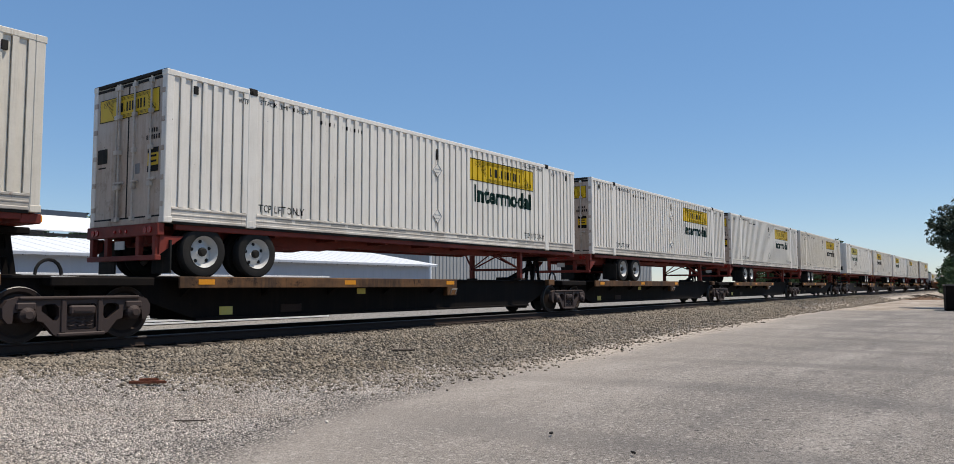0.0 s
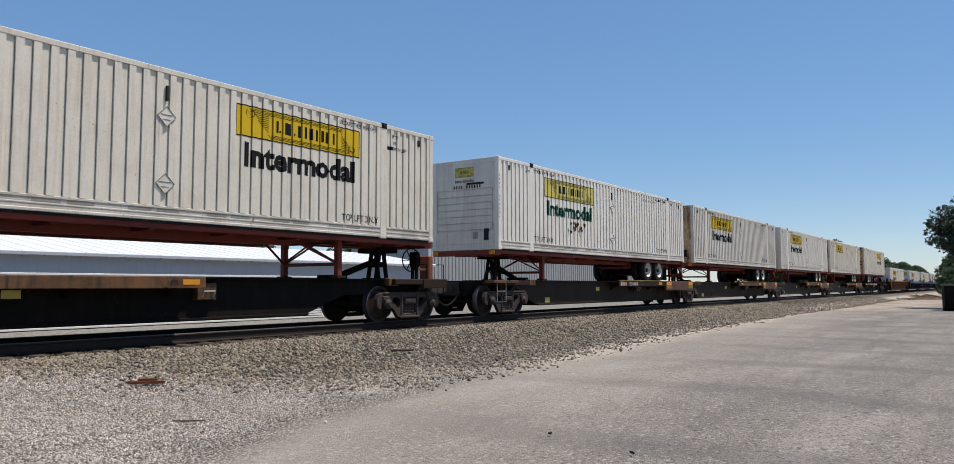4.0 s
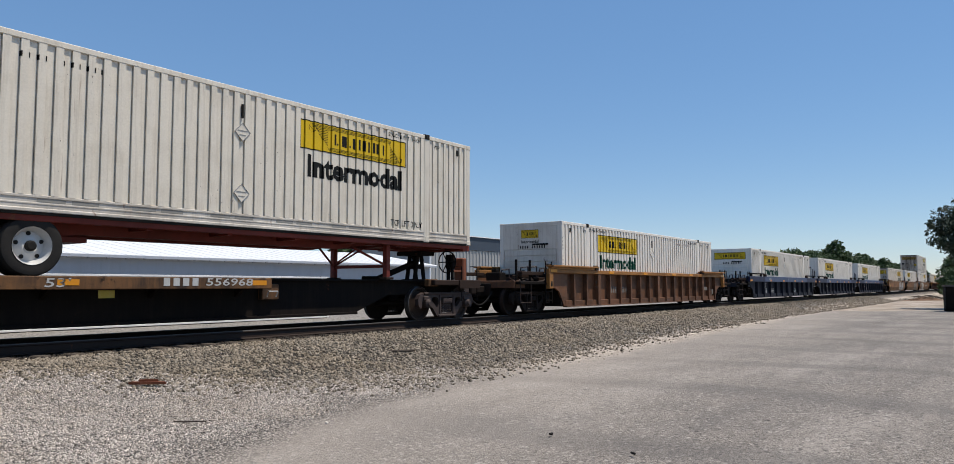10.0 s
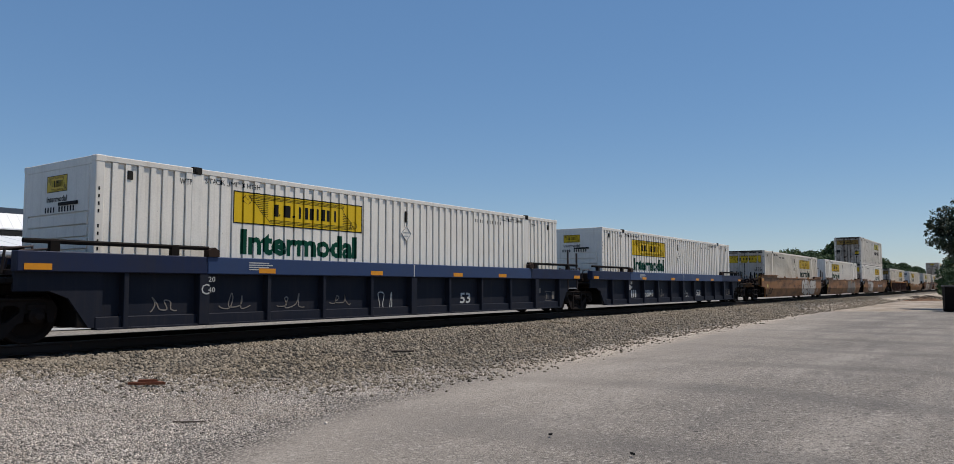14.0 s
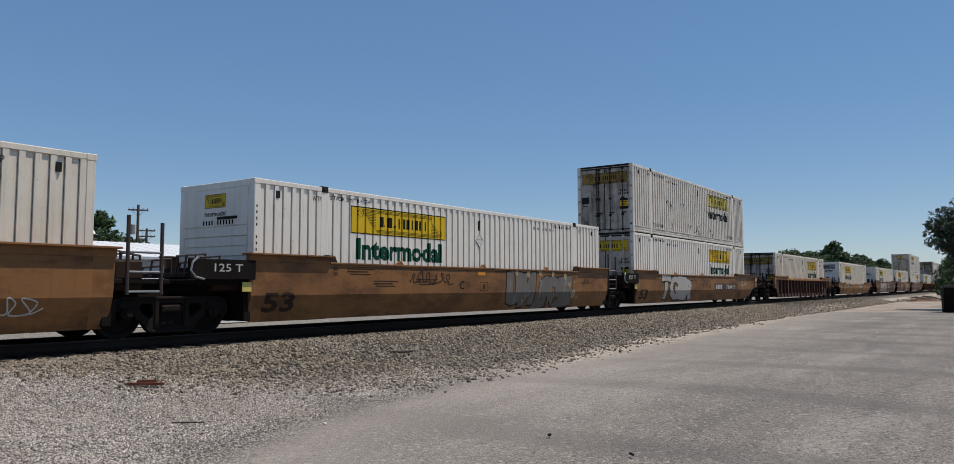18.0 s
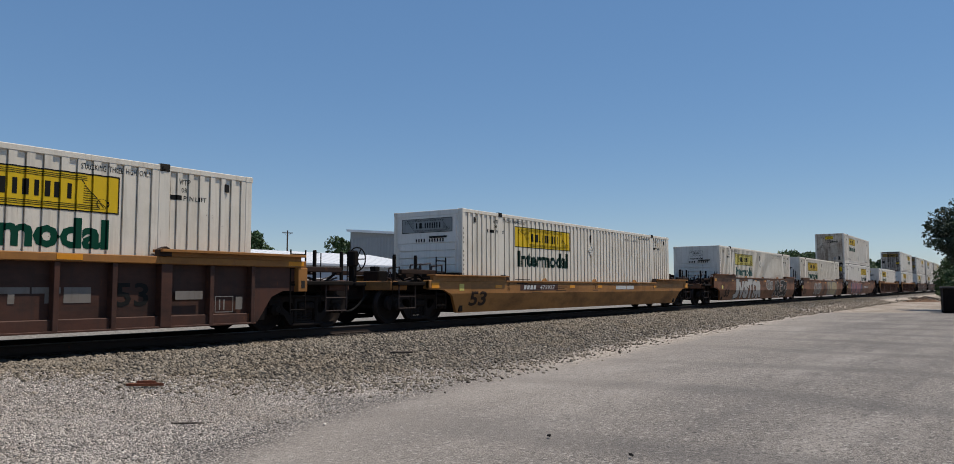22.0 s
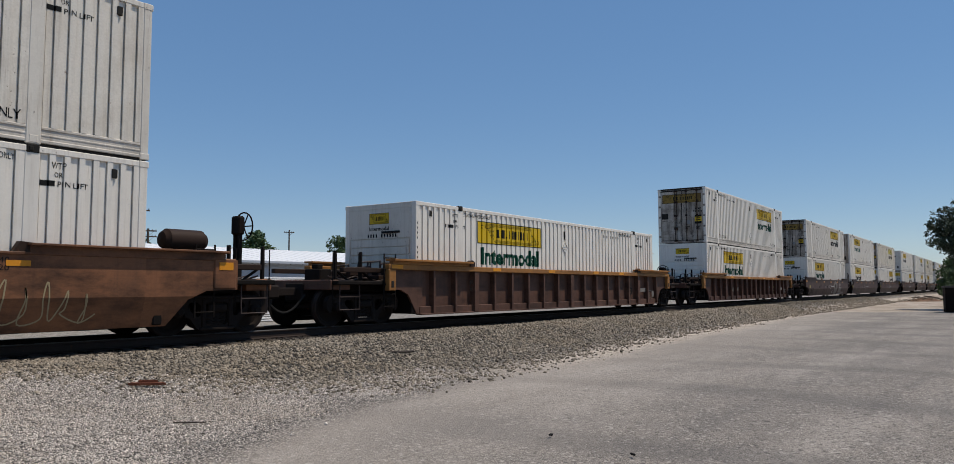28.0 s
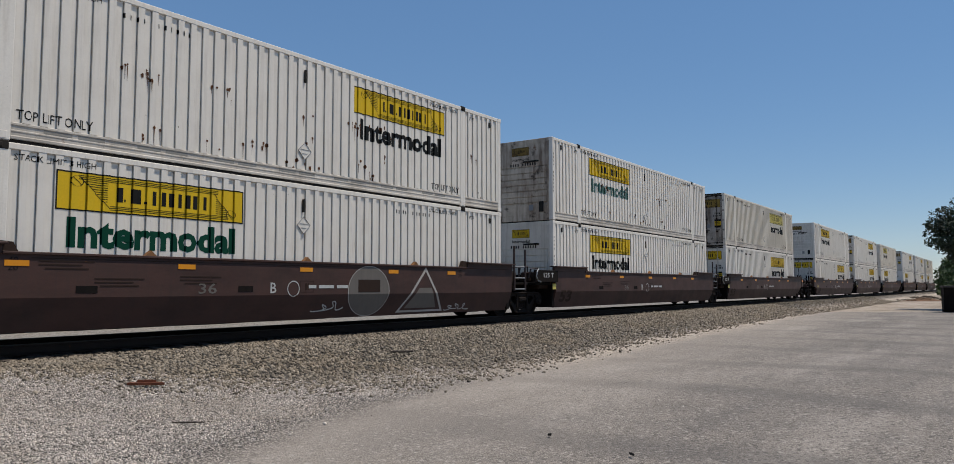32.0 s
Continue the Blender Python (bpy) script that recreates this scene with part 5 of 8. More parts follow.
        part("draft_sill", kept(("dsill", g), lambda: bx(Solid(), 0.3, 2.8, -0.55, 0.55, 0.56, 0.97, 0.03).mesh("draft_sill", BLACK)), BLACK, car)
        for h in (-1, 1):
            part("cross_beam", kept(("cbeam", g, h), lambda: bx(Solid(), 1.2, 2.62, min(1.14 * h, 1.28 * h), max(1.14 * h, 1.28 * h), 1.28, 1.4, 0.015).mesh("cross_beam", DARKBROWN)), DARKBROWN, car)
        part("brake_cylinder", kept(("bcyl", g), lambda: Solid().tube((X(1.35), -0.7, 1.26), (X(1.95), -0.7, 1.26), 0.15, 12).tube((X(1.95), -0.7, 1.26), (X(2.3), -0.7, 1.26), 0.03, 6).mesh("brake_cylinder", DARKBROWN)), DARKBROWN, car)
        part("valve_block", kept(("valve", g), lambda: bx(bx(Solid(), 2.05, 2.45, -0.3, 0.25, 1.08, 1.38, 0.03), 2.15, 2.35, -0.1, 0.1, 1.38, 1.5, 0.02).mesh("valve_block", BLACK)), BLACK, car)
        def trainline():
            pts = [(X(0.3 + 0.3 * i), -1.02 + 0.03 * math.sin(2.1 * i), 1.12 + 0.05 * math.sin(1.7 * i)) for i in range(9)]
            return Solid().path(pts, 0.022, 5).path([(a, b + 0.2, c + 0.03) for a, b, c in pts], 0.017, 5)
        part("train_line", kept(("tline", g), lambda: trainline().mesh("train_line", CAST)), CAST, car, "rusty air pipe along the platform")
    if wheel:
        part("brake_bracket", kept(("bbr", g), lambda: bx(Solid(), 2.6, 3.35, -0.35, 0.2, 0.97, 1.07, 0.015).mesh("brake_bracket", BLACK)), BLACK, car)
        brake_wheel(car, X(3.05), -0.1, wheel, BLACK, -1)
    if g < 0 or end:
        truck(car, X(1.7), DARKCAST)


def smooth_well(paint_mat, label, start=False, stop=False, number="", letter="", tank=False, low=0.0, front_wheel=0.0, letter_x=6.9, lamps=(1.4, 6.1, 8.3, LEN - 2.4)):
    """A well car unit with smooth sides that lean inward below; low cuts its side height. x = 0 at the container's leading edge."""
    c = thing("well_car", label, "railway car", "cars of the train")
    k = (paint_mat.name, low)
    top = 1.46 - low
    ends = ((-1, start), (1, stop))
    for g in (-1, 1):
        part("side_plate", kept(("sp", g) + k, lambda: Solid().prism([(g * 1.50, top), (g * 1.50, 0.76), (g * 1.34, 0.22), (g * 1.27, 0.22), (g * 1.41, 0.78), (g * 1.41, top)], 0.15, LEN - 0.1, "x").mesh("side_plate", paint_mat)), paint_mat, c)
        for t, free in ends:
            if free:
                upper = [(0.15, top), (0.15, 0.76), (-0.8625, 0.76), (-1.1, 0.86), (-1.8, 0.88), (-1.8, top)]
                lower = [(0.15, 0.76), (0.15, 0.22), (-0.35, 0.22), (-0.72, 0.70), (-0.8625, 0.76)]
            else:
                upper = [(0.15, top), (0.15, 0.76), (-0.21, 0.76), (-0.24, top)]
                lower = [(0.15, 0.76), (0.15, 0.22), (-0.1, 0.22), (-0.2, 0.5), (-0.21, 0.76)]
            def bent():
                s = Solid()
                for edge in (upper, lower):
                    s.prism([(LEN + 0.05 - q, z) if t > 0 else (q, z) for q, z in edge], g * 1.50, g * 1.42)
                s.v = [(x, y - g * (1.5 + well_y(z)), z) for x, y, z in s.v]
                return s
            part("side_end", kept(("se", g, t, free) + k, lambda: bent().mesh("side_end", paint_mat)), paint_mat, c)
            p, q = (-1.65 if free else -0.3, 2.0) if t < 0 else (LEN - 2.1, LEN + 1.6 if free else LEN + 0.35)
            part("end_flange", kept(("ef", g, t, free) + k, lambda: Solid().box(p, q, g * 1.62, g * 1.31, top + 0.125, top + 0.165, 0.008).box(p + 0.04, q - 0.04, g * 1.515, g * 1.40, top - 0.02, top + 0.14, 0.008).mesh("end_flange", paint_mat)), paint_mat, c)
            xg = 2.0 if t < 0 else LEN - 2.1
            part("guide_block", kept(("sgb", g, t, low), lambda: Solid().prism([(xg - 0.2, top + 0.02), (xg + 0.2, top + 0.02), (xg + 0.12, top + 0.17), (xg - 0.1, top + 0.19)], g * 1.5, g * 1.36).mesh("guide_block", DARKBROWN)), DARKBROWN, c)
            if not free:
                continue
            xe = -1.8 if t < 0 else LEN + 1.3
            part("end_box", kept(("eb", g, t) + k, lambda: Solid().box(xe, xe + 0.5, g * 1.53, g * 1.3, 0.90, top + 0.02, 0.02).mesh("end_box", paint_mat)), paint_mat, c)
        part("top_chord", kept(("tc", g) + k, lambda: Solid().box(1.96, LEN - 2.06, g * 1.535, g * 1.33, top - 0.02, top + 0.025, 0.008).mesh("top_chord", paint_mat)), paint_mat, c)
        part("weld_seam", kept(("ws", g, low), lambda: Solid().box(2.4, 11.2, g * 1.504, g * 1.49, top - 0.075, top - 0.065).mesh("weld_seam", DARKBROWN)), DARKBROWN, c)
    for x in (4.4, 8.1, 11.8):
        part("side_hook", kept(("hk", x, low), lambda: Solid().prism([(x - 0.1, top + 0.02), (x + 0.14, top + 0.02), (x + 0.02, top + 0.12)], -1.5, -1.4).mesh("side_hook", paint_mat)), paint_mat, c)
    part("well_floor", kept("wfloor", lambda: Solid().box(0.1, LEN - 0.1, -1.3, 1.3, 0.22, 0.27).mesh("well_floor", BLACK)), BLACK, c)
    board = 2.8 if low else 9.87
    for i, x in enumerate((-1.7, *lamps, LEN + 1.4)):
        out = x < -1 or x > LEN + 1
        if (x < -1 and not start) or (x > LEN + 1 and not stop):
            continue
        part("reflector", kept(("rfl", x, low), lambda: Solid().box(x, x + (0.32 if out else 0.36), -1.538 if out else -1.508, -1.49, top - 0.2, top - (0.05 if out else 0.11)).mesh("reflector", ORANGE)), ORANGE, c)
    part("length_mark", kept("53w", lambda: side_marks(*lettering("53", 0.42, 0.85, 0.03), 0.12, 0.40, 0.006).mesh("length_mark", DARKBROWN)), DARKBROWN, c, "faded dark number 53")
    for x in (2.05, LEN - 2.5):
        part("fitting_number", kept(("fit", x, low), lambda: side_marks(*lettering("40", 0.09, 0.15, 0.0), x, top - 0.15, 0.006).mesh("fitting_number", INK)), INK, c)
        part("fitting_number", kept(("fit2", x, low), lambda: side_marks(*lettering("20", 0.09, 0.15, 0.0), x, top - 0.27, 0.006).mesh("fitting_number", INK)), INK, c)
    for i, x in enumerate((2.5, 5.0, 3.4)):
        part("data_bars", kept(("db", i, low), lambda: side_marks(*bars([(0.0, 0.9, 0.1, 0.12), (0.0, 0.7, 0.04, 0.06), (0.1, 0.8, -0.02, 0.0)]), x, top - (0.22, 0.45, 0.5)[i] + low * 0.5, 0.006).mesh("data_bars", DARKBROWN)), DARKBROWN, c)
    part("stencil_box", kept(("sb", low), lambda: side_marks(*bars([(0, 0.4, 0, 0.012), (0, 0.4, 0.24, 0.252), (0, 0.012, 0, 0.25), (0.39, 0.4, 0, 0.25), (0.16, 0.19, 0.05, 0.2), (0.22, 0.25, 0.05, 0.2)]), 7.9, top - 0.65 + low, 0.006).mesh("stencil_box", DARKBROWN)), DARKBROWN, c)
    part("route_label", kept("lab", lambda: Solid().box(-0.42, -0.2, -1.506, -1.49, 0.84, 1.03).mesh("route_label", FADED)), FADED, c, "small yellow label")
    if number:
        wide, tall = (2.42, 0.2) if low else (4.1 if number == "766419" else 3.25, 0.34)
        z, h = (0.83, 0.13) if low else (0.75, 0.23)
        gap = 0.2 if low else 0.28
        part("number_board", kept(("nb", number), lambda: side_marks(*bars([(0, wide, 0, tall)]), board, z, 0.005).mesh("number_board", UMBER)), UMBER, c, "dark painted number panel")
        part("owner_mark", kept(("om", number), lambda: side_marks([(x + 0.25 * q, q) for x, q in bars([(gap * i, gap * i + gap * 0.7, 0, h) for i in range(4)])[0]], bars([(0, 1, 0, 1)] * 4)[1], board + 0.2, z + (0.035 if low else 0.05), 0.009).mesh("owner_mark", PALE)), PALE, c)
        part("car_number", kept(("cn", number), lambda: side_marks(*lettering(number, h, wide * 0.40, 0.01, 0.2), board + wide * (0.5 if low else 0.48), z + (0.035 if low else 0.05), 0.009).mesh("car_number", PALE)), PALE, c, "slanted white stencilled number")
    if letter:
        part("end_letter", kept(("lt", letter, letter_x), lambda: side_marks(*lettering(letter, 0.24, 0.0, 0.01, 0.1), letter_x, 0.86, 0.006).mesh("end_letter", INK)), INK, c)
    if tank:
        part("air_tank", kept("tank", lambda: Solid().lathe([(0.0, -0.48), (0.15, -0.46), (0.2, -0.38), (0.215, -0.37), (0.215, 0.37), (0.2, 0.38), (0.15, 0.46), (0.0, 0.48)], (LEN + 1.05, -0.85, 1.84), "x", 20).mesh("air_tank", DARKBROWN, True)), DARKBROWN, c)
    well_end(c, -1, paint_mat, start, front_wheel)
    well_end(c, 1, paint_mat, stop, 2.28 if tank else 0.0)
    if not start:
        part("platform_board", kept("125", lambda: Solid().box(-1.66, -0.14, -1.56, -1.49, 1.08, 1.47, 0.01).mesh("platform_board", BLACK)), BLACK, c, "black painted end panel")
        part("platform_number", kept("125t", lambda: flat_marks(*lettering("125 T", 0.155, 0.66, 0.01), -1.12, 1.23, -1.566).mesh("platform_number", PALE)), PALE, c)
        part("air_hose", kept("hose", lambda: Solid().path([(-1.35, -1.58, 1.08), (-1.55, -1.6, 1.12), (-1.66, -1.6, 1.25), (-1.62, -1.6, 1.4), (-1.5, -1.58, 1.5)], 0.022, 6).mesh("air_hose", STEELGREY)), STEELGREY, c, "pale looped air hose")
    return c


def ribbed_well(body, chord, pitch, label, chord_high=0.14, start=True, stop=True, number="", marks=False, letter="", front_wheel=0.0):
    """A well car unit with ribs along its sides."""
    c = thing("well_car", label, "railway car", "cars of the train")
    k = (body.name, chord.name)
    zc = 1.50 - chord_high
    for g in (-1, 1):
        part("side_plate", kept(("rsp", g, zc) + k, lambda: Solid().prism([(0.1, zc), (LEN - 0.05, zc), (LEN - 0.05, 0.24), (0.1, 0.24)], g * 1.305, g * 1.34).mesh("side_plate", body)), body, c)
        part("top_chord", kept(("rtc", g, zc) + k, lambda: Solid().box(-1.3 if chord is not BLUE else 2.1, LEN + (1.3 if chord is not BLUE else -2.1), g * 1.53, g * 1.31, zc, 1.50, 0.014).mesh("top_chord", chord)), chord, c, "blue top chord" if chord is BLUE else "orange-brown top chord")
        if chord is BLUE:
            for u, w in ((-1.3, 2.097), (LEN - 2.097, LEN + 1.3)):
                part("end_chord", kept(("rec", g, u), lambda: Solid().box(u, w, g * 1.525, g * 1.31, zc, 1.497, 0.014).mesh("end_chord", DEEPBLUE)), DEEPBLUE, c, "grimy deep blue chord end")
            if g < 0:
                part("tick_mark", kept("tick", lambda: Solid().box(8.2, 8.235, -1.534, -1.52, zc + 0.01, 1.48).mesh("tick_mark", PALE)), PALE, c)
                part("data_text", kept("bdt", lambda: flat_marks(*bars([(0, 0.6 - 0.1 * (i % 2), 0.045 * i, 0.045 * i + 0.022) for i in range(4)]), 3.05, 1.26, -1.534).mesh("data_text", PALE)), PALE, c)
        part("bottom_chord", kept(("rbc", g) + k, lambda: Solid().box(0.0, LEN, g * 1.44, g * 1.30, 0.20, 0.42, 0.012).box(0.0, LEN, g * 1.50, g * 1.30, 0.20, 0.235, 0.006).mesh("bottom_chord", body)), body, c)
        for t in (-1, 1):
            lo = [(0.12, zc), (0.12, 0.24), (-0.1, 0.24), (-0.45, 0.74), (-0.75, 0.86), (-1.3, 0.86), (-1.3, zc)]
            if t > 0:
                lo = [(LEN - q, z) for q, z in lo]
            part("side_end", kept(("rse", g, t, zc) + k, lambda: Solid().prism(lo, g * 1.42, g * 1.36).mesh("side_end", body)), body, c)
            p, q = (-1.2, 2.15) if t < 0 else (LEN - 2.2, LEN + 1.2)
            if chord is not BLUE:
                part("end_flange", kept(("ref", g, t) + k, lambda: Solid().box(p, q, g * 1.64, g * 1.31, 1.575, 1.63, 0.008).box(p + 0.05, q - 0.05, g * 1.53, g * 1.4, 1.5, 1.58).mesh("end_flange", chord)), chord, c)
            else:
                part("guide_rail", kept(("gr", g, t), lambda: Solid().tube((p, g * 1.45, 1.66), (q, g * 1.45, 1.66), 0.04, 6).box(p + 0.4, p + 0.55, g * 1.5, g * 1.4, 1.5, 1.66).box(q - 0.8, q - 0.65, g * 1.5, g * 1.4, 1.5, 1.66).mesh("guide_rail", BLACK)), BLACK, c)
            if chord is CHORD and g < 0:
                xp = -1.32 if t < 0 else LEN + 1.06
                post = part("jacking_post", kept(("jp", t), lambda: Solid().box(xp, xp + 0.26, -1.55, -1.4, 0.84, zc, 0.015).mesh("jacking_post", CHORD)), CHORD, c, "worn orange end post with a slot")
                part("slot", kept(("jps", t), lambda: Solid().box(xp + 0.08, xp + 0.18, -1.556, -1.54, 0.92, 1.08).mesh("slot", SEAM)), SEAM, post)
            xx = 2.2 if t < 0 else LEN - 2.1
            part("guide_block", kept(("gb", g, t), lambda: Solid().prism([(xx - 0.11, 1.5), (xx + 0.13, 1.5), (xx + 0.13, 1.62), (xx + 0.02, 1.68), (xx - 0.11, 1.62)], g * 1.56, g * 1.4).mesh("guide_block", DARKBROWN if chord is not BLUE else BLACK)), BLACK, c)
    x = 0.55 if pitch < 1.2 else 0.5
    posts = (2.25, 8.1, LEN - 2.3)
    while x < LEN:
        wide = any(abs(x - q) < pitch * 0.45 for q in posts)
        w = 0.11 if wide else 0.045
        part("rib", kept(("rib", wide, zc) + k, lambda: Solid().box(-w, w, -1.50 if not wide else -1.515, -1.33, 0.22, zc, 0.008).mesh("rib", body)), body, c, at=(x, 0, 0))
        x += pitch
    part("well_floor", kept("wfloor", lambda: Solid().box(0.1, LEN - 0.1, -1.3, 1.3, 0.22, 0.27).mesh("well_floor", BLACK)), BLACK, c)
    for i, x in enumerate((-1.2, 3.3, 6.6, 9.9, LEN - 4.0, LEN + 0.8)):
        part("reflector", kept(("rrf", i, zc), lambda: Solid().box(x, x + 0.42, -1.536, -1.52, zc + 0.03, min(zc + 0.13, 1.485)).mesh("reflector", ORANGE)), ORANGE, c)
    part("fitting_number", kept(("r20", zc), lambda: flat_marks(*lettering("20", 0.1, 0.15), 2.12, 1.02, -1.522).mesh("fitting_number", INK if chord is not BLUE else PALE)), INK, c)
    part("fitting_number", kept(("r40", zc), lambda: flat_marks(*lettering("40", 0.1, 0.15), 2.12, 0.82, -1.522).mesh("fitting_number", INK if chord is not BLUE else PALE)), INK, c)
    ink = PALE if chord is BLUE else DIMPALE
    if number:
        a = 3.58 if pitch < 1.2 else 2.33
        hgt = 0.24 if pitch < 1.2 else 0.3
        part("owner_mark", kept(("rom", number), lambda: flat_marks(*bars([(0.2 * i, 0.2 * i + 0.13, 0, hgt) for i in range(4)]), a, 0.66 if pitch < 1.2 else 0.47, -1.346).mesh("owner_mark", ink)), ink, c)
        part("car_number", kept(("rcn", number), lambda: flat_marks(*lettering(number, hgt, 0.78 if pitch < 1.2 else 1.15, 0.01), a + (0.97 if pitch < 1.2 else 1.42), 0.66 if pitch < 1.2 else 0.47, -1.346).mesh("car_number", ink)), ink, c, "stencilled pale number")
    part("length_mark", kept(("r53", marks, pitch), lambda: flat_marks(*lettering("53", 0.3 if not marks else 0.42, 0.5 if not marks else 0.62, 0.02), 10.45 if pitch > 1.2 else 13.26, 0.45 if pitch > 1.2 else 0.6, -1.346).mesh("length_mark", ink if chord is BLUE else INK)), ink, c)
    if marks:
        part("owner_blocks", kept(("ttx", pitch), lambda: flat_marks(*bars([(1.17, 1.72, 0, 0.1), (1.4, 1.5, -0.16, 0.0), (1.75, 2.2, 0, 0.1), (1.95, 2.05, -0.16, 0), (2.25, 2.7, -0.16, 0.1)]), 11.3 - 1.17, 0.84, -1.348).mesh("owner_blocks", ink)), ink, c, "pale block shapes of the owner's sign")
    part("data_panel", kept(("rdp", pitch), lambda: flat_marks(*bars([(0, 0.58, 0.26, 0.42), (0.86, 1.28, 0.0, 0.015), (0.86, 1.28, 0.3, 0.315), (0.86, 0.875, 0, 0.3), (1.265, 1.28, 0, 0.3), (1.34, 1.5, 0.05, 0.3), (0.95, 0.98, 0.05, 0.25), (1.05, 1.08, 0.05, 0.25)]), 14.36, 0.45, -1.43 if pitch < 1.2 else -1.346).mesh("data_panel", DIMPALE)), DIMPALE, c)
    if letter:
        part("unit_letter", kept(("ul", letter), lambda: flat_marks(*lettering(letter, 0.2), 1.97, 0.78, -1.522).mesh("unit_letter", PALE)), PALE, c)
    well_end(c, -1, body, start, front_wheel)
    well_end(c, 1, body, stop)
    return c


# ---- ground ----
def edge_y(x):
    """Where the paving of the lot ends and loose stone begins."""
    return 6.95 + 0.05 * min(x, 60) - 0.15 * math.exp(-((x - 14) / 5) ** 2) - 3.3 * math.exp(-(max(x, -3) - 2) / 2.6)


def coarse_y(x):
    """Where coarse ballast begins; finer gravel or sand lies before it."""
    t = min(1, max(0, (x - 4.8) / 3.9))
    far = min(1, max(0, (x - 13) / 12))
    return 11.2 * (1 - t) + (edge_y(x) + 0.85 + 0.3 * far) * t


def smooth(t):
    t = min(1, max(0, t))
    return t * t * (3 - 2 * t)


def ground_z(x, y):
    e = min(edge_y(x), 9.0)
    up = 0.41 * smooth((y - e - 0.6) / (12.3 - e - 0.6))
    dip = -0.14 * smooth((y - 15.6) / 0.8) - 0.1 * smooth((y - 20.2) / 2)
    lump = 0.02 * noise.noise((x * 0.35, y * 0.35, 0)) + 0.012 * noise.noise((x * 1.3, y * 1.3, 4)) * smooth((y - e) / 1.0)
    return up + dip + lump


def make_ground():
    xs = sorted(set([-1500, -500, -200, -100, -60, -40, -25, -15] + [round(-10 + 0.25 * i, 3) for i in range(240)] + [50 + 1.0 * i for i in range(60)] + [110 + 8 * i for i in range(20)] + [300, 400, 600, 900, 1400, 2200, 3500]))
    ys = sorted(set([-3000, -1200, -500, -200, -90, -50, -30, -20, -14, -10] + [round(-7 + 0.22 * i, 3) for i in range(140)] + [24 + i for i in range(36)] + [65, 80, 100, 140, 200, 320, 600, 1200, 3000]))
    n = len(ys)
    verts = [(x, y, ground_z(x, y)) for x in xs for y in ys]
    faces = [(i * n + j, i * n + n + j, i * n + n + j + 1, i * n + j + 1) for i in range(len(xs) - 1) for j in range(n - 1)]
    me = bpy.data.meshes.new("ground")
    me.from_pydata(verts, [], faces)
    zone = me.attributes.new("stone", "FLOAT", "POINT")
    zone.data.foreach_set("value", [y - edge_y(x) for x, y, z in verts])
    zone = me.attributes.new("coarse", "FLOAT", "POINT")
    zone.data.foreach_set("value", [y - coarse_y(x) for x, y, z in verts])
    zone = me.attributes.new("sandy", "FLOAT", "POINT")
    zone.data.foreach_set("value", [smooth((x - 8.5) / 6) for x, y, z in verts])
    # Strip between the rails: oil stain, plus the train's shade put into the colour.
    zone = me.attributes.new("oily_shade", "FLOAT", "POINT")
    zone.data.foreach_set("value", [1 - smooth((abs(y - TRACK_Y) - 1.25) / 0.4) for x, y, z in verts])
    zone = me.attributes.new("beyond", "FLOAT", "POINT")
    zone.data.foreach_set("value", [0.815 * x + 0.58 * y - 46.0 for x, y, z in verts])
    zone = me.attributes.new("rear", "FLOAT", "POINT")
    zone.data.foreach_set("value", [smooth((y - 15.7) / 0.8) for x, y, z in verts])
    m, nt, bs = shader("lot_and_ballast")
    v = coords(nt)
    def zone_of(name):
        n = nt.nodes.new("ShaderNodeAttribute")
        n.attribute_name = name
        return n.outputs["Fac"]
    def cells(scale):
        return add(nt, "ShaderNodeTexVoronoi", Vector=v, Scale=scale)
    fine = noise_at(nt, v, 60, 4, 0.7)
    patch = noise_at(nt, v, 0.3, 5, 0.6)
    streak = noise_at(nt, coords(nt, (0.12, 0.5, 1)), 1.0, 5, 0.6)
    asphalt = mix(nt, ramp(nt, fine, 0.38, 0.64), (0.088, 0.078, 0.067), (0.38, 0.337, 0.293))
    asphalt = mix(nt, math_node(nt, "MULTIPLY", ramp(nt, patch, 0.46, 0.64), 0.6), asphalt, (0.15, 0.137, 0.126))
    asphalt = mix(nt, math_node(nt, "MULTIPLY", ramp(nt, streak, 0.46, 0.64), 0.65), asphalt, (0.35, 0.313, 0.275))
    asphalt = mix(nt, math_node(nt, "MULTIPLY", ramp(nt, noise_at(nt, coords(nt, (0.8, 2.2, 1)), 1.0, 6, 0.7), 0.52, 0.66), 0.45), asphalt, (0.125, 0.113, 0.103))
    asphalt = mix(nt, math_node(nt, "MULTIPLY", ramp(nt, noise_at(nt, coords(nt, (0.16, 1.1, 1)), 1.0, 5, 0.65), 0.54, 0.66), 0.5), asphalt, (0.13, 0.118, 0.108))
    asphalt = mix(nt, math_node(nt, "MULTIPLY", ramp(nt, noise_at(nt, v, 11, 5, 0.8), 0.52, 0.62), 0.5), asphalt, (0.125, 0.113, 0.102))
    asphalt = mix(nt, math_node(nt, "MULTIPLY", ramp(nt, noise_at(nt, v, 30, 5, 0.8), 0.55, 0.63), 0.6), asphalt, (0.36, 0.325, 0.293))
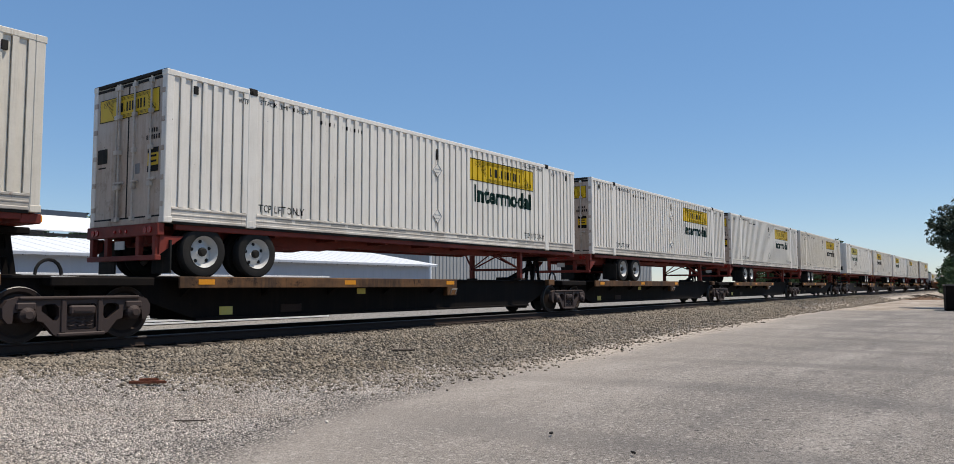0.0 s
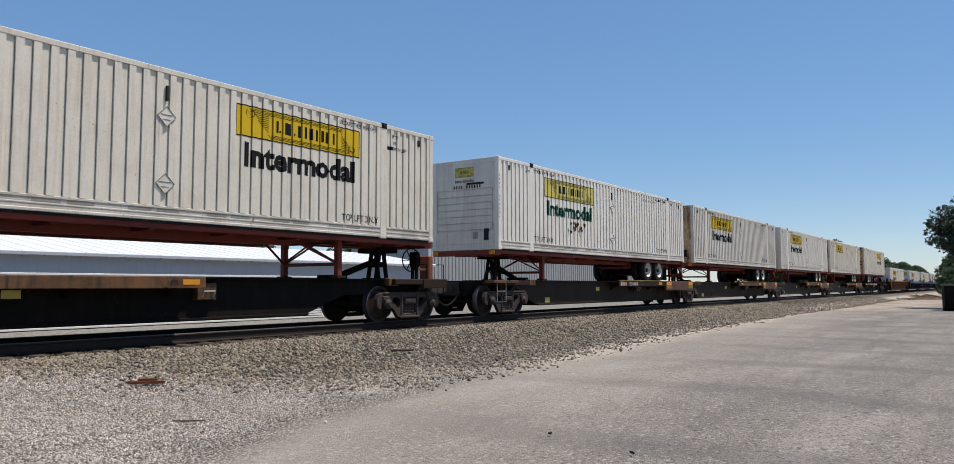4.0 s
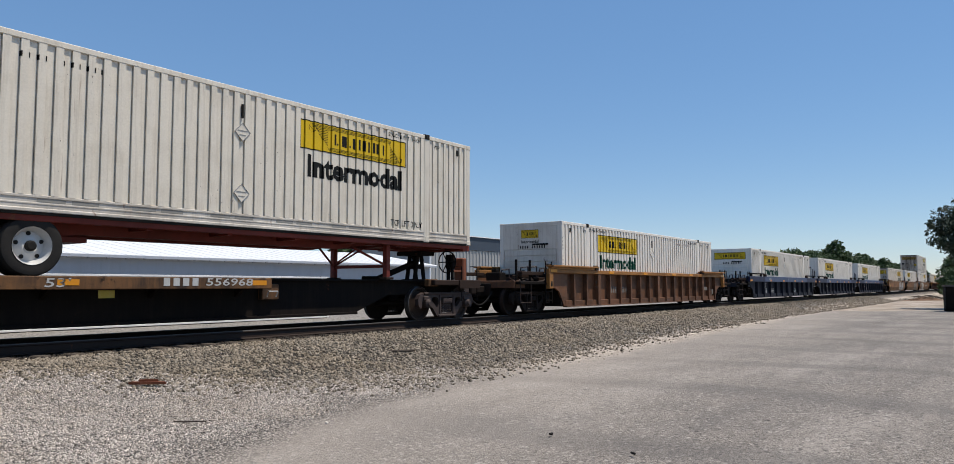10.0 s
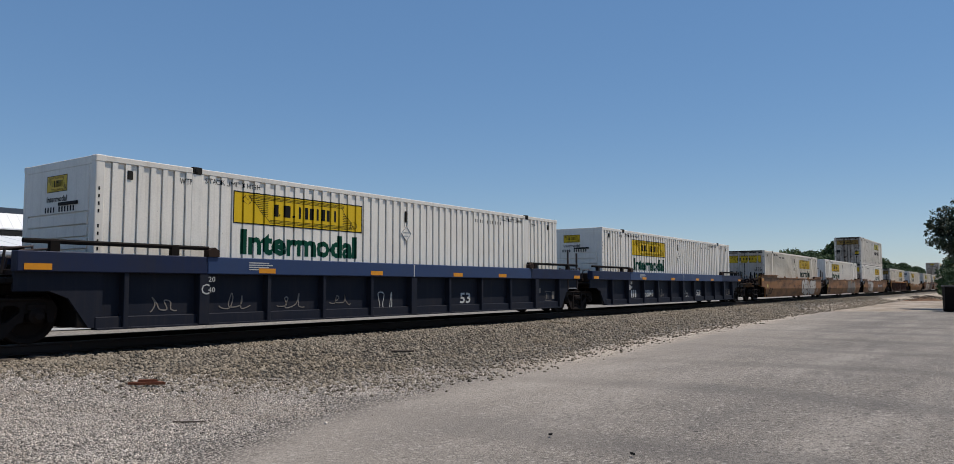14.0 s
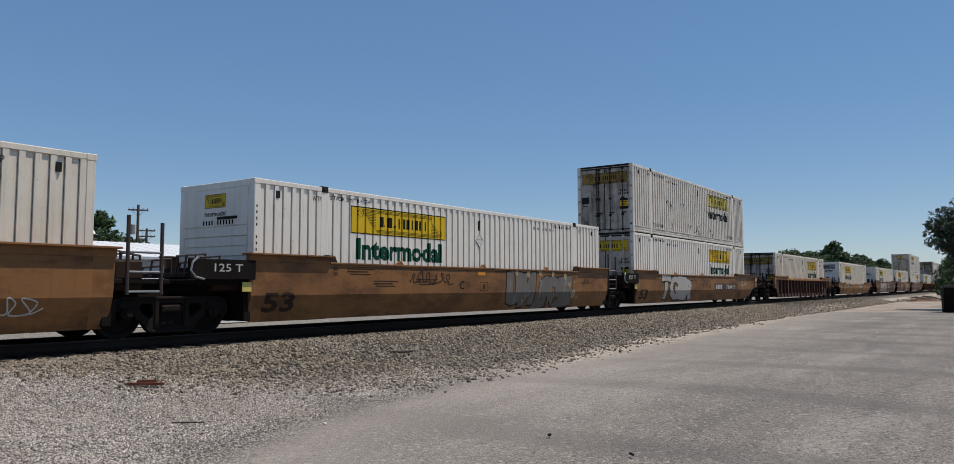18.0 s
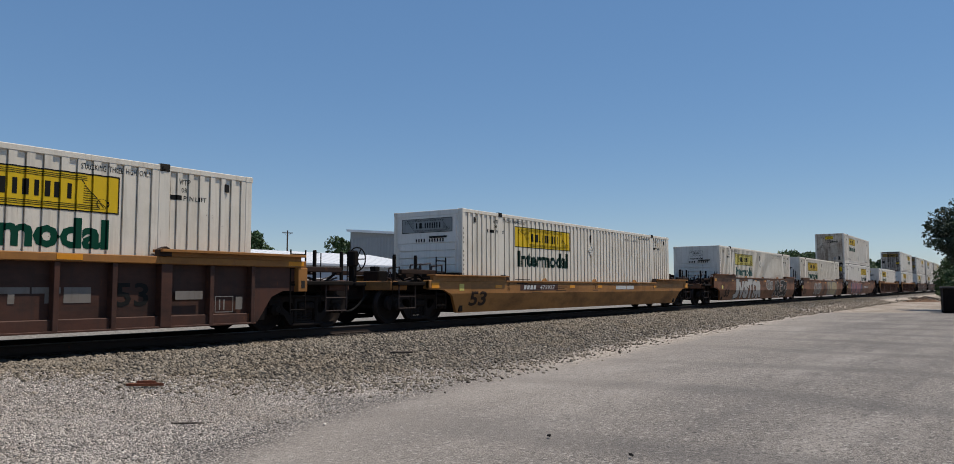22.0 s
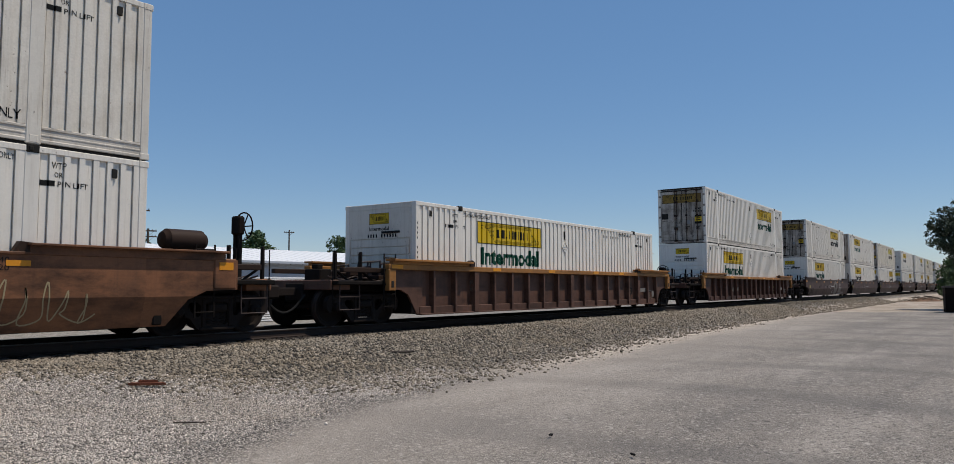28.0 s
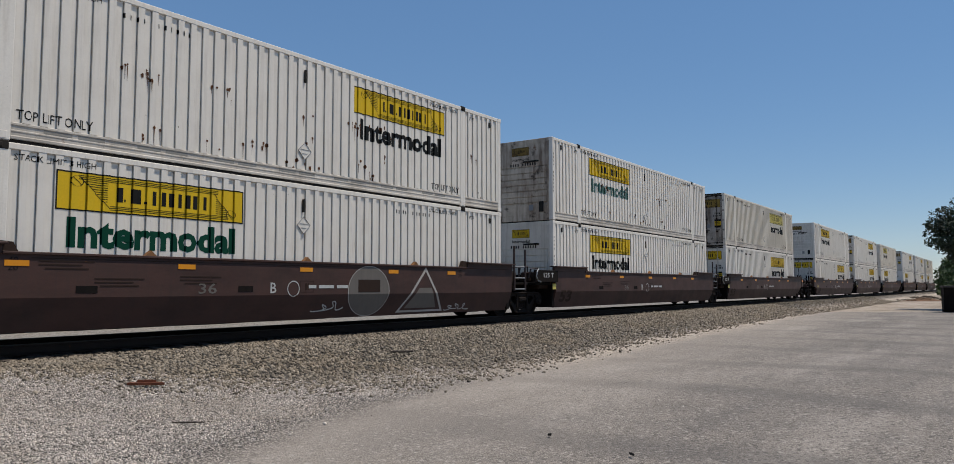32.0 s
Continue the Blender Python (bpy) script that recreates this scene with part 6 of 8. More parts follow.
    asphalt = mix(nt, math_node(nt, "MULTIPLY", ramp(nt, chance(nt, cells(44.0).outputs["Color"]), 0.85, 0.87), 0.7), asphalt, (0.085, 0.077, 0.07))
    asphalt = mix(nt, math_node(nt, "MULTIPLY", ramp(nt, chance(nt, cells(33.0).outputs["Color"]), 0.93, 0.94), 0.6), asphalt, (0.46, 0.42, 0.375))
    asphalt = mix(nt, math_node(nt, "MULTIPLY", ramp(nt, chance(nt, cells(27.0).outputs["Color"]), 0.94, 0.95), 0.6), asphalt, (0.06, 0.054, 0.049))
    pit = cells(2.6)
    rare = ramp(nt, chance(nt, pit.outputs["Color"]), 0.80, 0.81)
    asphalt = mix(nt, math_node(nt, "MULTIPLY", rare, math_node(nt, "SUBTRACT", 1.0, ramp(nt, math_node(nt, "ADD", pit.outputs["Distance"], math_node(nt, "MULTIPLY", fine, 0.1)), 0.09, 0.14))), asphalt, (0.03, 0.027, 0.024))
    bend = add(nt, "ShaderNodeTexWave", Vector=coords(nt, (0.35, 0.5, 1)), Scale=0.21, Distortion=5.0, Detail=3.0, Detail_Scale=0.5)
    asphalt = mix(nt, math_node(nt, "MULTIPLY", ramp(nt, bend.outputs["Fac"], 0.80, 0.97), 0.42), asphalt, (0.115, 0.105, 0.097))
    sand = mix(nt, ramp(nt, noise_at(nt, v, 3.0, 5), 0.3, 0.7), (0.48, 0.415, 0.34), (0.34, 0.292, 0.242))
    sand = mix(nt, math_node(nt, "MULTIPLY", ramp(nt, noise_at(nt, v, 1.2, 4), 0.58, 0.7), 0.6), sand, (0.24, 0.165, 0.125))
    sand = mix(nt, ramp(nt, chance(nt, cells(22.0).outputs["Color"]), 0.86, 0.88), sand, (0.12, 0.105, 0.09))
    grain = cells(40.0)
    gravel = mix(nt, chance(nt, grain.outputs["Color"]), (0.13, 0.112, 0.096), (0.54, 0.482, 0.425))
    # Cell edges darkened: shade between the small stones, put into the colour.
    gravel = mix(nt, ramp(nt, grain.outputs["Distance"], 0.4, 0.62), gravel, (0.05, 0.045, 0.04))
    big = cells(17.0)
    ballast = mix(nt, chance(nt, big.outputs["Color"]), (0.05, 0.042, 0.034), (0.27, 0.228, 0.182))
    # Painted shade in the gaps between the larger stones.
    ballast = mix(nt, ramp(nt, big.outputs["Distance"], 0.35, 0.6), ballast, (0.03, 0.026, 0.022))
    wob = math_node(nt, "MULTIPLY", math_node(nt, "SUBTRACT", noise_at(nt, v, 1.1, 6, 0.7), 0.5), 1.0)
    s = math_node(nt, "ADD", zone_of("stone"), wob)
    c2 = math_node(nt, "ADD", zone_of("coarse"), wob)
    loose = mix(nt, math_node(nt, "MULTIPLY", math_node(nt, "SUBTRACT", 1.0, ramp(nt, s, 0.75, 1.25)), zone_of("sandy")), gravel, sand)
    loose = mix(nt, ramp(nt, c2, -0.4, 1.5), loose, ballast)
    loose = mix(nt, zone_of("rear"), loose, mix(nt, chance(nt, big.outputs["Color"]), (0.13, 0.118, 0.104), (0.35, 0.325, 0.29)))
    # Near-black tones here paint the shade under the train over the oily stone.
    loose = mix(nt, zone_of("oily_shade"), loose, mix(nt, chance(nt, big.outputs["Color"]), (0.012, 0.010, 0.009), (0.045, 0.037, 0.031)))
    powder = math_node(nt, "MULTIPLY", ramp(nt, math_node(nt, "ADD", zone_of("stone"), math_node(nt, "MULTIPLY", wob, 2.5)), -4.2, 0.4), 0.5)
    asphalt = mix(nt, powder, asphalt, (0.385, 0.338, 0.29))
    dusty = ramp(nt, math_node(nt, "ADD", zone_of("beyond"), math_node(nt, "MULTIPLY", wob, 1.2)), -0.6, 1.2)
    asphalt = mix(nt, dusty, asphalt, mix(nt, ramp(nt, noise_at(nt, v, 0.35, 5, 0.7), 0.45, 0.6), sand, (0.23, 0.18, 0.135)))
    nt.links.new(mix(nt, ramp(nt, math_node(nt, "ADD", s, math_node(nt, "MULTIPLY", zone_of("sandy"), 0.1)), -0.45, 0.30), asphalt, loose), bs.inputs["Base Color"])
    bs.inputs["Roughness"].default_value = 0.9
    bs.inputs["Specular IOR Level"].default_value = 0.2
    h1 = math_node(nt, "MULTIPLY", math_node(nt, "MULTIPLY", big.outputs["Distance"], ramp(nt, c2, -0.15, 0.35)), -3.0)
    h2 = math_node(nt, "MULTIPLY", grain.outputs["Distance"], -0.8)
    relief(nt, bs, math_node(nt, "ADD", math_node(nt, "ADD", h1, h2), fine), 0.8, 0.014)
    me.materials.append(m)
    return tagged(new("ground", me), "worn grey asphalt lot meeting pale gravel and railway ballast", "ground", kind="structure")


make_ground()


def stones(name, label, spots, material):
    """Loose stones in one mesh: each a crooked twelve-point lump."""
    rng = np.random.default_rng(11)
    g = (1 + 5 ** 0.5) / 2
    base = np.array([(-1, g, 0), (1, g, 0), (-1, -g, 0), (1, -g, 0), (0, -1, g), (0, 1, g), (0, -1, -g), (0, 1, -g), (g, 0, -1), (g, 0, 1), (-g, 0, -1), (-g, 0, 1)]) / 1.9
    tri = np.array([(0, 11, 5), (0, 5, 1), (0, 1, 7), (0, 7, 10), (0, 10, 11), (1, 5, 9), (5, 11, 4), (11, 10, 2), (10, 7, 6), (7, 1, 8), (3, 9, 4), (3, 4, 2), (3, 2, 6), (3, 6, 8), (3, 8, 9), (4, 9, 5), (2, 4, 11), (6, 2, 10), (8, 6, 7), (9, 8, 1)])
    n = len(spots)
    pos, rad = spots[:, :3], spots[:, 3]
    shape = base[None] * rng.uniform(0.6, 1.25, (n, 12, 1)) * rng.uniform(0.65, 1.2, (n, 1, 3)) * rad[:, None, None]
    q = rng.uniform(0, 2 * math.pi, n)
    c, s = np.cos(q)[:, None], np.sin(q)[:, None]
    tilt = rng.uniform(-0.5, 0.5, n)[:, None]
    x, y, z = shape[..., 0], shape[..., 1], shape[..., 2] * 0.8
    pts = np.stack([x * c - y * s, x * s + y * c, z + x * tilt], -1) + pos[:, None, :]
    me = bpy.data.meshes.new(name)
    me.vertices.add(n * 12)
    me.vertices.foreach_set("co", pts.reshape(-1))
    idx = (tri[None] + 12 * np.arange(n)[:, None, None]).reshape(-1)
    me.loops.add(len(idx))
    me.loops.foreach_set("vertex_index", idx.astype(np.int32))
    me.polygons.add(len(idx) // 3)
    me.polygons.foreach_set("loop_start", np.arange(0, len(idx), 3, dtype=np.int32))
    me.update(calc_edges=True)
    me.materials.append(material)
    return tagged(new(name, me), label, "gravel", kind="stuff")


def stone_material(name, a, b, dark):
    m, nt, bs = shader(name)
    geo = nt.nodes.new("ShaderNodeNewGeometry")
    v = coords(nt)
    r = geo.outputs["Random Per Island"]
    c = mix(nt, math_node(nt, "POWER", r, 0.55), a, b)
    c = mix(nt, ramp(nt, math_node(nt, "FRACT", math_node(nt, "MULTIPLY", r, 17.3), 0), 0.82, 0.84), c, dark)
    c = mix(nt, ramp(nt, noise_at(nt, v, 40, 3), 0.4, 0.75), c, tuple(x * 0.7 for x in a))
    c = mix(nt, ramp(nt, noise_at(nt, v, 0.9, 4, 0.6), 0.48, 0.62), c, mix(nt, 0.5, c, tuple(x * 0.62 for x in a)))
    c = mix(nt, math_node(nt, "MULTIPLY", ramp(nt, noise_at(nt, v, 0.55, 3, 0.6), 0.5, 0.64), 0.22), c, (0.28, 0.215, 0.14))
    nt.links.new(c, bs.inputs["Base Color"])
    bs.inputs["Roughness"].default_value = 0.9
    bs.inputs["Specular IOR Level"].default_value = 0.2
    return m


def scatter():
    rng = np.random.default_rng(3)
    rows, oily_shade = [], []
    n = 0
    while n < 80000:
        x = 3.0 + 47 * rng.random() ** 1.7
        y = rng.uniform(6.5, 16.6)
        d = y - coarse_y(x) + 0.5 * noise.noise((x * 0.9, y * 0.9, 2))
        if d < -1.5 or rng.random() > smooth((d + 1.5) / 2.6) ** 1.4:
            continue
        r = rng.uniform(0.013, 0.036) * (1 + 0.016 * x)
        # Stones between the rails go apart, to be coloured with the train's shade.
        (oily_shade if abs(y - TRACK_Y) < 1.35 else rows).append((x, y, ground_z(x, y) + r * 0.25, r))
        n += 1
    n = 0
    while n < 9000:
        x, y = 30 + 60 * rng.random(), rng.uniform(9, 16.5)
        rows.append((x, y, ground_z(x, y) + 0.02, rng.uniform(0.03, 0.07)))
        n += 1
    stones("ballast", "coarse grey-brown crushed stone ballast along the rails", np.array(rows), stone_material("ballast_stone", (0.44, 0.374, 0.29), (0.05, 0.04, 0.031), (0.014, 0.011, 0.009)))
    stones("oily_ballast", "oil-stained ballast between the rails, painted black with the train's shade", np.array(oily_shade), stone_material("oily_shaded_stone", (0.05, 0.042, 0.035), (0.015, 0.012, 0.010), (0.009, 0.008, 0.007)))
    rows = []
    while len(rows) < 52000:
        x = 2.5 + 9.0 * rng.random()
        y = rng.uniform(4.2, 11.8)
        d, e = y - edge_y(x) + 0.6 * noise.noise((x, y, 7)), y - coarse_y(x)
        if d < 0.05 or e > 0.9 or rng.random() > smooth(d / 1.2):
            continue
        r = rng.uniform(0.0055, 0.015)
        rows.append((x, y, ground_z(x, y) + r * 0.3, r))
    while len(rows) < 53400:
        x = 3 + 28 * rng.random() ** 1.4
        y = edge_y(x) + rng.normal(0.2, 0.3)
        r = rng.uniform(0.005, 0.014) * (1 if rng.random() > 0.03 else 2.2)
        rows.append((x, y, ground_z(x, y) + r * 0.3, r))
    while len(rows) < 54600:
        x, y = 2.5 + 18 * rng.random(), rng.uniform(-4, 7)
        if y > edge_y(x):
            continue
        r = rng.uniform(0.003, 0.008)
        rows.append((x, y, ground_z(x, y) + r * 0.3, r))
    stones("gravel", "pale fine gravel strewn beside the asphalt", np.array(rows), stone_material("gravel_stone", (0.90, 0.80, 0.70), (0.13, 0.11, 0.092), (0.035, 0.03, 0.026)))


scatter()


# ---- tracks ----
def track(name, y0, x0, x1, label, ties, top=RAIL):
    t = thing(name, label, "railway track", kind="structure")
    prof = [(-0.07, 0.0), (0.07, 0.0), (0.07, 0.012), (0.012, 0.03), (0.009, 0.13), (0.036, 0.142), (0.036, 0.165), (-0.036, 0.165), (-0.036, 0.142), (-0.009, 0.13), (-0.012, 0.03), (-0.07, 0.012)]
    for g in (-1, 1):
        y = y0 + g * 0.753
        r = part("rail", Solid().prism([(y + p, top - 0.178 + q) for p, q in prof], x0, x1, "x"), RAILSIDE, t)
        part("rail_head", Solid().prism([(y - 0.037, top - 0.014), (y + 0.037, top - 0.014), (y + 0.030, top), (y - 0.030, top)], x0, x1, "x"), RAILTOP, r, "polished running surface")
    sl = Solid().box(-0.115, 0.115, -1.29, 1.29, 0.0, 0.17, 0.02).mesh("sleeper", TIE)
    pl = Solid().box(-0.1, 0.1, -0.92, -0.6, 0.0, 0.018).box(-0.1, 0.1, 0.6, 0.92, 0.0, 0.018).mesh("tie_plate", RAILSIDE)
    for i in range(ties):
        x = -4 + 0.53 * i
        s = part("sleeper", sl, TIE, t, at=(x, y0, top - 0.178 - 0.185))
        if i < 70:
            part("tie_plate", pl, RAILSIDE, s, at=(0, 0, 0.168))
    return t


track("main_track", TRACK_Y, -60, 700, "main line track of steel rails on timber sleepers in ballast", 170)
track("siding_track", TRACK_Y + 4.25, -60, 700, "parallel track behind the train, rails sunk in pale ballast", 60, 0.36)


# ---- buildings ----
def ribbed_wall(x0, x1, y0, y1, z0, z1, pitch, d):
    """A metal wall with upright ribs, from one plan point to another."""
    s = Solid()
    a, b = Vector((x0, y0, 0)), Vector((x1, y1, 0))
    n = max(1, int((b - a).length / pitch))
    u = (b - a).normalized()
    out = Vector((u.y, -u.x, 0))
    pts = []
    for i in range(n):
        p = a + (b - a) * (i / n)
        w = (b - a).length / n
        for f, k in ((0, 0), (0.45, 0), (0.55, d), (0.85, d)):
            q = p + u * (w * f) + out * k
            pts += [(q.x, q.y, z0), (q.x, q.y, z1)]
    q = b
    pts += [(q.x, q.y, z0), (q.x, q.y, z1)]
    return s.put(pts, [(2 * i, 2 * i + 2, 2 * i + 3, 2 * i + 1) for i in range(len(pts) // 2 - 1)])


def sloped_roof(x0, x1, ya, za, yb, zb, pitch=0.9, thick=0.08):
    """A sheet roof folded into standing ribs, with its underside."""
    prof = []
    x = x0
    while x < x1 - 0.1:
        prof += [(x, 0.0), (x + pitch - 0.07, 0.0), (x + pitch - 0.05, 0.022), (x + pitch - 0.02, 0.022)]
        x += pitch
    prof.append((x1, 0.0))
    n = len(prof)
    pts = [(p, ya, za + k) for p, k in prof] + [(p, yb, zb + k) for p, k in prof]
    pts += [(p, ya, za - thick) for p, k in prof] + [(p, yb, zb - thick) for p, k in prof]
    faces = []
    for i in range(n - 1):
        faces += [(i, i + 1, n + i + 1, n + i), (2 * n + i, 3 * n + i, 3 * n + i + 1, 2 * n + i + 1), (i, 2 * n + i, 2 * n + i + 1, i + 1), (n + i, n + i + 1, 3 * n + i + 1, 3 * n + i)]
    faces += [(0, n, 3 * n, 2 * n), (n - 1, 3 * n - 1, 4 * n - 1, 2 * n - 1)]
    return Solid().put(pts, faces)


def long_shed():
    b = thing("long_shed", "long low shed with pale blue walls and white ribbed roof", "building")
    x0, x1, y0, y1, ze, zr = -40.0, 42.4, 34.0, 46.4, 3.02, 4.02
    part("front_wall", ribbed_wall(x0, x1, y0, y0, 0.0, ze, 0.9, 0.012), WALLBLUE, b)
    part("end_wall", Solid().prism([(y0, 0.0), (y1, 0.0), (y1, ze), ((y0 + y1) / 2, zr), (y0, ze)], x1 - 0.1, x1, "x"), WALLBLUE, b)
    part("back_wall", Solid().box(x0, x1, y1 - 0.1, y1, 0, ze), WALLBLUE, b)
    part("roof", sloped_roof(x0, x1 + 0.3, y0 - 0.45, ze + 0.02, (y0 + y1) / 2, zr + 0.06), ROOFWHITE, b, "white ribbed metal roof slope")
    part("roof", sloped_roof(x0, x1 + 0.3, y1 + 0.45, ze + 0.02, (y0 + y1) / 2, zr + 0.06), ROOFWHITE, b)
    x = x0
    while x < x1:
        part("eave_clip", kept("clip", lambda: Solid().box(-0.06, 0.06, -0.05, 0.05, -0.14, 0.0, 0.01).mesh("eave_clip", STEELGREY)), STEELGREY, b, at=(x, y0 - 0.42, ze - 0.03))
        x += 0.9
    part("gutter", Solid().box(x0, x1 + 0.3, y0 - 0.47, y0 - 0.42, ze - 0.12, ze + 0.0), WALLBLUE, b)
    return b


def tall_hall():
    b = thing("metal_hall", "tall grey ribbed metal hall with a dark blue fascia", "building")
    x0, x1, y0, y1, zt, zr = 54.9, 108.0, 44.0, 54.0, 6.5, 7.3
    part("front_wall", ribbed_wall(x0, x1, y0, y0, 0, 5.15, 0.55, 0.07), WALLGREY, b, "light grey upright ribs")
    part("fascia", Solid().box(x0, x1, y0 - 0.12, y0 + 0.02, 5.15, zt, 0.02), FASCIA, b, "slate blue fascia band")
    part("end_wall", ribbed_wall(x0, x0, y1, y0, 0, zt - 0.05, 0.4, 0.03), WALLGREY, b)
    part("end_gable", Solid().prism([(y0, zt - 0.06), (y1, zt - 0.06), (y1, zr), (y0, zt)], x0 + 0.05, x0 + 0.12, "x"), WALLGREY, b)
    part("back_wall", Solid().box(x0, x1, y1 - 0.1, y1, 0, zt), WALLGREY, b)
    part("far_wall", Solid().box(x1 - 0.1, x1, y0, y1, 0, zt), WALLGREY, b)
    part("roof", sloped_roof(x0 - 0.25, x1, y0 - 0.25, zt + 0.06, y1 + 0.3, zr + 0.12, 1.2), ROOFWHITE, b)
    part("verge_trim", Solid().prism([(y0 - 0.25, zt - 0.12), (y1 + 0.2, zr - 0.1), (y1 + 0.2, zr + 0.14), (y0 - 0.25, zt + 0.1)], x0 - 0.3, x0 - 0.2, "x"), ROOFWHITE, b, "pale verge trim")
    part("corner_trim", Solid().box(x0 - 0.06, x0 + 0.1, y0 - 0.14, y0 + 0.04, 0, zt, 0.01), ROOFWHITE, b)
    return b


def open_shed():
    b = thing("open_shed", "open-sided shed with a white ribbed roof and dark posts", "building")
    x0, x1, ye, yr = -25.0, 28.7, 54.0, 55.2
    part("roof", sloped_roof(x0, x1, ye, 5.45, yr, 6.55, 0.62), ROOFWHITE, b, "white ribbed roof slope")
    part("back_roof", sloped_roof(x0, x1, yr + 9, 5.6, yr + 0.2, 6.95, 1.0), FASCIA, b, "slate blue rear slope")
    part("ridge_band", Solid().box(x0, x1, yr + 0.02, yr + 0.2, 6.45, 6.92), FASCIA, b)
    x = x0 + 0.7
    while x < x1:
        part("post", kept("shedpost", lambda: Solid().box(-0.1, 0.1, -0.1, 0.1, 0, 5.2, 0.01).mesh("post", SHADEWOOD)), SHADEWOOD, b, at=(x, ye + 0.4, 0))
        part("knee_brace", kept("shedknee", lambda: Solid().tube((0, 0, 4.3), (0.9, 0, 5.2), 0.05, 5).tube((0, 0, 4.3), (-0.9, 0, 5.2), 0.05, 5).mesh("knee_brace", SHADEWOOD)), SHADEWOOD, b, at=(x, ye + 0.4, 0))
        x += 3.0
    part("back_wall", Solid().box(x0, x1, yr + 7.4, yr + 7.6, 0, 5.4), SHADEWOOD, b)
    part("beam", Solid().box(x0, x1, ye + 0.3, ye + 0.5, 5.05, 5.25), SHADEWOOD, b)
    return b


def board_fence():
    f = thing("board_fence", "low white fence of many level boards beside the siding", "fence", kind="")
    x0, x1, y = -20.0, 23.6, 24.6
    n, pitch = 19, 0.095
    for i in range(n):
        part("board", Solid().box(x0, x1, y - 0.03, y, 0.2 + i * pitch, 0.2 + i * pitch + 0.066, 0.008), WHITEBOARD, f)
    # Added sheet, only there to make the gaps between boards read dark.
    part("backing", Solid().box(x0, x1, y + 0.1, y + 0.12, 0.16, 1.98), SHADEWOOD, f, "added dark sheet that darkens the gaps between the boards")
    x = x0
    while x <= x1:
        part("post", kept("fpost", lambda: Solid().box(-0.05, 0.05, 0.004, 0.1, -0.1, 1.8, 0.01).mesh("post", STEELGREY)), STEELGREY, f, at=(x, y, 0.2))
        x += 2.4
    return f


long_shed()
tall_hall()
open_shed()
board_fence()


def utility_pole(x, y, h, arm_z, lower=False, twin=False):
    p = thing("utility_pole", "weathered timber utility pole with a crossarm", "utility pole")
    part("pole", Solid().tube((0, 0, 0), (0, 0, h), 0.19, 10, 0.14), POLEWOOD, p)
    u = (0.9, -0.43, 0)
    def arm(z, w):
        return Solid().put(*beam_pts((-u[0] * w, -u[1] * w, z), (u[0] * w, u[1] * w, z), 0.11))
    for z in ([arm_z, arm_z - 0.75] if twin else [arm_z]):
        a = part("crossarm", arm(z, 1.05), POLEWOOD, p)
        for k in (-0.95, -0.5, 0.5, 0.95):
            part("insulator", Solid().lathe([(0.02, 0.0), (0.06, 0.05), (0.035, 0.1), (0.055, 0.14), (0.0, 0.2)], (u[0] * k, u[1] * k, z + 0.07), "z", 8), STEELGREY, a)
        part("arm_brace", Solid().tube((u[0] * 0.7, u[1] * 0.7, z - 0.05), (0, 0, z - 0.7), 0.02, 5).tube((-u[0] * 0.7, -u[1] * 0.7, z - 0.05), (0, 0, z - 0.7), 0.02, 5), STEELGREY, p)
    if lower:
        part("transformer", Solid().lathe([(0.0, -0.55), (0.3, -0.55), (0.32, -0.5), (0.32, 0.5), (0.26, 0.58), (0.0, 0.6)], (-0.5, 0.24, arm_z - 2.2), "z", 14), STEELGREY, p, "grey can transformer")
        for i in range(5):
            part("insulator", Solid().lathe([(0.02, 0.0), (0.1, 0.06), (0.05, 0.12), (0.02, 0.2)], (-0.62, 0.3, arm_z - 3.2 - 0.45 * i), "z", 8), STEELGREY, p)
    p.matrix_basis = pose(x, y, 0)
    return p


def beam_pts(a, b, r):
    s = Solid().tube(a, b, r, 4)
    return s.v, s.f


utility_pole(47.6, 80, 10.9, 10.3, True)
utility_pole(56.0, 92, 9.3, 9.0, False, True)
utility_pole(104.0, 120, 13.3, 12.8, False)


# ---- trees ----
def leaf_material(name, a, b):
    m, nt, bs = shader(name)
    geo = nt.nodes.new("ShaderNodeNewGeometry")
    c = mix(nt, geo.outputs["Random Per Island"], a, b)
    c = mix(nt, ramp(nt, noise_at(nt, coords(nt), 0.8, 3), 0.35, 0.7), c, tuple(x * 0.6 for x in a))
    nt.links.new(c, bs.inputs["Base Color"])
    bs.inputs["Roughness"].default_value = 0.6
    bs.inputs["Subsurface Weight"].default_value = 0.0
    return m


LEAF = leaf_material("oak_leaves", (0.035, 0.075, 0.018), (0.075, 0.13, 0.03))
LEAF2 = leaf_material("pale_leaves", (0.07, 0.115, 0.035), (0.12, 0.17, 0.05))
# LEAF3 carries the crown's shaded side in its colour.
LEAF3 = leaf_material("shaded_leaves", (0.018, 0.034, 0.014), (0.036, 0.062, 0.022))
BARK = paint("bark", (0.10, 0.08, 0.06), 0.9, 0.5, (0.05, 0.04, 0.03), 0.5, bump=0.6)


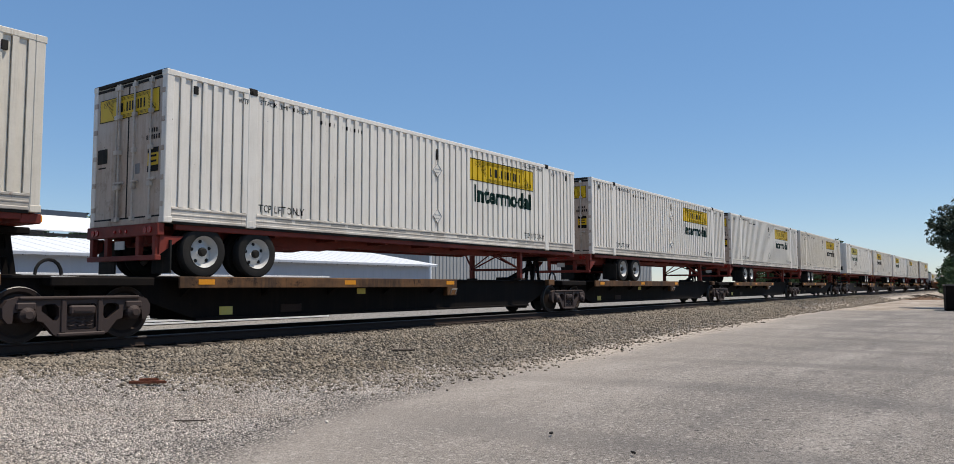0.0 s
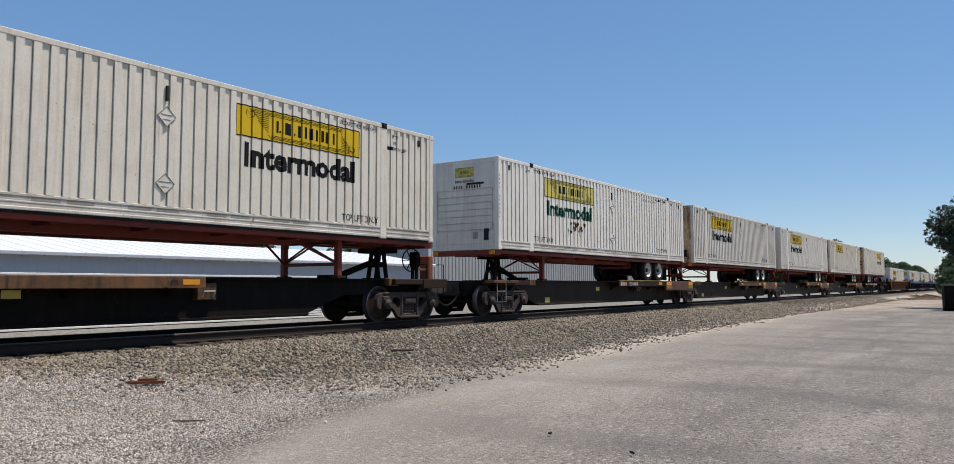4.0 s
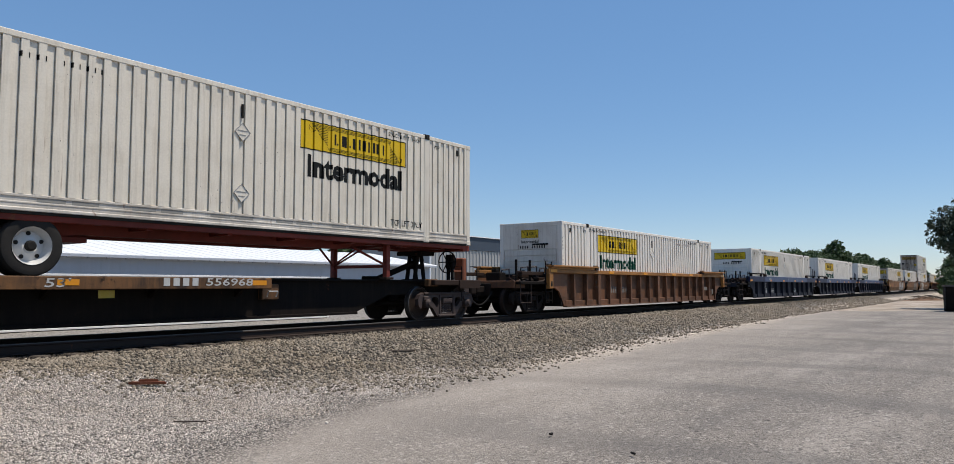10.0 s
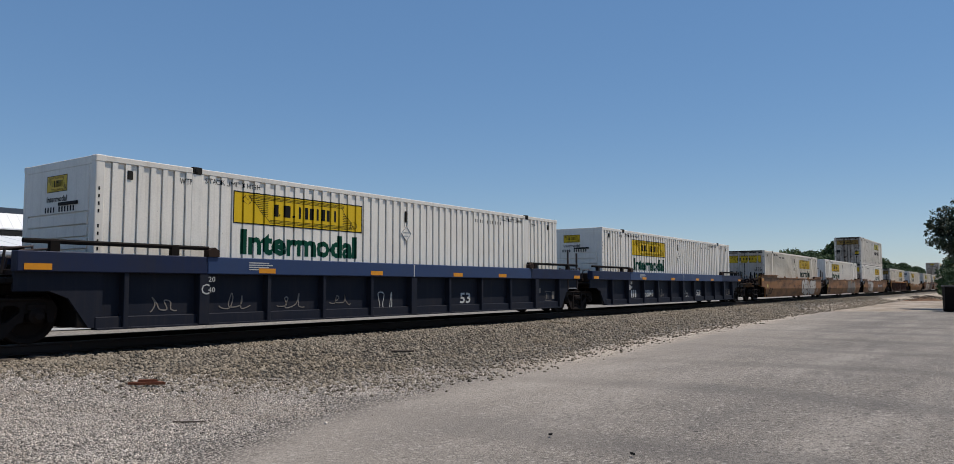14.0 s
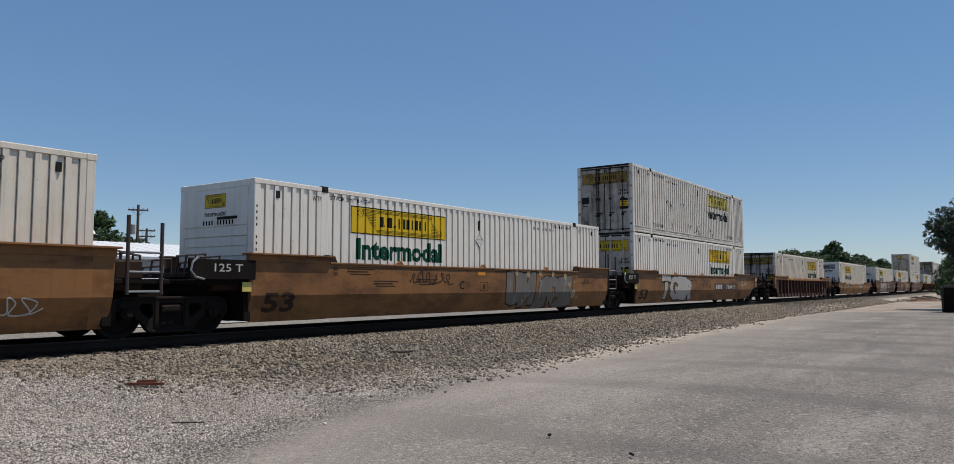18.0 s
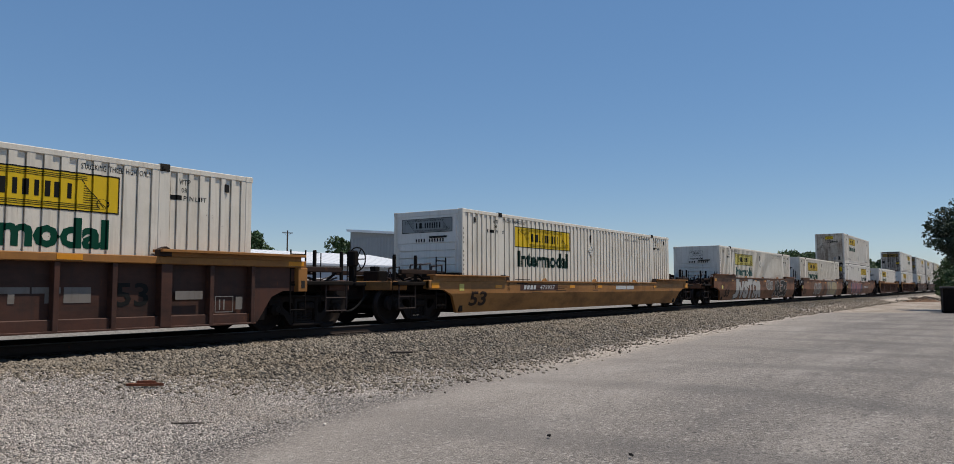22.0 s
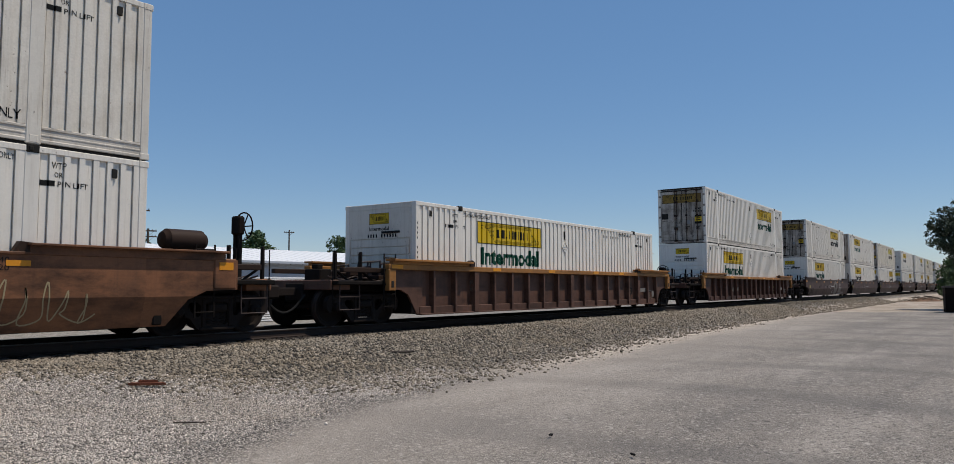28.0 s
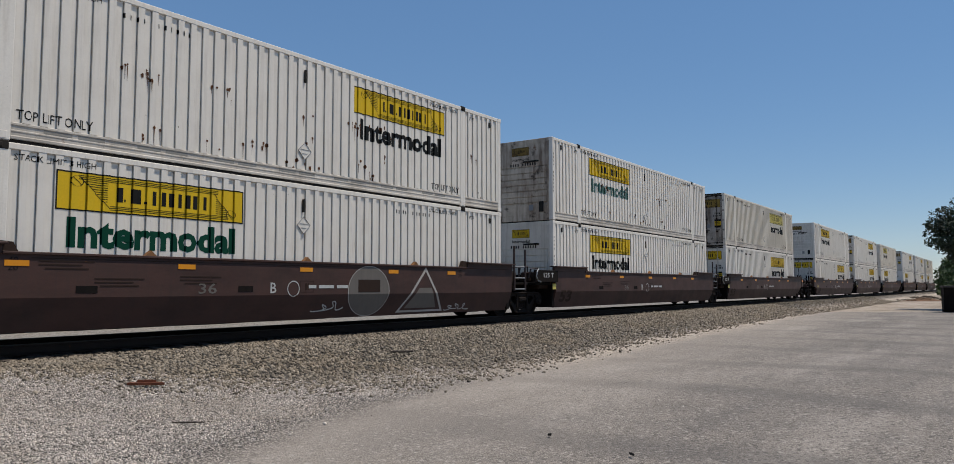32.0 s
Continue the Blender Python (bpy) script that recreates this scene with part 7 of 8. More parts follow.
def leaves_mesh(name, clumps, per, size, material, seed):
    """Small bent leaves round clump centres (x, y, z, radius)."""
    rng = np.random.default_rng(seed)
    cl = np.array(clumps)
    n = len(cl) * per
    c = np.repeat(cl, per, 0)
    d = rng.normal(size=(n, 3))
    d /= np.linalg.norm(d, axis=1)[:, None]
    p = c[:, :3] + d * (c[:, 3] * rng.uniform(0.35, 1.05, n) ** 0.6)[:, None] * np.array([1, 1, 0.75])
    u = rng.normal(size=(n, 3))
    u /= np.linalg.norm(u, axis=1)[:, None]
    w = np.cross(u, rng.normal(size=(n, 3)))
    w /= np.linalg.norm(w, axis=1)[:, None]
    s = size * rng.uniform(0.6, 1.4, n)[:, None]
    quad = np.stack([p - u * s, p + w * s * 0.45, p + u * s + np.cross(u, w) * s * 0.3, p - w * s * 0.45], 1)
    me = bpy.data.meshes.new(name)
    me.from_pydata(quad.reshape(-1, 3).tolist(), [], [(4 * i, 4 * i + 1, 4 * i + 2, 4 * i + 3) for i in range(n)])
    me.materials.append(material)
    return me


def tree(label, height, spread, trunk_h, seed, leaf, n_clump=60, per=60, size=0.16, lean=(0, 0)):
    rnd = random.Random(seed)
    t = thing("tree", label, "tree")
    s = Solid()
    top = Vector((lean[0] * height, lean[1] * height, height * 0.8))
    pts = [Vector((0, 0, 0))]
    for i in range(1, 6):
        q = i / 5
        pts.append(top * q + Vector((rnd.gauss(0, 0.12), rnd.gauss(0, 0.12), 0)) * q * spread * 0.3)
    r0 = 0.035 * height
    for i, (a, b) in enumerate(zip(pts, pts[1:])):
        s.tube(a, b, r0 * (1 - i / 6), 9, r0 * (1 - (i + 1) / 6))
    clumps = []
    for i in range(n_clump):
        q = rnd.uniform(trunk_h / height, 1.0)
        base = top * min(q * 0.9, 1)
        ang = rnd.uniform(0, 2 * math.pi)
        shape = math.sin(math.pi * min(1, max(0.08, (q - trunk_h / height) / (1 - trunk_h / height) * 0.85 + 0.12))) ** 0.7
        rr = spread * shape * rnd.uniform(0.35, 1.0)
        c = Vector((base.x + rr * math.cos(ang), base.y + rr * math.sin(ang), height * q * rnd.uniform(0.93, 1.02)))
        clumps.append((c.x, c.y, c.z, spread * rnd.uniform(0.16, 0.34)))
        if i % 3 == 0:
            m = base * 0.85
            mid = (m + c) / 2 + Vector((0, 0, 0.1 * spread))
            s.tube(m, mid, r0 * 0.28, 6, r0 * 0.16)
            s.tube(mid, c, r0 * 0.16, 5, r0 * 0.05)
    part("trunk", s, BARK, t)
    part("crown", leaves_mesh("crown", clumps, per, size, leaf, seed), leaf, t)
    return t


far_a = tree("broad green deciduous tree in full summer leaf", 9, 3.8, 0.8, 1, LEAF, 80, 60, 0.3)
far_b = tree("tall green deciduous tree in full leaf", 12, 3.4, 3.0, 2, LEAF, 60, 60, 0.32)
far_c = tree("pale green bushy tree in full leaf", 6.5, 3.6, 0.3, 3, LEAF2, 60, 55, 0.27)
used = set()


def plant(src, x, y, k=1.0, turn=0.0):
    m = pose(x, y, -0.05, 0, 0, turn)
    if src.name not in used:
        used.add(src.name)
        src.matrix_basis = m
        src.scale = (k, k, k)
        return src
    o = copy_thing(src, m)
    o.scale = (k, k, k)
    return o


rnd = random.Random(8)
for i in range(64):
    s = 166 + i * 3.1 + 0.02 * i * i + rnd.uniform(-1.2, 1.2)
    src = (far_a, far_c, far_a, far_a)[i % 4]
    plant(src, s, 37 + rnd.uniform(-2, 8), min(1, 0.8 + 0.012 * i) * rnd.uniform(0.92, 1.12) * (1.5 if src is far_c else 1.1), rnd.uniform(0, 360))
plant(far_b, 225, 38.7, 1.16, 40)
plant(far_b, 228, 40.0, 1.05, 140)
for x, y, k, src in ((64, 108, 0.95, far_a), (60, 118, 0.9, far_b), (55, 112, 0.9, far_a), (35, 118, 0.85, far_a), (44, 122, 0.8, far_b), (86, 110, 0.95, far_a), (108, 108, 0.85, far_c), (112, 109, 1.0, far_a), (70, 125, 0.8, far_c)):
    plant(src, x, y, k, rnd.uniform(0, 360))

for x, y, k, src in ((35.5, 76, 0.76, far_a), (41.0, 75, 0.78, far_b), (43.0, 78, 0.7, far_a), (79.5, 100, 1.14, far_a), (99.5, 100, 1.16, far_a)):
    plant(src, x, y, k, x * 5)
near_tree = tree("leafy tree leaning over the edge of the lot, leaves painted shade-dark", 7.1, 2.6, 3.5, 21, LEAF3, 120, 150, 0.11, (0.0, 0.03))
near_tree.matrix_basis = pose(60, 1.6, 0)
for x, y, k in ((150, 6.5, 0.62), (172, 8.8, 0.75), (200, 9.5, 0.85), (240, 12, 0.9), (140, 4.0, 0.55)):
    plant(far_a, x, y, k, x * 7)
for x, y, k in ((120, 5.6, 0.42), (104, 4.0, 0.36), (132, 7.4, 0.45)):
    plant(far_a, x, y, k, x * 11)
plant(far_c, 74, 2.4, 0.3, 40)
plant(far_c, 56.5, 2.3, 0.32, 200)
plant(far_c, 66, 3.4, 0.26, 90)
plant(far_c, 53.0, 1.4, 0.3, 300)


# ---- the train ----
def shift(t):
    """Metres that the train has gone at t seconds; about 15 metres a second."""
    u = t / 16 - 1
    return sum(c * (u ** k - (-1) ** k) for k, c in enumerate(RUN, 1))


MOVING = []


def load(ob, x, z=0.0):
    MOVING.append((ob, x, z))
    return ob


Z_TRAILER, Z_LOW, Z_HIGH = 2.10, 0.312, 3.232

clean = "clean white ribbed container with a yellow sign and a dark word"
dirty = "dirty cream-white ribbed container with grime and rust streaks"


def spine_unit(truck_x, box_x, lead, box, off=2.0, **car_args):
    load(spine_car("lead" if lead == "door" else "tail", **car_args), truck_x)
    sunk = 0.0 if lead == "door" else 0.07
    load(chassis("tail" if lead == "door" else "front", off, sunk), box_x, -sunk)
    load(box, box_x, Z_TRAILER - sunk)


spine_unit(-10.9, -10.3, "door", container("cream white ribbed container, doors first, on a red chassis", "door", CREAM, DOOR, word=DEEPGREEN))
spine_unit(6.7, 8.03, "door", container("white ribbed container with rusty door hardware on a red chassis", "door", WHITE, DOOR, word=DEEPGREEN), off=0.0)
spine_unit(24.1, 25.58, "door", container("white ribbed container with yellow door banner on a red chassis", "door", WHITE, DOOR, word=DEEPGREEN))
spine_unit(41.6, 42.93, "door", container("white ribbed container with stained doors on a red chassis", "door", WHITE, DOOR, word=DEEPGREEN))
spine_unit(58.9, 60.21, "door", container("cream ribbed container with dark word on a red chassis", "door", CREAM, word=INK, pins=True), last=True)
spine_unit(80.4, 79.6, "nose", container("white ribbed container with faded yellow sign and rust chips", "nose", WHITE, WORN, FADED, GREEN, rust_row=True), first=True, number="550968")
spine_unit(96.94, 97.21, "nose", container("worn white ribbed container with a rust-stained nose", "nose", WORN, GRIMY, YELLOW, INK))
spine_unit(114.7, 114.93, "nose", container("white ribbed container with a green-black word and beige nose", "nose", WHITE, CREAM, YELLOW, DEEPGREEN))
spine_unit(132.5, 132.54, "nose", container("white ribbed container with a yellow sign and no word", "nose", CREAM, GRIMY, YELLOW, None, "big", pins=True))
spine_unit(150.3, 151.72, "door", container("cream ribbed container with dark word, doors first", "door", CREAM, GRIMY, word=INK), last=True, number="556968")

# W1: single ribbed car
load(ribbed_well(OCHRE, CHORD, 0.97, "ochre-brown ribbed well car with an orange-brown top chord", number="658834"), 173.37)
load(container(clean, "nose", WHITE, WORN, YELLOW, GREEN, lower=True), 173.37, Z_LOW)
# W2 to W4: blue articulated car
for x, st, sp, num, let, big in ((197.1, True, False, "888849", "A", "big"), (216.64, False, False, "", "C", "small"), (236.35, False, True, "888849", "B", "small")):
    u = load(ribbed_well(NAVY, BLUE, 1.55, "dark blue ribbed well car with a bright blue top chord", 0.33, st, sp, num, False, let), x)
    if let != "A":
        for q, w, tone in ((0.95, 0.65, DIMPALE), (2.5, 0.75, DIMPALE), (3.9, 0.9, DIMPALE), (5.4, 0.8, DIMPALE), (6.8, 1.1, PALE)) if let == "C" else ((5.3, 0.9, DIMPALE), (8.5, 0.9, PALE), (10.6, 0.6, PALE)):
            scribble(u, q, 0.48 if tone is DIMPALE else 0.34, w, 0.36 if tone is DIMPALE else 0.5, tone, int(q * 10), -1.347)
    load(container(clean, "nose", WHITE, WHITE, YELLOW, GREEN, big, lower=True), x, Z_LOW)
# W5 to W7: smooth brown articulated car
u = load(smooth_well(TAN, "orange-brown smooth-sided well car with silver graffiti", True, False, "", "B", lamps=(10.9,)), 260.07)
wild(u, "OEASE", 9.4, 0.30, 4.6, 1.1, SILVER, DARKBROWN, 31, INK, 0.09, 0)
scribble(u, 14.45, 0.5, 1.0, 0.32, PALE, 32)
scribble(u, 7.15, 0.7, 0.42, 0.3, DARKBROWN, 39)
part("data_text", side_marks(*lettering("LD LMT 118,200 PER UNIT", 0.08, 1.5), 7.8, 0.9), DARKBROWN, u)
part("data_text", side_marks(*lettering("766419  B", 0.08, 0.72), 7.9, 1.36), DARKBROWN, u)
load(container("cream-white ribbed container, doors first, sunk in a well car", "door", CREAM, DOOR, YELLOW, DEEPGREEN, lower=True), 260.07, Z_LOW)
u = load(smooth_well(TAN, "orange-brown smooth-sided well car with silver and dotted graffiti", False, False, "", "C", lamps=(7.8,)), 279.57)
wild(u, "UNRQE", 9.3, 0.27, 4.1, 1.1, GREYSPRAY, DARKBROWN, 233, SILVER, 0.13)
dots(u, ((9.9, 1.36, 0.09), (10.6, 1.33, 0.1), (11.35, 1.38, 0.1), (12.2, 1.35, 0.09), (13.05, 1.28, 0.1), (13.35, 1.0, 0.09), (13.66, 0.68, 0.15), (13.7, 1.1, 0.04), (13.95, 0.55, 0.06)), CREAMSPRAY)
scribble(u, 4.6, 1.0, 2.1, 0.35, DARKBROWN, 34)
scribble(u, 14.2, 1.0, 0.9, 0.3, DARKBROWN, 54)
load(container(clean, "nose", WHITE, WHITE, YELLOW, GREEN, lower=True), 279.57, Z_LOW)
u = load(smooth_well(TAN, "orange-brown smooth-sided well car with angular silver graffiti", False, True, "766419", "A", letter_x=9.0, lamps=(4.6,)), 299.02)
wild(u, "TGIR", 2.5, 0.30, 4.0, 1.08, SILVER, INK, 35, None, 0.06, 0)
scribble(u, 6.2, 1.2, 2.2, 0.22, INK, 36)
scribble(u, 14.6, 0.95, 1.3, 0.5, PALE, 37)
load(container("white ribbed container with dark stained doors, under another", "door", WHITE, DOOR, YELLOW, GREEN, lower=True, placards=()), 299.02, Z_LOW)
load(container("grimy white ribbed container with black stained doors, stacked on top", "door", WORN, SOOTED, FADED, INK, holes=True, placards=(0.72,), end_sign=DIRTYSIGN), 299.02, Z_HIGH)
# W8: single ribbed
load(ribbed_well(UMBER, CHORD, 0.97, "grey-brown ribbed well car with a tan top chord", number="657338", marks=True), 322.63)
load(container("cream ribbed container with a yellow sign and green word", "door", CREAM, SOOTED, YELLOW, GREEN, pins=True, lower=True, end_sign=DIRTYSIGN), 322.63, Z_LOW)
# W9: single smooth
u = load(smooth_well(AMBER, "low amber-orange smooth-sided single well car", True, True, "475927", low=0.35, front_wheel=1.67), 346.17)
part("owner_blocks", side_marks(*bars([(0, 0.95, 0, 0.14), (1.0, 1.7, 0, 0.14)]), 9.9, 0.85), PALE, u)
load(container("cream-white ribbed container with a grey banner on its nose", "nose", CREAM, WHITE, YELLOW, DEEPGREEN, "big", pins=True, lower=True, end_sign=GREYSIGN), 346.17, Z_LOW)
# Wa to Wc: smooth brown articulated, graffiti
u = load(smooth_well(RUSSET, "brown smooth-sided well car under wide silver block graffiti", True, False), 369.9)
wild(u, "JVSTQR", 1.8, 0.28, 5.6, 1.08, SILVER, INK, 44, None, 0.07)
wild(u, "GBS", 8.76, 0.80, 1.5, 0.55, GREYSPRAY, SILVER, 42)
wild(u, "ARES", 10.6, 0.36, 3.5, 0.98, INK, SILVER, 43)
load(container("cream ribbed container with pale yellow sign and faded word", "nose", CREAM, WORN, FADED, DULLGREEN, lower=True, pins=True, end_sign=WORN), 369.9, Z_LOW)
u = load(smooth_well(RUSSET, "russet-brown smooth-sided well car with cream and blue graffiti", False, False), 389.33)
wild(u, "QNG", 3.9, 0.42, 2.6, 0.85, GREYSPRAY, PALE, 45)
part("spray_ground", side_marks(*bars([(0, 4.3, 0, 1.17)]), 9.2, 0.25, 0.003), GREYSPRAY, u, "dark sprayed ground")
wild(u, "TABEF", 9.4, 0.29, 3.85, 1.06, CREAMSPRAY, DIMPALE, 46, None, 0.08)
load(container(clean, "nose", CREAM, WORN, YELLOW, GREEN, lower=True, pins=True), 389.33, Z_LOW)
u = load(smooth_well(RUSSET, "russet-brown smooth-sided well car with pink and blue graffiti", False, True, "765629", "B", tank=True, letter_x=9.15), 408.7)
bubbles(u, 1.7, 0.42, 6.9, 0.85, 3, BLUESPRAY, BLUESPRAY, 46)
wild(u, "UVKAG", 2.4, 0.29, 5.3, 1.08, PINK, SILVER, 47, None, 0.1)
scribble(u, 1.9, 0.72, 0.5, 0.2, PALE, 48)
scribble(u, 7.8, 1.05, 0.6, 0.22, PALE, 50)
scribble(u, 13.1, 0.3, 2.2, 0.8, CREAMSPRAY, 49)
load(container("white ribbed container with a banner on its doors, under another", "door", WHITE, SOOTED, YELLOW, DEEPGREEN, pins=True, lower=True, placards=()), 408.7, Z_LOW)
load(container("worn white ribbed container with a rust-streaked nose, on top", "nose", WORN, DUSTY, YELLOW, GREEN, pins=True, placards=(0.72,)), 408.7, Z_HIGH)
# Wd, We: single ribbed
load(ribbed_well(RUSTBROWN, CHORD, 0.97, "rust-red ribbed well car with an orange-brown rail", number=""), 432.46)
load(container(clean, "nose", WHITE, WORN, YELLOW, GREEN, pins=True, lower=True), 432.46, Z_LOW)
load(ribbed_well(UMBER, CHORD, 0.97, "dark brown ribbed well car with a number panel", number="656471", marks=True, front_wheel=1.66), 455.91)
part("mark_panel", flat_marks(*bars([(0, 0.68, 0, 0.62)]), 13.1, 0.42, -1.343), FADED, MOVING[-1][0], "yellow patch under the number 53")
load(container(clean, "nose", WHITE, WHITE, YELLOW, GREEN, lower=True), 455.91, Z_LOW)
load(container("white ribbed container with black-stained doors, stacked on top", "door", WHITE, SOOTED, YELLOW, GREEN, pins=True, rust_row=False, placards=(0.72,), end_sign=DIRTYSIGN), 455.91, Z_HIGH)
# Wf onward: maroon articulated cars, all double-stacked
tail = ((479.71, "nose", "door", True, False), (499.13, "nose", "nose", False, False), (518.62, "door", "door", False, True),
        (542.4, "door", "nose", True, False), (561.9, "door", "door", False, False), (581.4, "nose", "nose", False, True),
        (605.1, "nose", "door", True, False), (624.6, "door", "door", False, False), (644.1, "nose", "nose", False, True))
for i, (x, low, top, st, sp) in enumerate(tail):
    u = load(smooth_well(MAROON, "dark maroon smooth-sided well car", st, sp, lamps=(2.0, 4.96, 7.9, 10.76, 13.16)), x)
    part("unit_number", side_marks(*lettering("36", 0.2, 0.4, 0.01), 5.4, 0.8), GREYSPRAY, u)
    part("end_letter", side_marks(*lettering("B", 0.22, 0.0, 0.01), 7.1, 0.8), PALE, u)
    part("round_stencil", side_marks(*ring_marks(0.17, 0.15), 7.72, 0.89), PALE, u)
    for q in (3.1, 6.3):
        part("drain_slot", side_marks(*bars([(0, 0.36, 0, 0.12)]), q, 0.83), BLACK, u)
    part("data_text", side_marks(*bars([(0, 0.22, 0, 0.07), (0.3, 0.75, 0, 0.07), (0.85, 1.2, 0, 0.07)]), 8.15, 0.9), PALE, u)
    if i == 0:
        part("spray_oval", side_marks([(0.7 * math.cos(math.pi * j / 16), 0.58 * math.sin(math.pi * j / 16)) for j in range(32)], [tuple(range(32))], 10.07, 0.83, 0.006), GREYSPRAY, u, "sprayed grey oval")
        part("spray_line", side_marks(*ring_marks(0.72, 0.70, 0.6), 10.07, 0.83, 0.008), SILVER, u)
        part("spray_bar", side_marks(*bars([(-0.38, 0.38, 0.0, 0.3)]), 10.07, 0.8, 0.009), DARKBROWN, u)
        tri = [(0, 0), (1.92, 0), (1.06, 1.16)]
        part("spray_line", side_marks(tri + [(0.12, 0.05), (1.8, 0.05), (1.06, 1.05)], [(0, 1, 4, 3), (1, 2, 5, 4), (2, 0, 3, 5)], 11.16, 0.28, 0.006), SILVER, u, "sprayed pale triangle")
        part("spray_fill", side_marks([(0.3, 0.1), (1.6, 0.1), (1.3, 0.62), (0.8, 0.62)], [(0, 1, 2, 3)], 11.16, 0.28, 0.005), GREYSPRAY, u)
        scribble(u, 8.3, 0.36, 1.05, 0.3, PALE, 62)
        scribble(u, 13.1, 0.3, 1.2, 0.2, PALE, 63)
    load(container(clean, low, WHITE, WHITE if i % 2 == 0 else WORN, YELLOW, GREEN if i == 0 else INK, lower=True), x, Z_LOW)
    load(container(dirty if i else "white ribbed container with grimy doors and dark chips, on top", top, (WHITE, WHITE, CREAM)[i % 3], DUSTY if i == 1 else SOOTED if i < 3 else WORN, (YELLOW, YELLOW, FADED)[i % 3], INK if i != 1 else DULLGREEN, holes=i < 2, placards=(0.72,), end_sign=DIRTYSIGN), x, Z_HIGH)


# ---- litter on the ground ----
def litter():
    for (x, y, ln, w, a, mat, label) in ((5.93, 9.66, 0.5, 0.085, -48, BRAKERED, "splintered rust-brown scrap of timber on gravel"), (5.15, 7.54, 0.36, 0.022, -52, TIE, "thin dry stick on gravel"), (11.75, 10.15, 0.55, 0.055, -50, TIE, "dark weathered stick on ballast"),
                                     (6.92, 3.94, 0.07, 0.03, 20, SEAM, "dark dead leaf on asphalt"), (6.52, 2.86, 0.07, 0.03, 60, SEAM, "dark dead leaf on asphalt"), (20.82, 7.96, 0.06, 0.03, 10, SEAM, "dark dead leaf on asphalt")):
        def stick():
            s = Solid()
            if mat is BRAKERED:
                return s.prism([(-0.24, -0.02), (-0.08, -0.055), (0.06, -0.03), (0.26, -0.045), (0.17, 0.01), (0.22, 0.03), (0.02, 0.05), (-0.12, 0.025), (-0.2, 0.04)], -0.012, 0.022, "z").prism([(-0.1, -0.02), (0.14, 0.0), (0.05, 0.03), (-0.12, 0.02)], 0.02, 0.055, "z").mesh("litter", mat)
            r2 = random.Random(int(x * 100))
            pts = [Vector((ln * (i / 4 - 0.5), r2.gauss(0, w * 0.25), r2.uniform(0, w * 0.3))) for i in range(5)]
            for p, q in zip(pts, pts[1:]):
                s.tube(p, q, w * r2.uniform(0.3, 0.5), 6, w * r2.uniform(0.25, 0.5))
            return s.mesh("litter", mat)
        ob = tagged(new("stick" if mat is not SEAM else "leaf", stick()), label, "stick" if mat is not SEAM else "leaf")
        ob.matrix_basis = pose(x, y, ground_z(x, y) + w * 0.3 + 0.02, 0, 0, a)


litter()


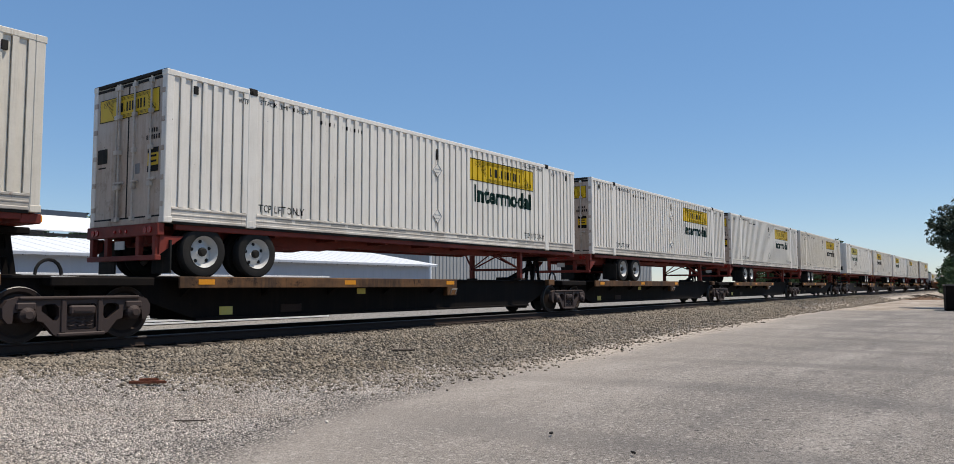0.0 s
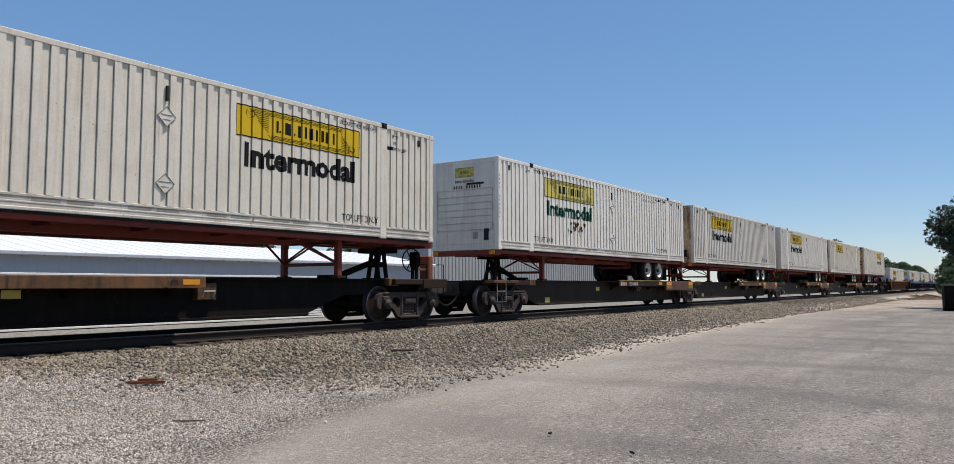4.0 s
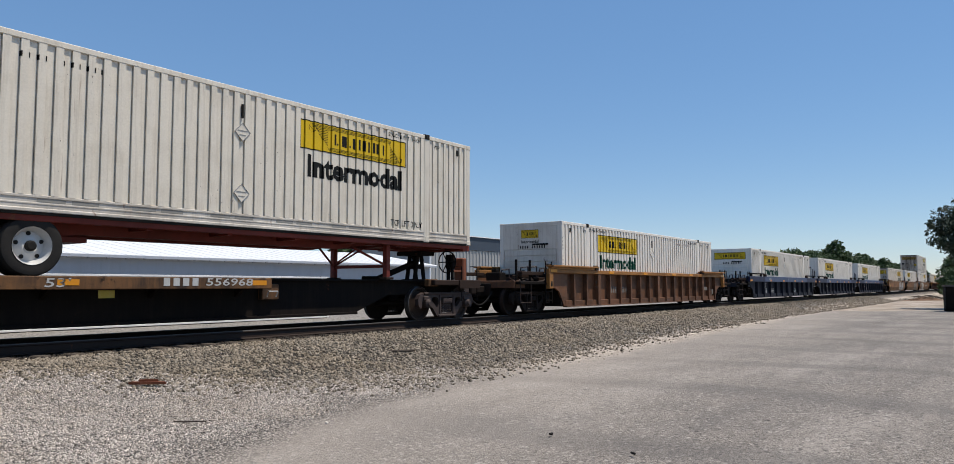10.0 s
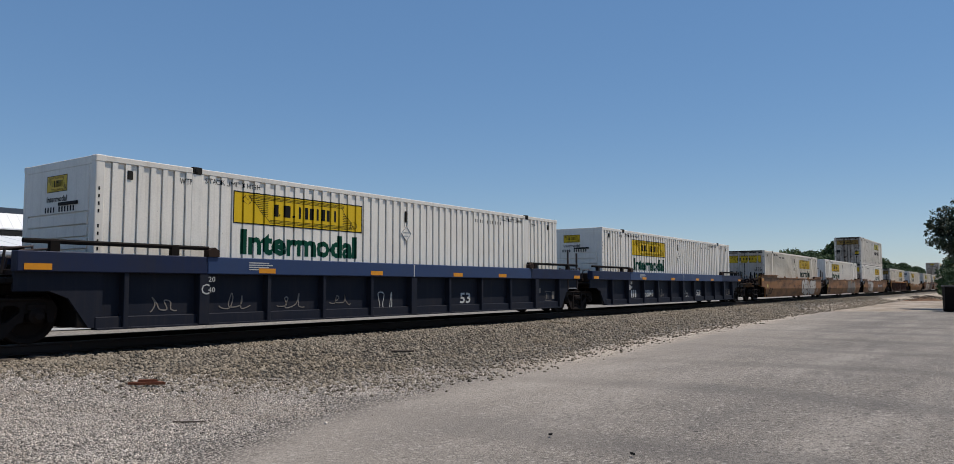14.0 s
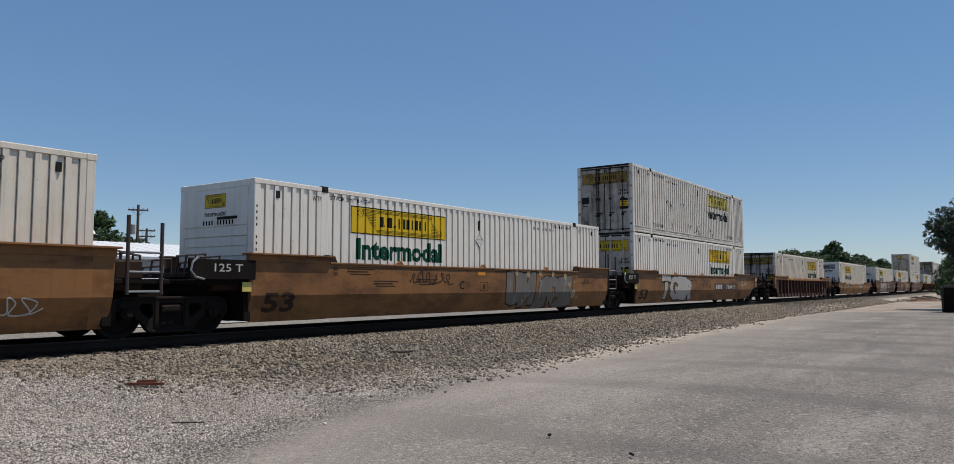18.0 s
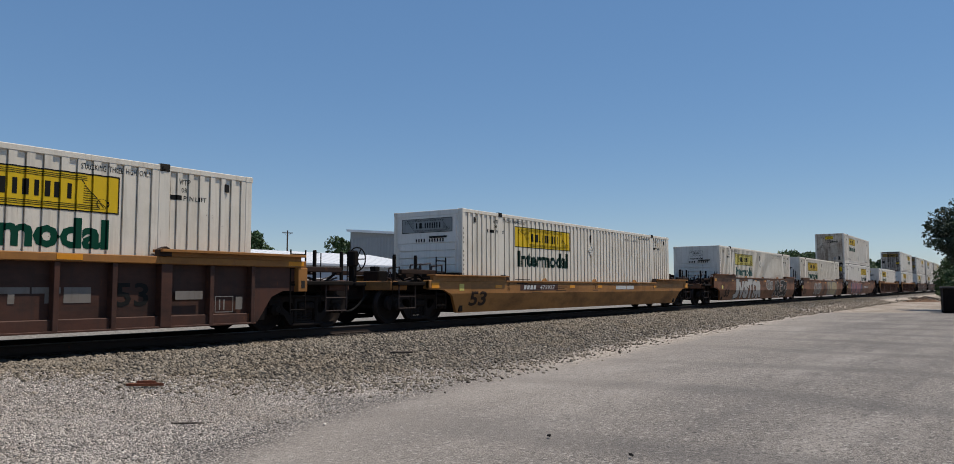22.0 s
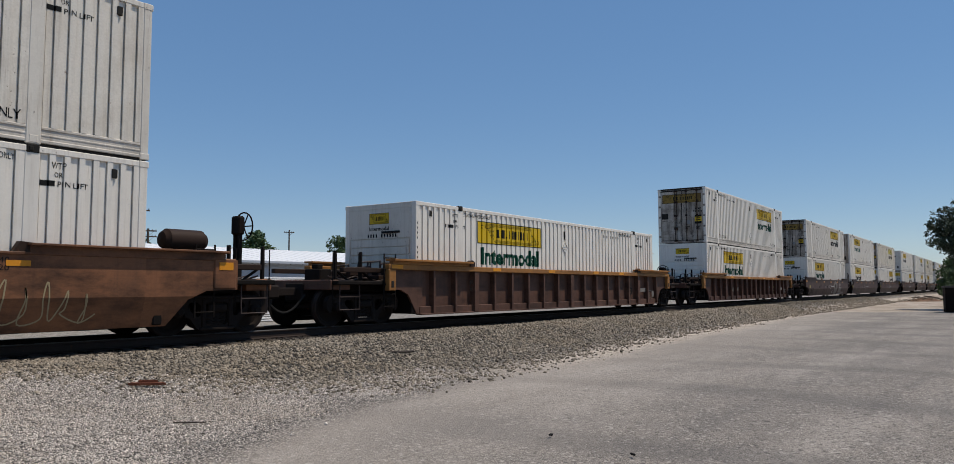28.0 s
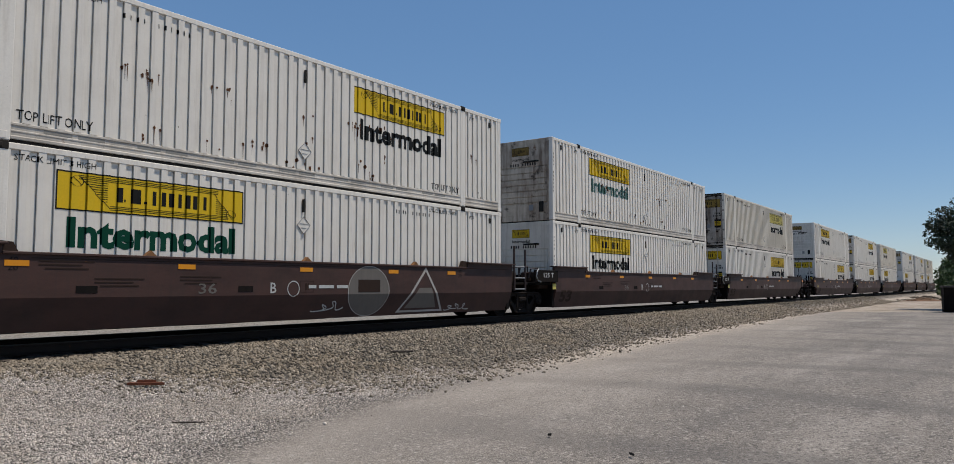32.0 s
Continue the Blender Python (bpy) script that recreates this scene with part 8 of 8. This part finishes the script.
def skip_bin():
    """A dark steel bin at the far edge of the lot, half behind the bush."""
    b = thing("steel_bin", "dark steel waste bin at the edge of the lot", "bin")
    part("body", Solid().prism([(-0.7, 0.12), (0.7, 0.12), (0.9, 1.5), (-0.9, 1.5)], -1.0, 1.0), BLACK, b)
    part("rim", Solid().box(-0.96, 0.96, -1.05, 1.05, 1.47, 1.58, 0.02), SHADEWOOD, b)
    for x in (-0.5, 0.5):
        part("skid", kept(("skid", x), lambda: Solid().box(x - 0.06, x + 0.06, -1.0, 1.0, 0, 0.13).mesh("skid", BLACK)), BLACK, b)
    b.matrix_basis = pose(53.4, 2.25, 0, 0, 0, 8)


skip_bin()


def brush_pile():
    """A low heap of brown soil with cut branches thrown on it, at the far end of the lot."""
    h = thing("brush_pile", "low heap of brown soil and cut branches by the lot", "brush pile")
    r = random.Random(17)
    n, m = 28, 9
    pts = [(0, 0, 0.42)]
    for j in range(1, m):
        for i in range(n):
            q, k = 2 * math.pi * i / n, j / (m - 1)
            pts.append((3.0 * k * math.cos(q), 1.5 * k * math.sin(q), 0.42 * (1 - smooth(k)) + 0.09 * noise.noise((3 * k * math.cos(q), 3 * k * math.sin(q), 1)) - 0.06 * k))
    faces = [(0, 1 + i, 1 + (i + 1) % n) for i in range(n)]
    for j in range(m - 2):
        for i in range(n):
            a, b = 1 + j * n + i, 1 + j * n + (i + 1) % n
            faces.append((a, a + n, b + n, b))
    part("soil", Solid().put(pts, faces), SOIL, h, "loose brown soil", smooth=True)
    for i in range(46):
        x, y, a = r.gauss(0, 1.4), r.gauss(0, 0.6), r.uniform(0, math.pi)
        ln = r.uniform(0.6, 1.9)
        z = 0.42 * max(0, 1 - smooth(math.hypot(x / 3, y / 1.5)))
        d = Vector((math.cos(a), math.sin(a) * 0.5, r.uniform(-0.1, 0.3))) * ln * 0.5
        c = Vector((x, y, z + 0.1))
        bend = Vector((0, 0, r.uniform(0.0, 0.12)))
        part("branch", Solid().tube(c - d, c + bend, 0.035, 5, 0.03).tube(c + bend, c + d, 0.03, 5, 0.012), BARK, h)
    h.matrix_basis = pose(91, 7.2, 0, 0, 0, -40)


SOIL = paint("brown_soil", (0.20, 0.12, 0.075), 0.95, 0.5, (0.09, 0.055, 0.035), 0.0, bump=0.6)
brush_pile()


def motions():
    times = [2.0 * i for i in range(17)]
    go = [shift(t) for t in times]
    for ob, x, z in MOVING:
        walk(ob, [(t, pose(x + d, TRACK_Y, RAIL + z)) for t, d in zip(times, go)])


motions()
